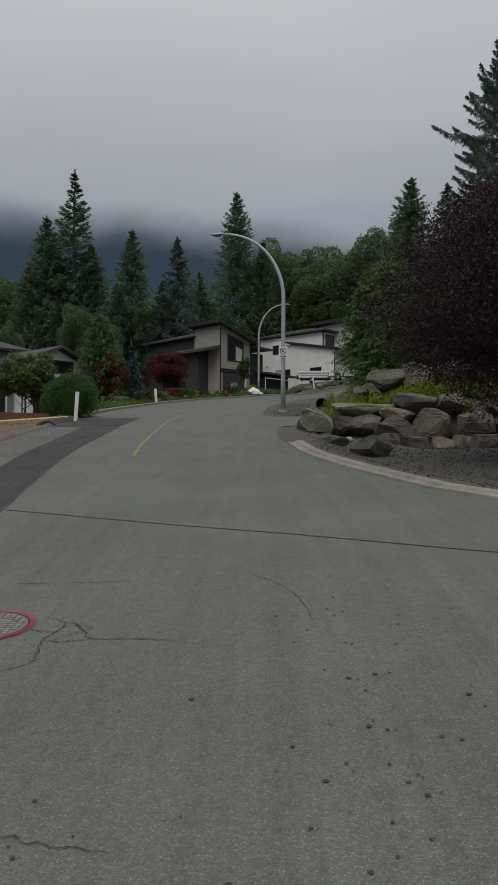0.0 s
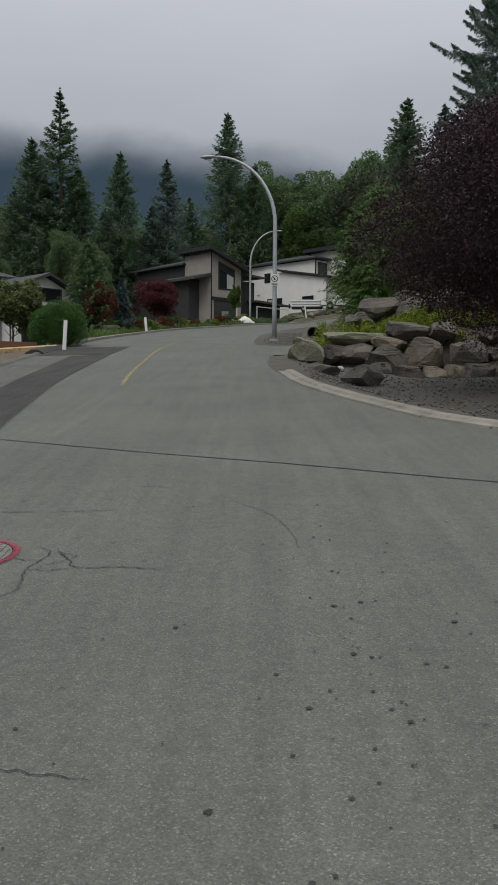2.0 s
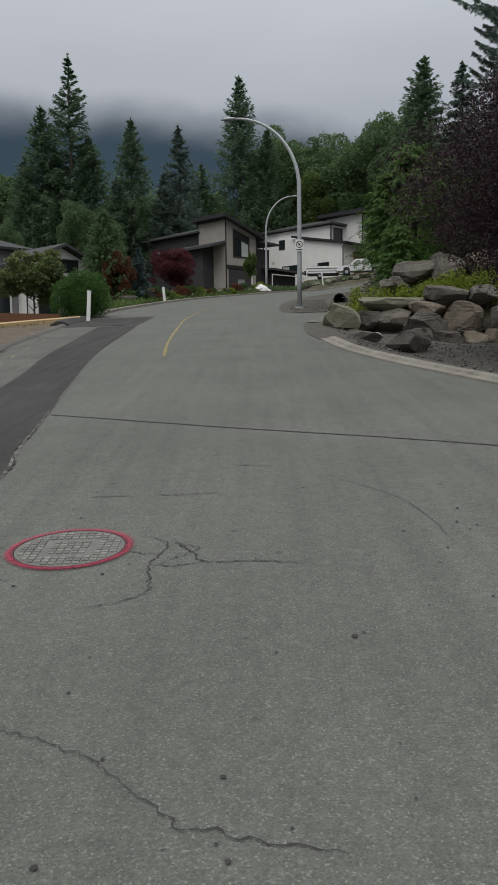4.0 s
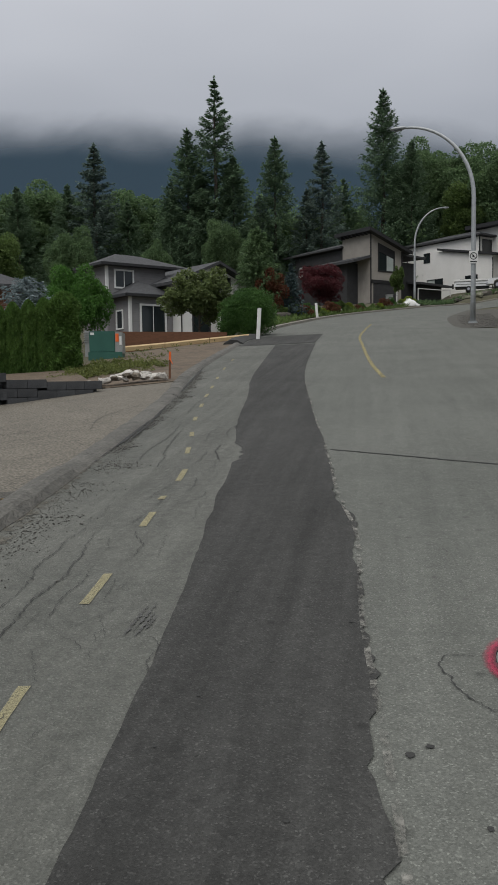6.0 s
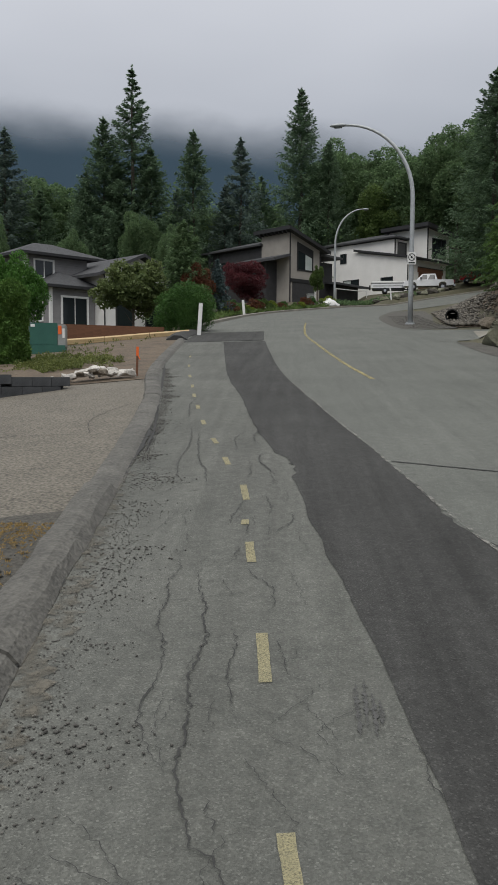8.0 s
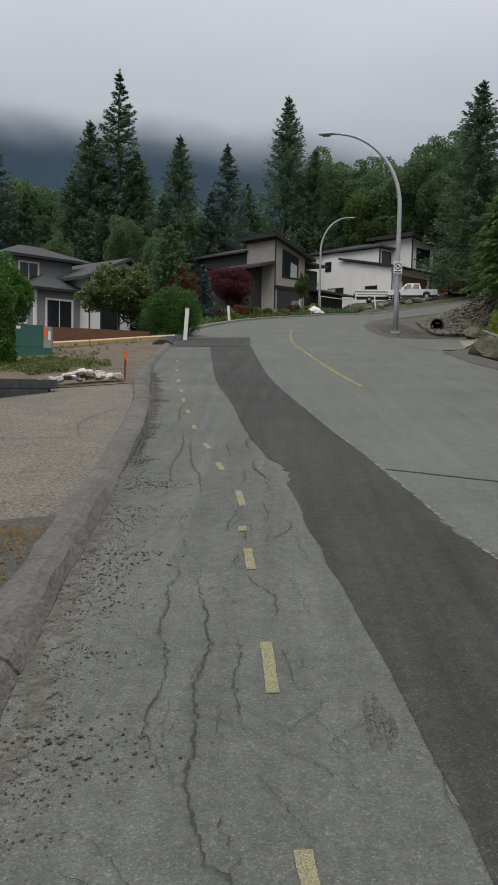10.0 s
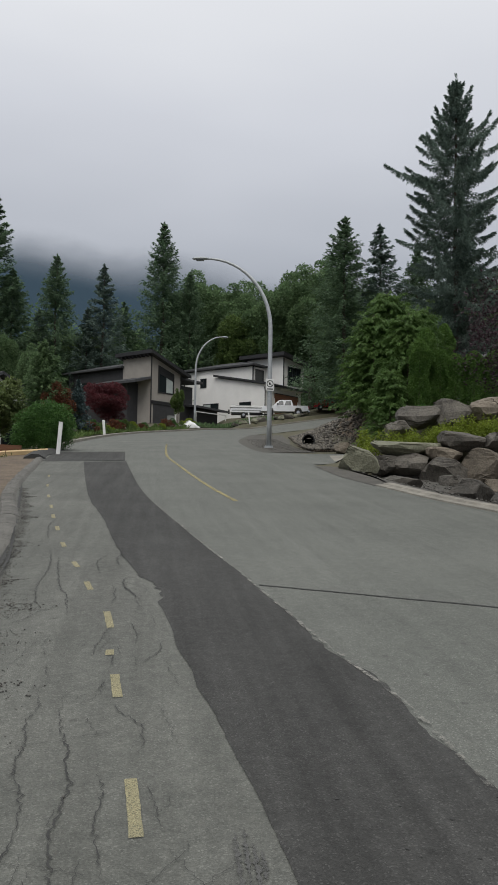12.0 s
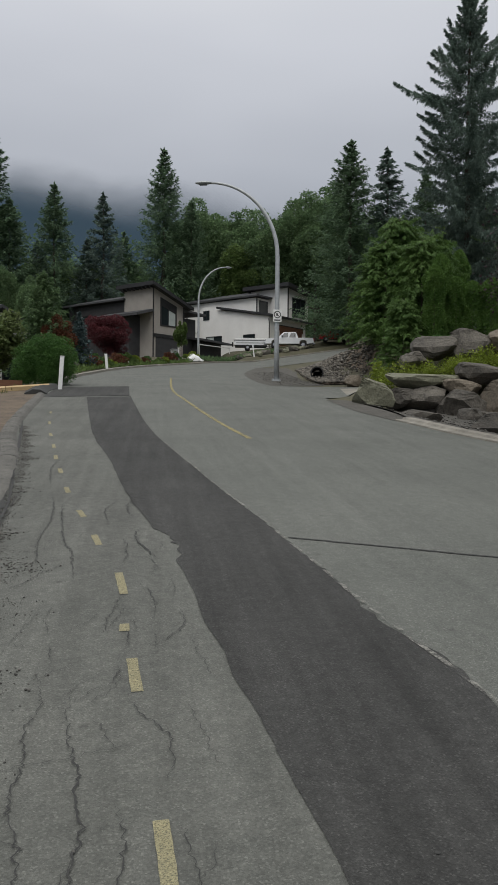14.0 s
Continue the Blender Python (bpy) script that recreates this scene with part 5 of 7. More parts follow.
def trunk_mesh(H, r, lean=0.0, seed=0, limbs=()):
    rg = random.Random(seed)
    pts = [(lean * H * (k / 8) ** 1.5 + rg.uniform(-1, 1) * r * 0.25, rg.uniform(-1, 1) * r * 0.25, H * k / 8 - 0.25 * (k == 0)) for k in range(9)]
    bm = tube(pts, [r * (1.25 if k == 0 else 1.0) * (1 - 0.93 * k / 8) + 0.006 for k in range(9)], 8)
    for (z0, az, ln, up) in limbs:
        p0 = Vector((0, 0, z0))
        d = Vector((math.cos(az), math.sin(az), up)).normalized()
        q = [p0, p0 + d * ln * 0.5 + Vector((0, 0, 0.05 * ln)), p0 + d * ln + Vector((0, 0, 0.16 * ln))]
        b2 = tube(q, [r * 0.45, r * 0.28, r * 0.08], 6)
        me = bpy.data.meshes.new("limb")
        b2.to_mesh(me)
        b2.free()
        bm.from_mesh(me)
        bpy.data.meshes.remove(me)
    return bm


TEMPLATES = {}


def plant(key, maker, x, y, scale=1.0, rz=0.0, z=None, sz=None):
    """Build a kind of plant once, then copy it: the copies share its meshes."""
    zz = ground_z(x, y) - 0.05 if z is None else z
    m = pose(x, y, zz, 0, 0, rz) @ Matrix.Diagonal((scale, scale, sz or scale, 1))
    if key not in TEMPLATES:
        TEMPLATES[key] = ob = maker()
        ob.matrix_basis = m
        ob["base"] = 1
        return ob
    src = TEMPLATES[key]
    keep = src.matrix_basis.copy()
    src.matrix_basis = Matrix.Identity(4)
    ob = copy_thing(src, m)
    src.matrix_basis = keep
    return ob


def conifer(seed, H, R, mat, label, whorl=0.55, sprays=60, size=0.30, rise=0.45, bare=0.06, power=0.75, name="conifer_tree", group="forest conifers", gap=0.0, tr=None, spruce=False):
    def make():
        ob = thing(name, Matrix.Identity(4), label, "tree", group)
        part("trunk", trunk_mesh(H * 0.98, tr or H * 0.011, 0, seed), "bark", ob)
        v, f = spruce_mesh(seed, H, R, size) if spruce else conifer_mesh(seed, H, R, whorl, sprays, size, rise, bare, power, gap)
        raw("crown", v, f, mat, ob)
        return ob
    return make


def broadleaf(seed, H, R, mat, label, leaves=9000, size=0.22, lobes=26, bare=0.25, name="broadleaf_tree", group="forest broadleaf trees", open_=0.15, tr=None, squash=1.0, category="tree"):
    N0, S0, B0 = leaves, size, lobes

    def make():
        rng = np.random.default_rng(seed)
        leaves, size, lobes = int(N0 * 4.6), S0 * 0.50, int(B0 * 2.4)
        ob = thing(name, Matrix.Identity(4), label, category, group)
        cz = H * (bare + (1 - bare) / 2)
        hz = H * (1 - bare) / 2
        lc = unit(rng.normal(0, 1, (lobes, 3))) * rng.uniform(0.15, 0.92, (lobes, 1)) ** 0.55
        lc[:, 2] = lc[:, 2] * 0.95
        taper = 1 - 0.35 * np.clip(lc[:, 2:3], 0, 1)
        lc = lc * np.concatenate([taper, taper, np.ones_like(taper)], 1)
        lr = rng.uniform(0.15, 0.34, lobes)
        k = rng.choice(lobes, leaves, p=lr ** 2 / (lr ** 2).sum())
        dirs = unit(rng.normal(0, 1, (leaves, 3)) + (0, 0, 0.25))
        rad = lr[k] * (1 - open_ * rng.random(leaves) ** 0.5) * (1 + 0.08 * rng.normal(0, 1, leaves))
        c = (lc[k] + dirs * rad[:, None]) * (R, R, hz * squash) + (0, 0, cz)
        c[:, 2] = np.maximum(c[:, 2], 0.05)
        v, f = leaf_cloud(rng, c, size, out=dirs * 0.5, aspect=0.62, shape=blades)
        rg = random.Random(seed)
        limbs = [(H * rg.uniform(bare * 0.5, 0.6), rg.uniform(0, 6.28), R * rg.uniform(0.3, 0.5), rg.uniform(0.3, 0.8)) for _ in range(9)]
        part("trunk", trunk_mesh(H * 0.72, tr or H * 0.014, 0, seed, limbs), "bark", ob)
        raw("crown", v, f, mat, ob)
        return ob
    return make


# forest conifers behind the houses: x, y, height, kind
FIRS = [("fir_a", conifer(1, 34, 8.2, "fir", "tall dark green fir in the wood behind the houses", 0.46, 100, 0.25, 0.55, power=0.74)),
        ("fir_b", conifer(2, 30, 7.6, "fir", "dark green fir with drooping boughs", 0.46, 96, 0.25, 0.35, power=0.74)),
        ("fir_c", conifer(3, 28, 6.4, "spruce", "slim dark spruce in the wood", 0.50, 92, 0.24, 0.22, power=0.80, gap=0.12)),
        ("fir_d", conifer(4, 32, 7.0, "fir", "sparse-topped tall fir above the wood", 0.60, 110, 0.25, 0.6, power=0.85, gap=0.35))]
FH = {"fir_a": 34.0, "fir_b": 30.0, "fir_c": 28.0, "fir_d": 32.0}
FK = dict(FIRS)
TREES = [("fir_d", -24.5, 113.0, 42.3, 1.15), ("fir_a", -28.4, 113.0, 35.8, 1.1), ("fir_b", -22.1, 113.0, 31.9, 1.15), ("fir_c", -41.7, 113.0, 34.6, 1.35),
         ("fir_b", -16.4, 113.0, 34.1, 1.0), ("fir_c", -10.1, 113.0, 33.1, 1.2), ("fir_a", -2.0, 122.0, 42.3, 1.0), ("fir_b", 2.0, 122.0, 35.1, 0.9),
         ("fir_a", 19.9, 100.0, 36.9, 1.25), ("fir_c", 24.4, 100.0, 36.3, 1.3), ("fir_b", 28.5, 98.0, 33.5, 1.0), ("fir_c", 33.0, 96.0, 33.0, 1.1),
         ("fir_b", -26.5, 113.0, 29.7, 1.3), ("fir_a", -30.8, 113.0, 28.8, 1.2), ("fir_c", -18.5, 113.0, 26.6, 1.3), ("fir_b", -45.7, 113.0, 29.3, 1.2),
         ("fir_a", -53.2, 113.0, 29.3, 1.3), ("fir_c", -12.2, 113.0, 27.0, 1.3), ("fir_b", 38.0, 108.0, 38.0, 1.1), ("fir_b", -59.4, 113.0, 31.4, 1.2),
         ("fir_c", 27.0, 112.0, 33.0, 1.2), ("fir_a", -7.6, 122.0, 30.2, 1.1), ("fir_b", -37.0, 113.0, 26.6, 1.3)]
for i, (key, x, y, top, wide) in enumerate(TREES):
    g = ground_z(x, y)
    k = (top - g) / FH[key]
    plant(key, FK[key], x, y, k * wide * 1.22, (i * 77) % 360, None, k)
# the big spruce above the hedge
plant("big_spruce", conifer(9, 28.0, 5.5, "spruce", "large open spruce with long climbing boughs behind the hedge", size=0.16, name="spruce_tree", group="", tr=0.34, spruce=True), 20.4, 65, 1.0, 40, None, 1.06)

# broadleaf wood
BL = {"alder_a": (broadleaf(11, 20, 6.5, "broad", "green broadleaf tree at the edge of the wood", 12000, 0.36, 34), 20.0),
      "alder_b": (broadleaf(12, 18, 6.0, "broad_light", "yellow-green broadleaf tree at the edge of the wood", 11000, 0.34, 30), 18.0),
      "alder_c": (broadleaf(13, 22, 6.2, "broad", "tall dense broadleaf tree in the wood", 13000, 0.36, 40), 22.0)}
WOOD = [("alder_a", 4.8, 133.0, 38.1, 0.9), ("alder_b", 11.0, 124.0, 30.6, 1.0), ("alder_c", 19.6, 119.0, 35.8, 1.0), ("alder_a", 15.0, 123.0, 33.5, 1.0), ("alder_c", 8.0, 129.0, 36.0, 1.0),
        ("alder_b", -19.8, 124.0, 25.9, 0.85), ("alder_a", -54.4, 124.0, 32.8, 1.2), ("alder_c", -39.7, 124.0, 31.4, 1.1), ("alder_b", -14.0, 124.0, 26.0, 1.0), ("alder_a", -46.2, 124.0, 29.8, 1.1),
        ("alder_b", -62.8, 124.0, 30.8, 1.2), ("alder_c", -7.2, 133.0, 28.4, 0.9), ("alder_a", 24.0, 115.0, 31.0, 1.0), ("alder_c", 30.0, 110.0, 30.0, 1.1), ("alder_b", -26.5, 124.0, 20.2, 0.9),
        ("alder_a", -32.9, 124.0, 20.8, 0.9), ("alder_c", 36.0, 102.0, 30.0, 1.1), ("alder_c", 22.0, 128.0, 40.0, 1.0), ("alder_a", 12.0, 134.0, 37.0, 1.1), ("alder_c", -68.4, 124.0, 33.1, 1.2),
        ("alder_a", -78.1, 124.0, 32.5, 1.2), ("alder_b", 26.0, 88.0, 24.0, 0.8), ("alder_c", 30.0, 82.0, 25.0, 0.9), ("alder_a", 36.0, 74.0, 25.0, 1.0), ("alder_a", -27.0, 90.0, 17.0, 0.7),
        ("alder_c", -34.0, 84.0, 18.0, 0.8), ("alder_b", -40.0, 78.0, 17.0, 0.9), ("alder_a", -17.0, 98.0, 19.0, 0.7), ("alder_c", -22.0, 104.0, 22.0, 0.8)]
for i, (key, x, y, top, wide) in enumerate(WOOD):
    mk, h0 = BL[key]
    k = (top - ground_z(x, y)) / h0
    plant(key, mk, x, y, k * wide, (i * 53) % 360, None, k)

# understorey and far wood: one mass of foliage
rngw = np.random.default_rng(31)
n = 130000
uy = rngw.uniform(118, 215, n)
ux = rngw.uniform(-95, 75, n)
hh = 9 + 7 * np.sin(ux * 0.21 + uy * 0.13) * np.sin(uy * 0.17 - ux * 0.11) + 4 * np.sin(ux * 0.55)
hh = np.clip(hh + np.where(uy > 140, 5, 0), 3, 20) * rngw.random(n) ** 0.5
wc = np.stack([ux, uy, land(ux, uy) + hh], 1)
v, f = leaf_cloud(rngw, wc, 0.36, shape=blades, aspect=0.6)
tagged(raw("far_wood", v, f, "broad"), "dense green undergrowth of the wood behind the houses", "wood", kind="stuff")

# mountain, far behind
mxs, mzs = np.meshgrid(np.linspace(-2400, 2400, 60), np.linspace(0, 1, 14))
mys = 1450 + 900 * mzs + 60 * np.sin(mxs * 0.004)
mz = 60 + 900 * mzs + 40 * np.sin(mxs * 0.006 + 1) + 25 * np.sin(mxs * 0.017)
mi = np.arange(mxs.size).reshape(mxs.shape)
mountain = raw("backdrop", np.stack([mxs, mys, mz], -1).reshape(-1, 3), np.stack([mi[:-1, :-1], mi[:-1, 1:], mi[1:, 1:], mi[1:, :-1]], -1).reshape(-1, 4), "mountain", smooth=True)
tagged(mountain, "forested mountainside with haze painted dark blue, faded out upward for low cloud", "mountain", kind="structure")

# garden plants
plant("small_tree", broadleaf(21, 3.4, 1.65, "olive", "small multi-stemmed tree with olive-green leaves", 2600, 0.15, 26, 0.28, "small_tree", "", 0.5, 0.05), -11.0, 40, 1.12, 0, 3.25)
plant("round_bush", broadleaf(22, 2.15, 1.28, "boxwood", "dense clipped round green bush by the kerb", 16000, 0.048, 60, 0.0, "bush", "", 0.1, 0.03, category="bush"), -8.45, 38.4, 1.08, 0, 3.45)
plant("lime_maple", broadleaf(23, 4.3, 2.3, "maple_green", "bright green leafy maple beside the hedge", 9000, 0.12, 30, 0.12, "maple_tree", "", 0.25, 0.07), -13.85, 31.5, 0.54, 0, None, 0.80)
plant("blue_shrub", conifer(24, 3.3, 2.1, "blue_grey", "pale blue-grey spruce behind the hedge", 0.15, 46, 0.12, 0.3, 0.02, 0.55, "blue_spruce_shrub", ""), -14.7, 29.0, 1.05, 0, None, 0.84)
plant("young_fir", conifer(25, 9.0, 3.4, "broad", "young green fir in front of the grey house", 0.26, 80, 0.17, 0.3, 0.02, 0.62, "young_fir", ""), -11.4, 62, 1.0, 0, None, 0.82)
plant("japanese_maple", broadleaf(26, 4.5, 2.6, "red_leaf", "dark red japanese maple in the front garden", 6500, 0.11, 22, 0.2, "japanese_maple", "", 0.3, 0.06), -7.9, 75.5, 1.0)
plant("blue_spruce", conifer(27, 4.8, 1.6, "blue_spruce", "blue-green spruce at the garden's edge", 0.18, 60, 0.13, 0.35, 0.02, 0.8, "blue_spruce", ""), -9.0, 62.5, 1.0, 0, None, 0.85)
plant("brown_shrub", broadleaf(28, 4.0, 1.2, "brown_leaf", "reddish-brown leafy shrub beside the blue spruce", 3500, 0.12, 18, 0.05, "shrub", "", 0.3, 0.04, category="shrub"), -10.4, 61.5, 1.0)
plant("sapling", broadleaf(29, 4.2, 0.9, "broad_light", "slender young tree beside the far lamp", 2200, 0.13, 16, 0.3, "young_tree", "", 0.4, 0.04), -0.6, 92.5, 1.0)
plant("plum", broadleaf(30, 7.0, 4.5, "plum", "dark purple-leaved plum tree overhanging the boulders", 62000, 0.062, 110, 0.14, "plum_tree", "", 0.25, 0.12), 7.1, 18.4, 0.95, 0, None, 1.0)
# feathery cedar beside the driveway


def feathery(seed, H, R_, label):
    """A loose cedar: long arching fronds, each with two ranks of flat drooping sprays, in clumps round several leaders."""
    def make():
        rng = np.random.default_rng(seed)
        ob = thing("cedar_tree", Matrix.Identity(4), label, "tree", "garden cedars")
        n, m = 760, 78
        a = rng.random(n) * 6.28
        h = rng.random(n) ** 0.85
        env = (np.clip(1 - h, 0, 1) ** 0.6 * 0.92 + 0.06) * (0.82 + 0.20 * np.sin(3 * a + h * 5) + 0.16 * np.sin(5 * a - 9 * h))
        d = np.stack([np.cos(a), np.sin(a), np.zeros(n)], 1)
        side = np.stack([-d[:, 1], d[:, 0], np.zeros(n)], 1)
        a2 = a + rng.normal(0, 0.75, n)
        ln = rng.uniform(0.5, 1.5, n) * (0.55 + 0.45 * (1 - h))
        root = d * (R_ * env * rng.uniform(0.35, 0.85, n))[:, None]
        root[:, 2] = 0.25 + h * H * 0.93
        d = np.stack([np.cos(a2), np.sin(a2), np.zeros(n)], 1)
        side = np.stack([-d[:, 1], d[:, 0], np.zeros(n)], 1)
        t = rng.random((n, m)) ** 0.8
        sgn = rng.choice([-1.0, 1.0], (n, m))
        lat = sgn * rng.random((n, m)) * (0.30 * (1.08 - t)) * ln[:, None]
        lift, fall = rng.uniform(0.0, 0.75, (n, 1)), rng.uniform(0.25, 0.95, (n, 1))
        up = lift * t - fall * t * t
        c = root[:, None] + d[:, None] * (ln[:, None] * t)[..., None] + side[:, None] * lat[..., None]
        c[..., 2] += ln[:, None] * up - np.abs(lat) * 0.55 + rng.normal(0, 0.02, (n, m))
        c[..., 2] = np.maximum(c[..., 2], 0.05)
        u = unit(d[:, None] * 0.8 + side[:, None] * (sgn * 0.7)[..., None] + np.stack([0 * t, 0 * t, 0.3 - 1.3 * t], -1) + rng.normal(0, 0.4, (n, m, 3)))
        v = unit(np.cross(u, np.array([0, 0, 1.0]) + d[:, None] * 0.5 + rng.normal(0, 0.35, (n, m, 3))))
        s = rng.uniform(0.05, 0.115, (n, m, 1))
        v_, f_ = blades(c.reshape(-1, 3), (u * s).reshape(-1, 3), (v * s * 0.17).reshape(-1, 3))
        part("trunk", trunk_mesh(H * 1.02, 0.08, 0, seed), "bark", ob)
        raw("crown", v_, f_, "thuja", ob)
        return ob
    return make


plant("feathery_cedar", feathery(32, 5.0, 1.75, "feathery green cedar overhanging the driveway"), 5.5, 36.6, 1.0, 0, None, 0.85)
plant("feathery_cedar", None, 6.5, 38.0, 1.05, 130)
plant("feathery_cedar", None, 6.3, 34.4, 0.85, 220, None, 0.8)
plant("feathery_cedar", None, 7.4, 36.4, 0.9, 40, None, 0.9)
plant("feathery_cedar", None, 5.0, 32.6, 0.62, 90, None, 0.55)


def hedge_column(seed, H, R, mat="cedar", label="clipped columnar cedar in a hedge"):
    def make():
        rng = np.random.default_rng(seed)
        ob = thing("hedge_cedar", Matrix.Identity(4), label, "hedge", "cedar hedge")
        n = 17000
        h = rng.random(n) ** 0.9
        a = rng.random(n) * 6.28
        prof = np.minimum(1, np.sqrt(np.clip((1 - h) * 5.5, 0, 1))) * (0.92 + 0.08 * np.sin(h * 9))
        lump = 1 + 0.10 * np.sin(3 * a + h * 14) + 0.07 * np.sin(5 * a - h * 23)
        r = R * prof * lump * (1 - 0.25 * rng.random(n) ** 2)
        c = np.stack([r * np.cos(a), r * np.sin(a), H * h * 0.99 + 0.03], 1)
        out = np.stack([np.cos(a), np.sin(a), np.full(n, 1.3)], 1)
        v, f = leaf_cloud(rng, c, 0.042, aspect=0.4, out=unit(out))
        part("trunk", trunk_mesh(H * 0.8, 0.05, 0, seed), "bark", ob)
        raw("foliage", v, f, mat, ob)
        return ob
    return make


for k, (x, y, s, sz) in enumerate([(6.05, 32.3, 1.0, 0.83), (6.6, 33.2, 1.0, 0.98), (6.95, 32.5, 0.95, 0.72), (7.35, 32.0, 0.9, 0.66), (8.0, 31.8, 0.95, 0.69), (8.7, 31.6, 1.0, 0.70), (9.4, 31.4, 1.0, 0.70), (10.1, 31.2, 1, 0.72), (10.8, 31.0, 1, 0.70),
                                     (11.5, 30.8, 1, 0.72), (12.2, 30.6, 1, 0.7)]):
    plant("hedge_r", hedge_column(41, 3.4, 0.42), x, y, s, k * 67, None, sz)
for k in range(6):
    plant("hedge_r", None, 5.7 + 0.64 * k, 37.2, 1.05, k * 51, None, (9.0 + 0.13 * k - ground_z(5.7 + 0.64 * k, 37.2)) / 3.4)
for k in range(9):
    plant("hedge_l", hedge_column(43, 1.75, 0.34, "cedar", "clipped green cedar hedge beside the driveway"), -10.55 - (k * 0.36 + 0.12 * (k > 0)), 21.9 - k * 0.12, 1.25 if k == 0 else 0.64, k * 67, None, 1.17 if k == 0 else 1.12 - 0.02 * k)


def tufts(name, xs, ys, size, mat, label, blades=9, lift=0.02, up=1.0, seed=5, category="grass", lean=0.5):
    """Grass or low shrub: many narrow blades in one mesh."""
    rng = np.random.default_rng(seed)
    n = len(xs)
    X, Y = np.repeat(xs, blades), np.repeat(ys, blades)
    m = n * blades
    s = np.repeat(size, blades) * (0.5 + rng.random(m))
    X = X + rng.normal(0, 0.5, m) * s
    Y = Y + rng.normal(0, 0.5, m) * s
    u = unit(np.stack([rng.normal(0, lean, m), rng.normal(0, lean, m), np.full(m, up)], 1))
    c = np.stack([X, Y, land(X, Y) + lift], 1) + u * (s * rng.uniform(0.4, 1.0, m))[:, None]
    v_ = unit(np.cross(u, rng.normal(0, 1, (m, 3))))
    v, f = diamonds(c, u * (s * 0.55)[:, None], v_ * (s * 0.16)[:, None])
    return tagged(raw(name, v, f, mat), label, category, kind="stuff")


rv = np.random.default_rng(8)
n = 900
sx = rv.uniform(2.6, 12, n)
sy = np.interp(sx, [p[0] for p in WALL], [p[1] for p in WALL]) + rv.uniform(0.7, 2.4, n)


def mounds(name, cx, cy, rad, high, mat, label, per=200, leaf=0.034, seed=5):
    """Low leafy shrubs: many small leaves in overlapping mounds, one mesh."""
    rng = np.random.default_rng(seed)
    k = np.repeat(np.arange(len(cx)), per)
    dirs = unit(rng.normal(0, 1, (len(k), 3)) * (1, 1, 0.9) + (0, 0, 0.35))
    dirs[:, 2] = np.abs(dirs[:, 2])
    rr_ = rng.uniform(0.55, 1.12, len(k))
    X, Y = cx[k] + dirs[:, 0] * rad[k] * rr_, cy[k] + dirs[:, 1] * rad[k] * rr_
    c = np.stack([X, Y, land(cx[k], cy[k]) + dirs[:, 2] * high[k] * rr_ + 0.03], 1)
    v, f = leaf_cloud(rng, c, leaf, out=dirs, aspect=0.5)
    return tagged(raw(name, v, f, mat), label, "shrub", kind="stuff")


mk_ = np.arange(0, 900, 11)
mounds("low_shrubs", sx[mk_], sy[mk_], rv.uniform(0.16, 0.42, len(mk_)), rv.uniform(0.25, 0.72, len(mk_)), "lime_shrub", "yellow-green leafy low shrubs between the boulder courses", 420, 0.036)
# low plants added over pale ground, their dark green standing in for cedar shade
gc_x = rv.uniform(3.7, 9.6, 150)
gc_y = np.interp(gc_x, [3.7, 9.6], [31.0, 29.2]) + rv.uniform(-0.9, 1.2, 150)
mounds("ground_cover", gc_x, gc_y, rv.uniform(0.25, 0.5, 150), rv.uniform(0.10, 0.26, 150), "boxwood", "low ground cover added in dark green for the shade beneath the cedars", 260, 0.045)
n = 560
wcx, wcy = rv.uniform(-10.4, -8.3, 14), rv.uniform(19.0, 24.5, 14)
wk = rv.integers(0, 14, n)
mounds("weeds", wcx[wk][:150] + rv.normal(0, 0.35, 150), wcy[wk][:150] + rv.normal(0, 0.6, 150), rv.uniform(0.08, 0.26, 150), rv.uniform(0.05, 0.2, 150), "weed", "patchy green weeds on bare soil", 110, 0.024, 6)
n = 1500
tufts("verge_grass", rv.uniform(-30, -9, n), rv.uniform(24, 62, n), np.full(n, 0.08), "grass", "unkempt grass between the gardens", 10)
n = 1600
tufts("dry_grass", rv.uniform(-8.5, -5.62, n), 8.3 - np.abs(rv.normal(0, 0.55, n)), np.full(n, 0.013), "dry_grass", "dry straw-coloured grass behind the kerb", 16, 0.03, 0.5)
n = 420
gp = curve([(-8.6, 50), (-7.6, 62), (-4.6, 74), (0.2, 84)], n)
tufts("garden_shrubs", gp[:, 0] - rv.random(n) * 2.2, gp[:, 1] + rv.random(n) * 2, np.full(n, 0.26), "broad_light", "low mixed green garden shrubs behind the kerb", 16, 0.05, 0.8, 15, "shrub", 0.8)
gp = curve([(0.8, 86.5), (6, 92), (11, 95.5)], n)
tufts("kerb_shrubs", gp[:, 0] - rv.random(n) * 0.8, gp[:, 1] + 0.9 + rv.random(n) * 1.5, np.full(n, 0.32), "broad", "low dark green shrubs along the far kerb", 16, 0.05, 0.8, 16, "shrub", 0.8)

# ---------------------------------------------------------------- boulders
ROCKS = []


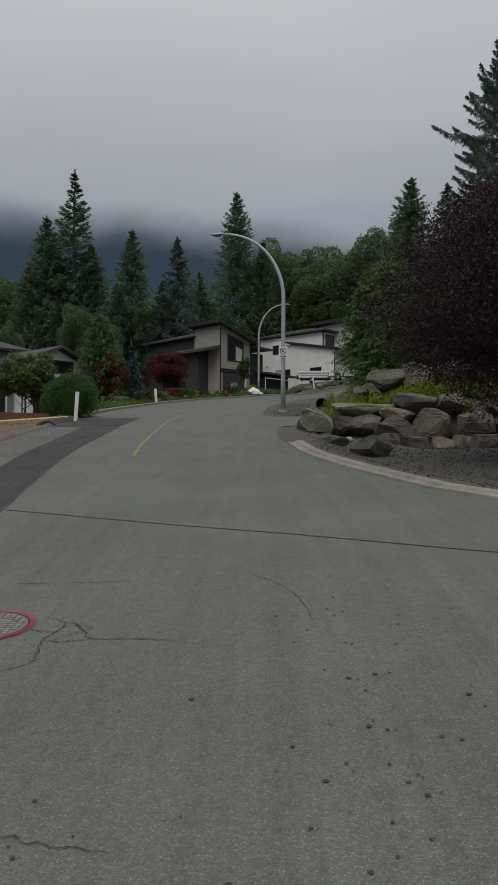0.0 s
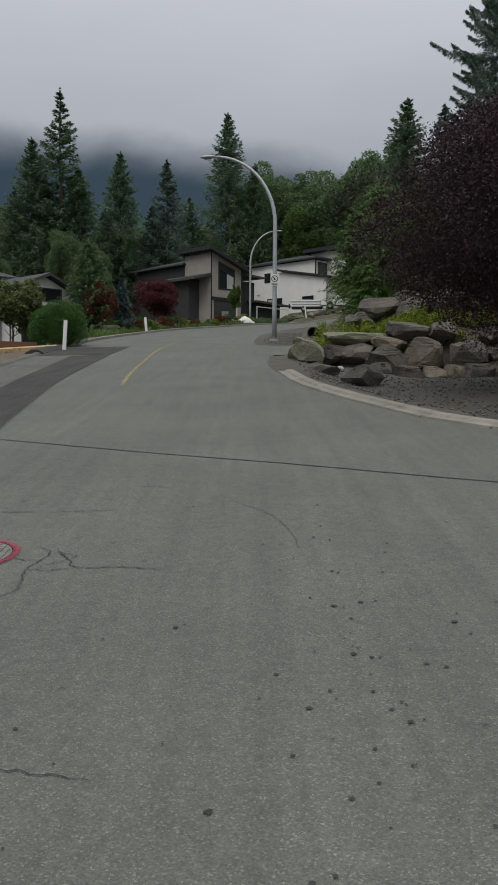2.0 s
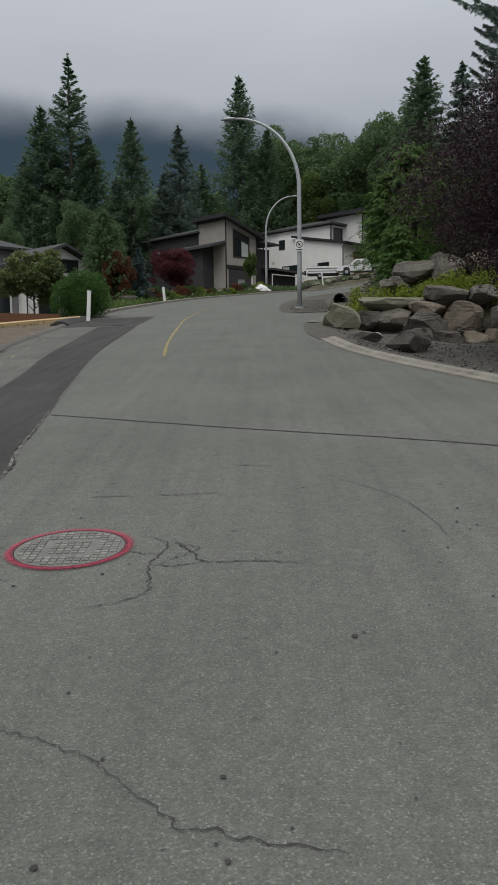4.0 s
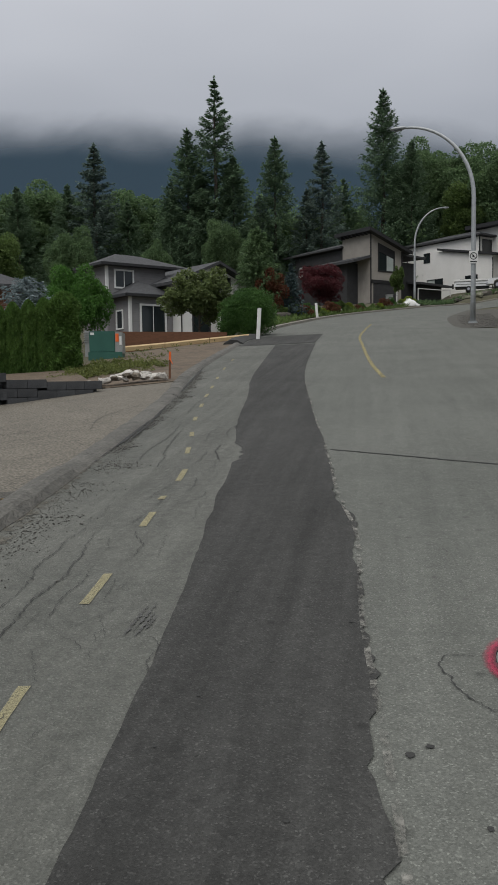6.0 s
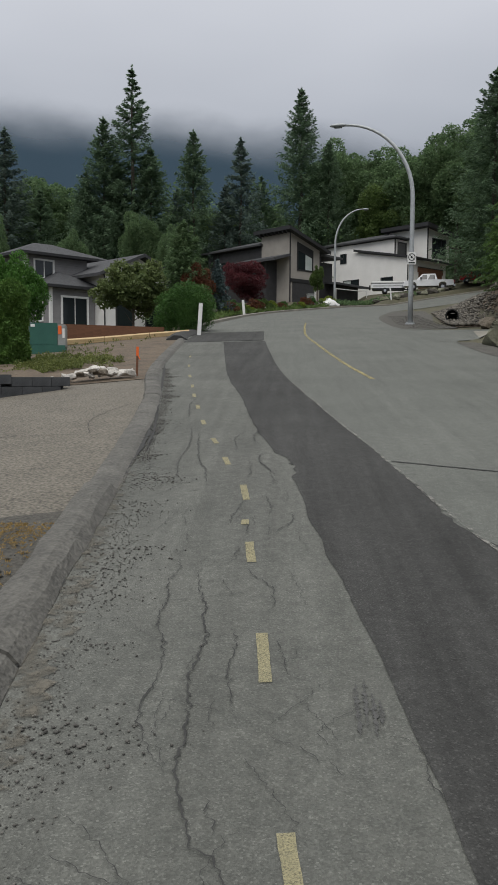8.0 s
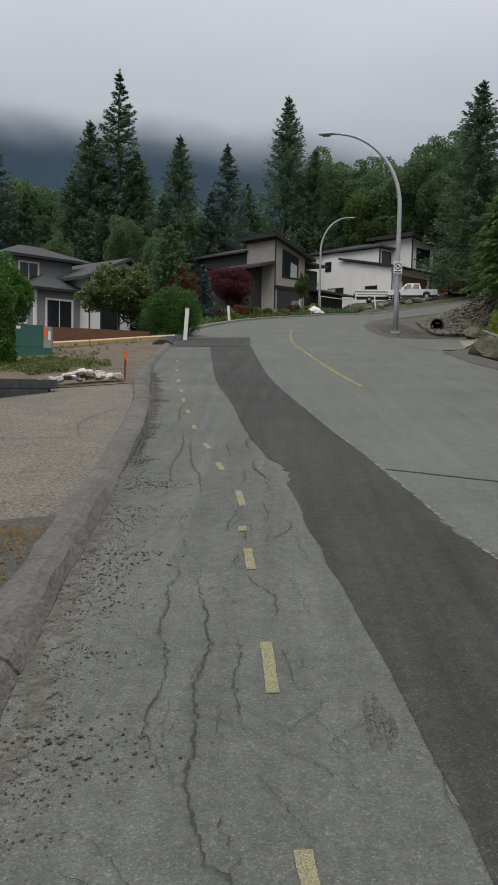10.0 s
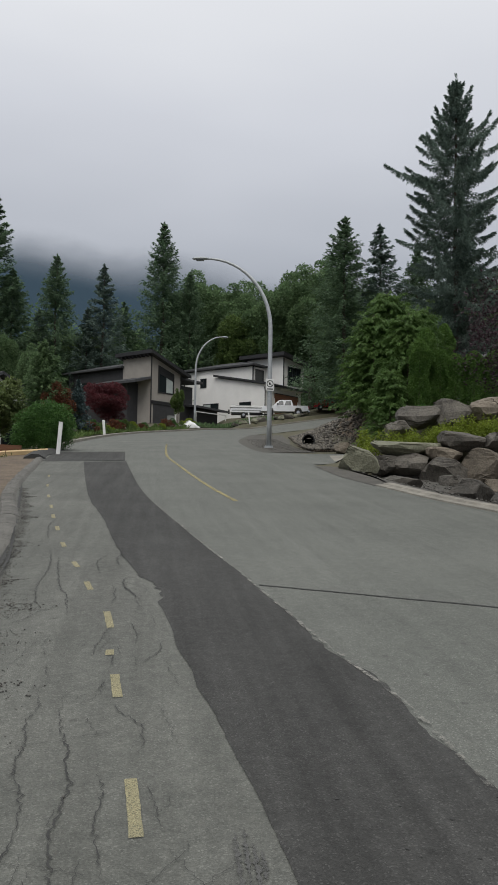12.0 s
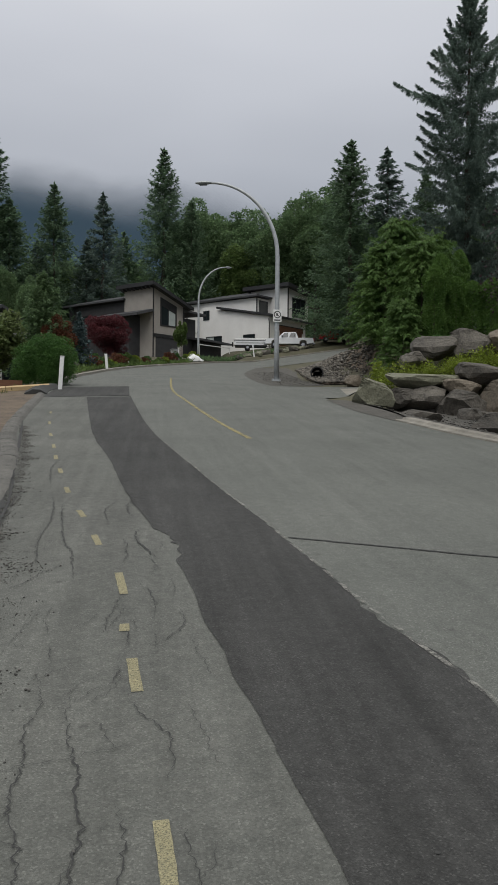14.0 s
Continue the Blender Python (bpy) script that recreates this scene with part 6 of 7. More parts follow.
def boulder(sx, sy, sz, x, y, z, rz, mat="rock", seed=0, label="large grey angular boulder in the garden retaining wall", tilt=0.0, group="wall boulders", name="boulder"):
    """A weathered block: a rounded box with broken planes and lumps."""
    rg = np.random.default_rng(seed)
    bm = bmesh.new()
    bmesh.ops.create_icosphere(bm, subdivisions=4 if sx > 0.5 else 3, radius=1.0)
    cuts = [(unit(rg.normal(0, 1, 3)), rg.uniform(0.74, 1.05)) for _ in range(15)]
    off = Vector(rg.uniform(-50, 50, 3))
    for v in bm.verts:
        p = np.array(v.co)
        q = np.sign(p) * np.abs(p) ** 0.38
        for nrm, dist in cuts:
            e = q @ nrm - dist
            if e > 0:
                q = q - nrm * e
        nz = noise.noise(Vector(q) * 1.6 + off) * 0.09 + noise.noise(Vector(q) * 4.5 + off) * 0.055 + noise.noise(Vector(q) * 11 + off) * 0.022
        q = q * (1 + nz)
        v.co = (q[0] * sx * 0.53, q[1] * sy * 0.53, q[2] * sz * 0.53)
    ob = part(name, bm, mat, None)
    ob.matrix_basis = pose(x, y, z, tilt, tilt * 0.6, rz)
    ROCKS.append(ob)
    return tagged(ob, label, "boulder", group)


def on_wall(u):
    """A place along the boulder wall, u metres from its driveway end."""
    c = curve(WALL[1:], 400)
    s = np.concatenate([[0], np.cumsum(np.linalg.norm(np.diff(c, axis=0), axis=1))])
    return np.interp(u, s, c[:, 0]), np.interp(u, s, c[:, 1])


def base_at(x, y):
    return float(land(x, y - 0.9))


boulder(1.02, 0.9, 0.80, 2.10, 26.3, 2.88, 20, "rock_moss", 1, "leaning pale boulder at the driveway's corner", 12)
wr = np.random.default_rng(55)
LOWER = [(3.04, 26.9, 2.80, 0.66, 0.62, "rock"), (3.79, 26.7, 2.84, 1.10, 0.72, "rock"), (4.85, 26.6, 3.16, 1.15, 0.44, "rock_brown"), (4.75, 26.2, 2.58, 1.34, 0.92, "rock"),
         (5.44, 26.7, 3.56, 1.30, 0.64, "rock"), (5.90, 26.1, 2.83, 1.18, 0.98, "rock_brown"), (7.17, 25.7, 2.83, 1.28, 0.86, "rock"), (5.40, 25.9, 2.08, 1.10, 0.66, "rock"),
         (6.15, 25.7, 2.12, 0.80, 0.66, "rock_brown"), (6.65, 25.5, 2.16, 0.70, 0.62, "rock_brown"), (7.30, 25.3, 2.12, 1.00, 0.72, "rock"), (6.5, 26.5, 3.55, 0.95, 0.6, "rock"), (4.2, 26.9, 2.45, 0.8, 0.5, "rock")]
for k, (x, y, z, w, h, mt) in enumerate(LOWER):
    boulder(w, 0.95, h, x, y, z, wr.uniform(-10, 6), mt, 10 + k, tilt=wr.uniform(-6, 6))
TINT = ("rock", "rock", "rock_moss", "rock", "rock_brown", "rock")
for course, (z0, hh) in enumerate([(0.0, 0.74), (0.60, 0.66), (1.16, 0.55)]):
    u, k = 5.2, 0
    while u < 12.5:
        w = wr.uniform(0.75, 1.35)
        x, y = on_wall(u + w / 2)
        h = hh * wr.uniform(0.85, 1.15)
        boulder(w * 1.04, 0.95, h, x, y + 0.17 * course + wr.uniform(-0.08, 0.06), float(land(x, y - 0.7)) + z0 + h * 0.46 - 0.04, -8 + wr.uniform(-7, 7), TINT[(k * 5 + course * 3) % 6], 50 + 40 * course + k,
                tilt=wr.uniform(-5, 5))
        u, k = u + w, k + 1
boulder(1.95, 1.15, 0.50, 3.78, 27.1, 3.34, -6, "rock_moss", 8, "long flat mossy slab on top of the boulder wall", 3)
UPPER = [(4.95, 29.2, 4.56, 1.38, 0.78, "rock"), (6.03, 28.9, 4.70, 1.42, 0.90, "rock"), (7.13, 28.6, 4.84, 1.36, 0.74, "rock_brown"), (8.35, 28.2, 4.85, 1.3, 0.8, "rock"), (9.6, 27.8, 4.9, 1.35, 0.8, "rock"),
         (10.9, 27.4, 4.95, 1.35, 0.8, "rock"), (3.95, 28.7, 4.0, 0.65, 0.55, "rock"), (4.35, 29.3, 4.12, 0.9, 0.6, "rock")]
for k, (x, y, z, w, h, mt) in enumerate(UPPER):
    boulder(w, 0.95, h, x, y, z, -12, mt, 160 + k, "long grey boulder in the upper garden wall", wr.uniform(-4, 4), "upper wall boulders")
boulder(0.95, 0.8, 0.62, 3.05, 20.3, float(land(3.05, 20.3)) + 0.22, 30, "rock", 80, "dark rounded boulder on the gravel verge", 0, "verge boulders")
boulder(0.92, 0.6, 0.36, 2.3, 22.7, float(land(2.3, 22.7)) + 0.12, 5, "rock", 81, "low dark boulder on the gravel verge", 0, "verge boulders")
boulder(0.6, 0.5, 0.4, 4.2, 24.3, float(land(4.2, 24.3)) + 0.12, 5, "rock", 82, "low dark boulder on the gravel verge", 0, "verge boulders")
boulder(0.2, 0.16, 0.12, 3.2, 26.0, float(land(3.2, 26.0)) + 0.07, 5, "rubble", 83, "small pale stone at the wall's foot", 0, "verge boulders")
boulder(0.7, 0.5, 0.5, 3.9, 35.6, float(land(3.9, 35.6)) + 0.2, 5, "rock_brown", 84, "pale brown boulder at the bank's foot", 0, "bank boulders")
boulder(0.5, 0.5, 0.4, 4.9, 35.8, float(land(4.9, 35.8)) + 0.15, 50, "rock", 85, "grey boulder at the bank's foot", 0, "bank boulders")
# culvert pipe in the bank
cv = thing("culvert_pipe", pose(3.9, 42.5, float(land(3.9, 42.5)) + 0.22, 0, 0, -12), "black corrugated culvert pipe end in the rubble bank", "pipe")
bm = ring_mesh(0.26, 0.31, -1.0, 1.0, 24)
bmesh.ops.rotate(bm, verts=bm.verts, cent=(0, 0, 0), matrix=Matrix.Rotation(radians(90), 3, "X"))
part("pipe_wall", bm, "rubber", cv)
part("pipe_end", box(-0.2, 0.6, -0.2, 0.2, 0.7, 0.2), "rubber", cv)

# pale rubble at the driveway's edge
rr = np.random.default_rng(91)
for k in range(36):
    t = rr.random()
    x, y = -8.25 + 1.1 * t + rr.normal(0, 0.08), 17.75 + 0.85 * t + rr.normal(0, 0.13)
    s = rr.uniform(0.10, 0.18)
    boulder(s * 1.5, s * 1.1, s * 0.75, x, y, float(land(x, y)) + 0.07 + s * 0.25 + 0.16 * rr.random() * (1 - abs(2 * t - 1)), rr.uniform(0, 360), "rock_brown" if k % 6 == 0 else "rubble", 200 + k,
            "broken piece of pale concrete rubble", rr.uniform(-25, 25), "rubble pile", "rubble_piece")

# ---------------------------------------------------------------- left verge things
rw = thing("retaining_wall", Matrix.Identity(4), "low dark concrete block retaining wall stepping along the driveway", "wall")
wa, wb = np.array((-7.95, 17.05)), np.array((-13.6, 9.4))
wd = (wb - wa) / np.linalg.norm(wb - wa)
wlen = float(np.linalg.norm(wb - wa))
bl = bmesh.new()
add_box(bl, -0.198, -0.13, -0.0785, 0.198, 0.13, 0.0785, 0.006)
bme = bpy.data.meshes.new("block")
bl.to_mesh(bme)
bl.free()
bme.materials.append(M["block"])
ang = math.atan2(wd[1], wd[0])
for k in range(int(wlen / 0.4)):
    p = wa + wd * (0.2 + 0.4 * k)
    topz = float(land(*wa)) + (0.20 if k < 3 else 0.24 if k < 5 else 0.36)
    z0 = float(land(*p)) - 0.05
    for c in range(max(1, int((topz - z0) / 0.16) + 1)):
        z = topz - 0.08 - 0.16 * c
        ob = new("block", bme)
        ob.parent = rw
        o = 0.2 * (c % 2)
        ob.matrix_basis = Matrix.Translation((p[0] + wd[0] * o, p[1] + wd[1] * o, z)) @ Matrix.Rotation(ang, 4, "Z")
core = bmesh.new()
zt = float(land(*wa))
gable_slab(core, [(wa[0] - 0.05, wa[1] + 0.02, zt + 0.10), (wb[0], wb[1], zt + 0.33), (wb[0] - 0.15, wb[1] + 0.12, zt + 0.33), (wa[0] - 0.15, wa[1] + 0.12, zt + 0.10)], 1.3)
part("wall_core", core, "block", rw)
# a bank of soil held by the wall
bank = sheet("raised_bed", between(curve([(-8.1, 17.3), (-10.6, 13.9), (-13.8, 9.7)], 24), curve([(-10.2, 21.5), (-14, 19.5), (-17, 12)], 24), 8), "soil", 0.30,
             fn=lambda x, y: np.maximum(land(x, y) - 0.2, float(land(-7.95, 17.05)) - 0.18))
tagged(bank, "brown soil behind the low block wall", "soil", kind="structure")

st = thing("survey_stake", pose(-7.03, 18.98, float(land(-7.03, 18.98)) + 0.05, 0, 2, 20), "wooden survey stake with a fluorescent orange top", "stake")
part("stake_shaft", box(-0.022, -0.012, -0.1, 0.022, 0.012, 0.36), "brown_wood", st)
part("painted_top", box(-0.024, -0.014, 0.36, 0.024, 0.014, 0.54, 0.002), "orange", st, "fluorescent orange painted top")
bm = bmesh.new()
gable_slab(bm, [(-0.02, -0.03, 0.42), (0.05, -0.04, 0.30), (0.055, -0.034, 0.30), (-0.015, -0.022, 0.42)], 0.03)
part("tape", bm, "orange", st)

po = thing("marker_post", pose(-7.47, 35.06, float(land(-7.47, 35.06)) + 0.02, 0, 3.5, 0), "leaning white plastic marker post beside the kerb", "post")
part("post_shaft", box(-0.075, -0.05, -0.1, 0.075, 0.05, 1.22, 0.012), "white", po)
part("post_cap", box(-0.08, -0.055, 1.22, 0.08, 0.055, 1.245, 0.006), "white", po)
po2 = thing("marker_post", pose(-7.0, 61.5, float(land(-7.0, 61.5)), 0, -5, 0), "short white marker post in the garden edge", "post")
part("post_shaft", box(-0.09, -0.06, -0.1, 0.09, 0.06, 1.15, 0.012), "white", po2)
po3 = thing("marker_post", pose(7.4, 92.7, float(land(7.4, 92.7)), 0, -7, 0), "short white marker post by the far kerb", "post")
part("post_shaft", box(-0.07, -0.05, -0.1, 0.07, 0.05, 1.3, 0.012), "white", po3)
pb = thing("utility_pedestal", pose(-1.6, 85.0, float(land(-1.6, 85.0)), 0, 0, 20), "grey-green utility pedestal in the garden strip", "utility box")
part("pedestal_body", box(-0.3, -0.25, -0.1, 0.3, 0.25, 1.25, 0.04), "grey_metal", pb)
part("pedestal_cap", box(-0.33, -0.28, 1.25, 0.33, 0.28, 1.33, 0.02), "grey_metal", pb)

# black asphalt berm at the end of the kerb
bs = curve([(-7.75, 31.9), (-7.95, 34), (-7.75, 36.6)], 7)
berm = thing("asphalt_berm", Matrix.Identity(4), "fresh black asphalt berm at the kerb's end", "kerb", kind="structure")
for k in range(6):
    kerb_piece("berm_length", bs[k], bs[k + 1], [(-0.25, -0.1), (-0.2, 0.03), (0.05, 0.16), (0.3, 0.17), (0.55, 0.03), (0.6, -0.1)], "tar", berm, 0.012, 300 + k)

# transformer cabinet
tc_ = thing("transformer_cabinet", pose(-11.1, 26.9, float(land(-11.1, 26.9)) + 0.06, 0, 0, 12), "green metal transformer cabinet with a grey end on the lawn", "utility box")
part("cabinet_base", box(-0.55, -0.45, -0.15, 0.5, 0.45, 0.13), "green_metal", tc_)
part("cabinet_body", box(-0.52, -0.40, 0.13, 0.28, 0.40, 0.78, 0.015), "green_metal", tc_)
pe = part("cabinet_end", box(0.285, -0.42, 0.08, 0.52, 0.42, 0.74, 0.012), "grey_metal", tc_, "grey metal end compartment")
part("warning_label", box(0.30, -0.43, 0.45, 0.40, -0.421, 0.70), "orange", pe, "orange warning label")
part("warning_label", box(0.42, -0.43, 0.35, 0.49, -0.421, 0.62), "white", pe)
part("number_plate", box(-0.48, -0.408, 0.66, -0.36, -0.401, 0.74), "white", tc_)
va = thing("vent_stack", pose(-12.4, 29.0, float(land(-12.4, 29.0)) + 0.05), "pale louvred utility pedestal behind the cabinet", "utility box")
for k in range(5):
    part("louvre", box(-0.2, -0.2, 0.38 + k * 0.08, 0.2, 0.2, 0.43 + k * 0.08, 0.012), "grey_metal", va)
part("pedestal_body", box(-0.17, -0.17, -0.1, 0.17, 0.17, 0.78), "grey_metal", va)

# wooden retaining fence and the lumber form in front of it
fn_ = thing("board_fence", Matrix.Identity(4), "low red-brown board fence beside the grey house", "fence")
fa_, fb_ = np.array((-13.4, 35.2)), np.array((-9.2, 37.4))
ftop = float(land(*fb_)) + 0.26
for k in range(14):
    p = fa_ + (fb_ - fa_) * (k + 0.5) / 14
    q = float(land(*p))
    ob = part("board", box(-0.1695, -0.02, 0.0, 0.1695, 0.02, ftop - q + 0.2), "brown_wood", fn_)
    ob.matrix_basis = Matrix.Translation((p[0], p[1], q - 0.2)) @ Matrix.Rotation(math.atan2(*(fb_ - fa_)[::-1]), 4, "Z")
lf = thing("lumber_form", Matrix.Identity(4), "pale lumber concrete form lying along the soil", "lumber")
fa_, fb_ = np.array((-11.8, 29.8)), np.array((-7.9, 35.6))
for k in range(3):
    p, q = fa_ + (fb_ - fa_) * k / 3, fa_ + (fb_ - fa_) * (k + 0.985) / 3
    zp, zq = float(land(*p)) + 0.16, float(land(*q)) + 0.16
    bm = bmesh.new()
    gable_slab(bm, [(p[0], p[1], zp), (q[0], q[1], zq), (q[0] - 0.03, q[1] + 0.16, zq + 0.06), (p[0] - 0.03, p[1] + 0.16, zp + 0.06)], 0.14)
    part("plank", bm, "plank", lf)

# white bag at the far lamp's foot
bg = thing("sand_bag", pose(0.4, 87.2, float(land(0.4, 87.2))), "slumped white bag by the far lamp's foot", "bag")
bm = bmesh.new()
bmesh.ops.create_icosphere(bm, subdivisions=3, radius=1)
for v_ in bm.verts:
    w_ = 1 + 0.25 * noise.noise(v_.co * 2.1)
    v_.co = (v_.co.x * 1.05 * w_, v_.co.y * 0.6 * w_, max(-0.05, v_.co.z * 0.75 * w_ * (1 - 0.5 * abs(v_.co.x))))
part("bag_cloth", bm, "white", bg, smooth=True)


rk = np.random.default_rng(17)
gk = curve([(-8.5, 60), (-7.2, 66), (-4.4, 75), (-0.6, 83), (1.6, 87)], 15)
for k, (x, y) in enumerate(gk):
    s = rk.uniform(0.5, 1.1)
    x, y = x - 0.9 - rk.random(), y + 0.6
    boulder(s * 1.3, s, s * 0.7, x, y, float(land(x, y)) + s * 0.22, rk.uniform(0, 360), ("rock", "rubble", "rock_brown")[k % 3], 400 + k, "garden rock in the planted strip behind the kerb", 0, "garden rocks", "garden_rock")
for k in range(16):
    t = (k + 0.5) / 16
    x, y = 5.4 + 9.0 * t + rk.normal(0, 0.15), 92.6 + 5.4 * t + rk.normal(0, 0.3) + 0.9 * (k % 2)
    s = rk.uniform(0.5, 0.95)
    boulder(s * 1.4, s, s * 0.75, x, y, float(land(x, y)) + s * 0.24, rk.uniform(0, 360), "rock_moss" if k % 3 else "rock", 440 + k, "grey rock in the low bank under the driveway", 0, "bank rocks", "garden_rock")
SHRUBS = [("broad_light", "rounded bright green garden shrub"), ("boxwood", "rounded dark green garden shrub"), ("brown_leaf", "rounded russet garden shrub"), ("lime_shrub", "low yellow-green garden shrub")]
for k in range(18):
    t = (k + 0.5) / 18
    x, y = np.interp(t, [0, 0.5, 1], [-9.4, -5.4, 0.6]) - 0.5 * rk.random(), np.interp(t, [0, 0.5, 1], [60, 75.5, 87.5]) + rk.random()
    mt, lb = SHRUBS[(k * 3) % 4]
    plant("shrub_" + mt, broadleaf(90 + (k * 3) % 4, 1.0, 0.75, mt, lb, 1500, 0.07, 14, 0.0, "garden_shrub", "garden shrubs", 0.2, 0.03, category="shrub"), x, y, rk.uniform(0.7, 1.25), rk.uniform(0, 360))


# ---------------------------------------------------------------- vehicles


def wheel(parent, x, y, r, w=0.24):
    t = part("wheel", bmesh_wheel(r, w, 0.62), "rubber", parent)
    t.location = (x, y, r)
    part("rim", bmesh_wheel(r * 0.6, w + 0.02, 0.3), "chrome", t)
    return t


def bmesh_wheel(r, w, hub):
    bm = bmesh.new()
    bmesh.ops.create_cone(bm, cap_ends=True, segments=24, radius1=r, radius2=r, depth=w, matrix=Matrix.Rotation(radians(90), 4, "X"))
    ed = [e for e in bm.edges if e.calc_face_angle(0) > 1]
    bmesh.ops.bevel(bm, geom=ed, offset=min(0.04, w * 0.2), segments=2, affect="EDGES")
    return bm


def extrude_side(profile, y0, y1, inset=0.0, top=None):
    """A body from a side profile (x, z), between y0 and y1; points above top lean inwards by inset."""
    bm = bmesh.new()
    a = [bm.verts.new((x, y0 + (inset if top is not None and z > top else 0), z)) for x, z in profile]
    b = [bm.verts.new((x, y1 - (inset if top is not None and z > top else 0), z)) for x, z in profile]
    bm.faces.new(a)
    bm.faces.new(b[::-1])
    n = len(profile)
    for k in range(n):
        bm.faces.new((a[k], b[k], b[(k + 1) % n], a[(k + 1) % n]))
    bmesh.ops.recalc_face_normals(bm, faces=bm.faces)
    bmesh.ops.triangulate(bm, faces=[f for f in bm.faces if len(f.verts) > 4])
    return bm


def pickup(x, y, z, rz):
    ob = thing("pickup_truck", pose(x, y, z, 0, 0, rz), "white crew-cab pickup truck parked on the driveway", "truck")
    part("lower_body", extrude_side([(0, 0.5), (0.05, 0.95), (0.3, 1.12), (1.5, 1.2), (5.75, 1.22), (5.85, 0.6), (5.0, 0.5), (4.95, 0.8), (4.75, 0.95), (4.35, 0.95), (4.15, 0.8), (4.1, 0.5),
                                    (1.55, 0.5), (1.5, 0.8), (1.3, 0.95), (0.95, 0.95), (0.75, 0.8), (0.7, 0.5)], -0.98, 0.98), "car_white", ob)
    part("cab", extrude_side([(1.5, 1.2), (2.15, 1.85), (2.4, 1.92), (3.7, 1.92), (3.95, 1.22)], -0.92, 0.92, 0.16, 1.5), "car_white", ob)
    for x0, x1 in ((2.0, 2.75), (2.85, 3.65)):
        for s in (-1, 1):
            bm = bmesh.new()
            gable_slab(bm, [(x0, s * 0.93, 1.27), (x1, s * 0.93, 1.27), (x1 - 0.02, s * 0.79, 1.80), (x0 + 0.25, s * 0.79, 1.80)], 0.012)
            part("side_window", bm, "glass", ob)
    bm = bmesh.new()
    gable_slab(bm, [(1.52, -0.8, 1.25), (1.52, 0.8, 1.25), (2.13, 0.7, 1.84), (2.13, -0.7, 1.84)], 0.012)
    part("windscreen", bm, "glass", ob)
    part("bed_recess", box(4.0, -0.8, 1.215, 5.7, 0.8, 1.226), "black_trim", ob)
    part("tailgate", box(5.78, -0.9, 0.7, 5.9, 0.9, 1.22, 0.02), "black_trim", ob)
    part("rear_bumper", box(5.8, -0.95, 0.45, 6.0, 0.95, 0.62, 0.02), "chrome", ob)
    part("front_bumper", box(-0.15, -0.95, 0.42, 0.05, 0.95, 0.66, 0.02), "chrome", ob)
    for s in (-1, 1):
        part("tail_light", box(5.76, s * 0.9 - 0.07, 0.8, 5.88, s * 0.9 + 0.07, 1.15, 0.01), "lamp_red", ob)
        part("headlight", box(-0.02, s * 0.8 - 0.14, 0.8, 0.08, s * 0.8 + 0.14, 1.0, 0.02), "chrome", ob)
        part("mirror", box(1.95, s * 1.08 - 0.1, 1.25, 2.1, s * 1.08 + 0.1, 1.5, 0.02), "black_trim", ob)
        for wx in (1.12, 4.55):
            wheel(ob, wx, s * 0.86, 0.4)


pickup(10.0, 102.2, float(land(13.0, 101)) + 0.05, -8)


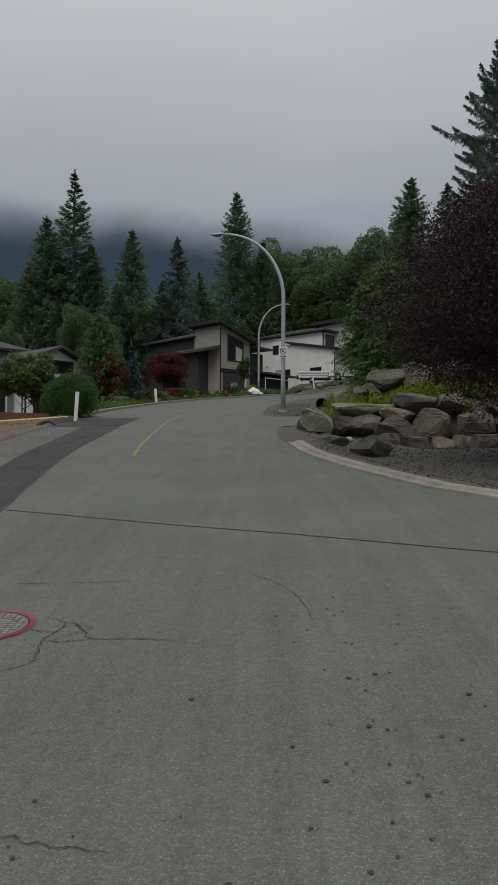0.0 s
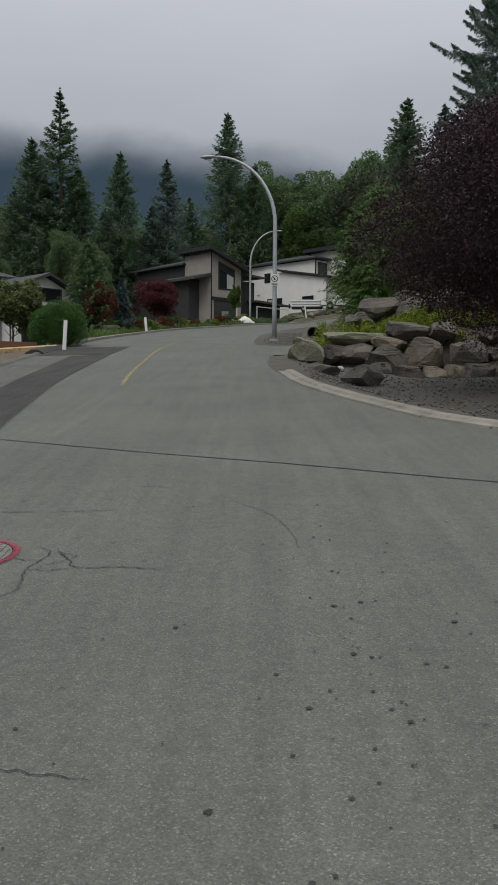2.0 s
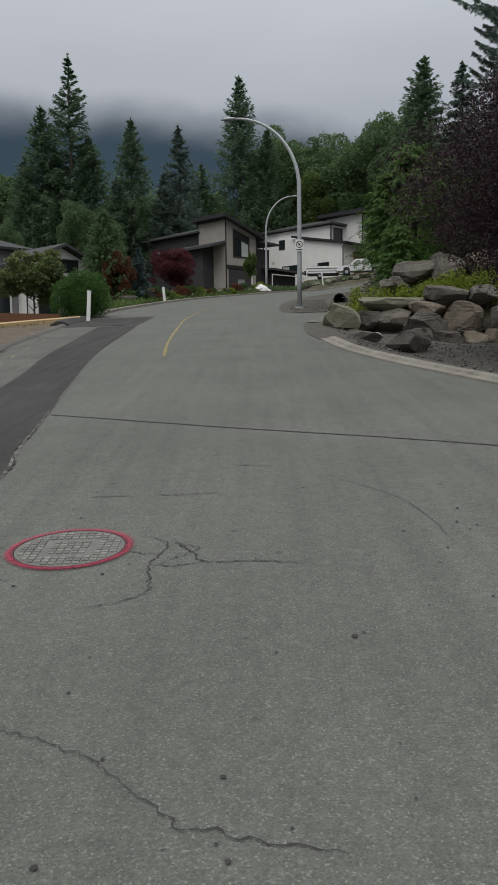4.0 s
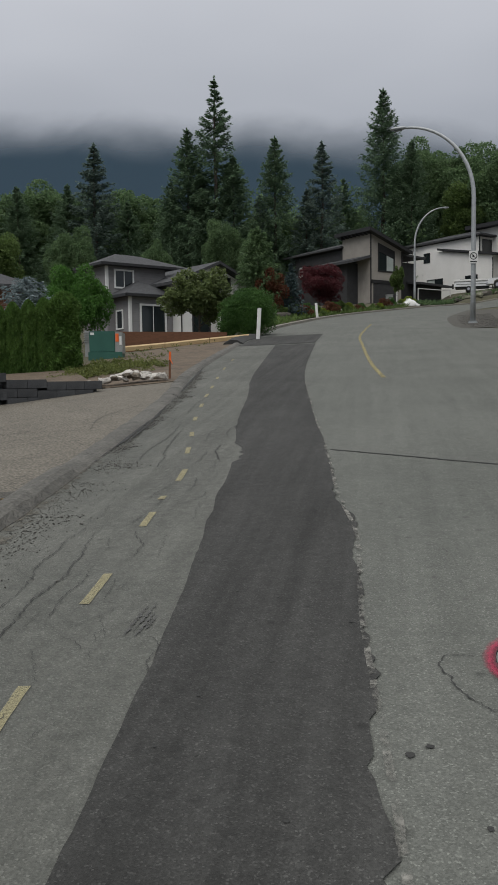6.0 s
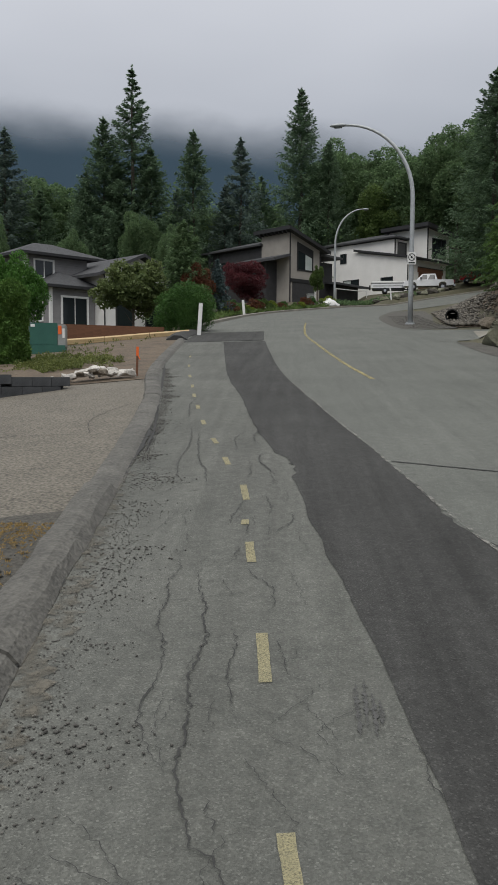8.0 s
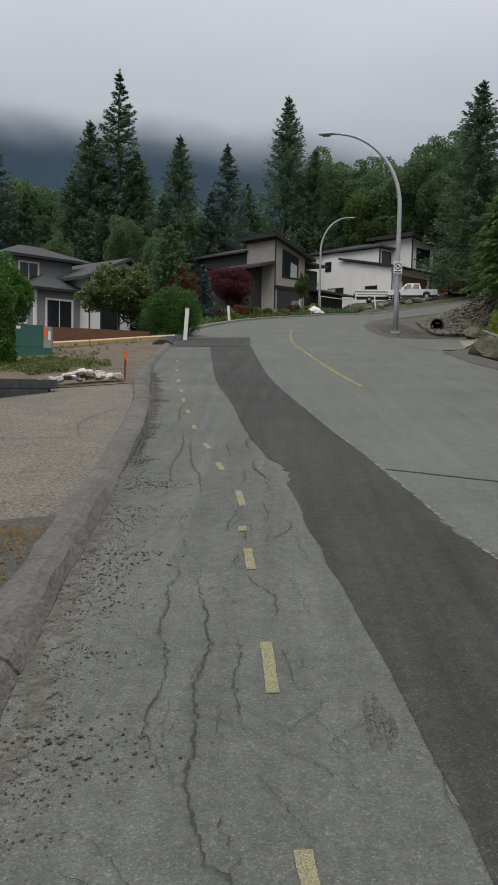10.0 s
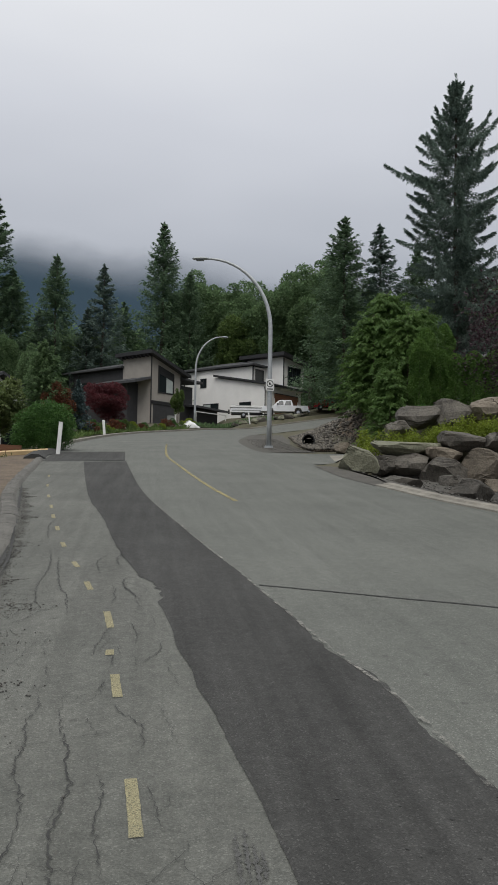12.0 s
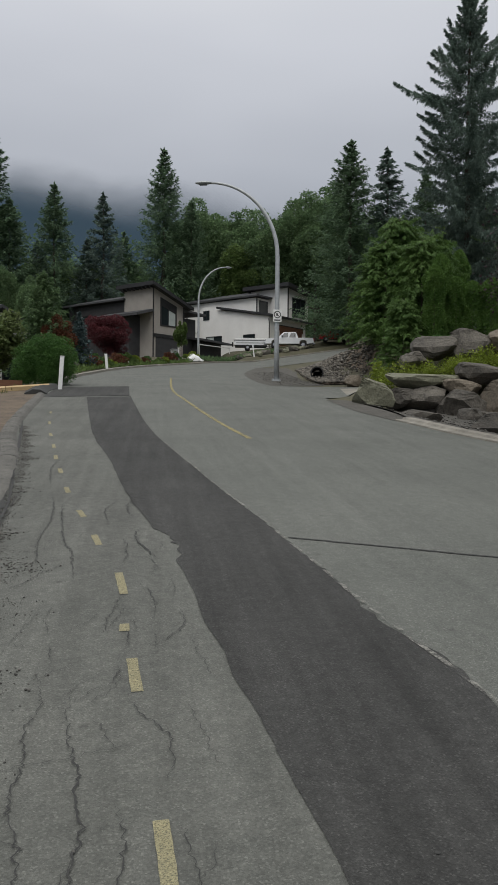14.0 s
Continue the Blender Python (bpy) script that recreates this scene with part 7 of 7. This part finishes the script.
def trailer(x, y, z, rz):
    ob = thing("camping_trailer", pose(x, y, z, 0, 0, rz), "folded white camping trailer parked behind the pickup", "trailer")
    part("tub", box(0, -0.95, 0.6, 4.0, 0.95, 1.15, 0.03), "car_white", ob)
    part("lid", box(-0.06, -1.0, 1.18, 4.06, 1.0, 1.42, 0.06), "white", ob)
    part("lid_gap", box(0.02, -0.97, 1.15, 3.98, 0.97, 1.18), "black_trim", ob)
    part("chassis", box(0.1, -0.8, 0.42, 3.9, 0.8, 0.6), "black_trim", ob)
    part("hitch", tube([(3.9, 0, 0.5), (5.2, 0, 0.5)], [0.06, 0.05], 8), "black_trim", ob)
    part("stripe", box(0.2, -0.965, 0.82, 3.6, -0.951, 0.92), "grey_metal", ob)
    part("roof_rack", box(0.6, -0.7, 1.42, 2.6, 0.7, 1.5, 0.02), "grey_metal", ob)
    part("spare_wheel", bmesh_wheel(0.3, 0.2, 0.5), "rubber", ob).matrix_basis = pose(-0.2, 0, 0.75, 0, 0, 90)
    for s in (-1, 1):
        wheel(ob, 1.6, s * 0.9, 0.33, 0.2)


trailer(6.3, 103.0, float(land(8.5, 102)) + 0.02, -6)


def red_car(x, y, z, rz):
    ob = thing("hatchback_car", pose(x, y, z, 0, 0, rz), "red hatchback parked beyond the pickup", "car")
    part("lower_body", extrude_side([(0, 0.35), (0.02, 0.75), (0.5, 0.95), (1.2, 1.0), (3.9, 1.02), (4.05, 0.5), (3.6, 0.3), (3.5, 0.6), (3.0, 0.6), (2.9, 0.3), (1.2, 0.3), (1.1, 0.6), (0.6, 0.6), (0.5, 0.3)], -0.86, 0.86), "car_red", ob)
    part("cabin", extrude_side([(1.0, 0.98), (1.7, 1.5), (3.2, 1.55), (3.95, 1.0)], -0.8, 0.8, 0.14, 1.2), "car_red", ob)
    for s in (-1, 1):
        bm = bmesh.new()
        gable_slab(bm, [(1.35, s * 0.81, 1.04), (3.5, s * 0.81, 1.04), (3.1, s * 0.68, 1.46), (1.8, s * 0.68, 1.44)], 0.012)
        part("side_window", bm, "glass", ob)
        for wx in (0.85, 3.25):
            wheel(ob, wx, s * 0.76, 0.31, 0.2)
        part("tail_light", box(3.9, s * 0.7 - 0.1, 0.72, 4.06, s * 0.7 + 0.1, 0.98, 0.02), "lamp_red", ob)
    bm = bmesh.new()
    gable_slab(bm, [(3.28, -0.62, 1.53), (3.94, -0.72, 1.04), (3.94, 0.72, 1.04), (3.28, 0.62, 1.53)], 0.012)
    part("rear_window", bm, "glass", ob)


red_car(17.0, 104.0, float(land(18, 104)) + 0.05, -10)
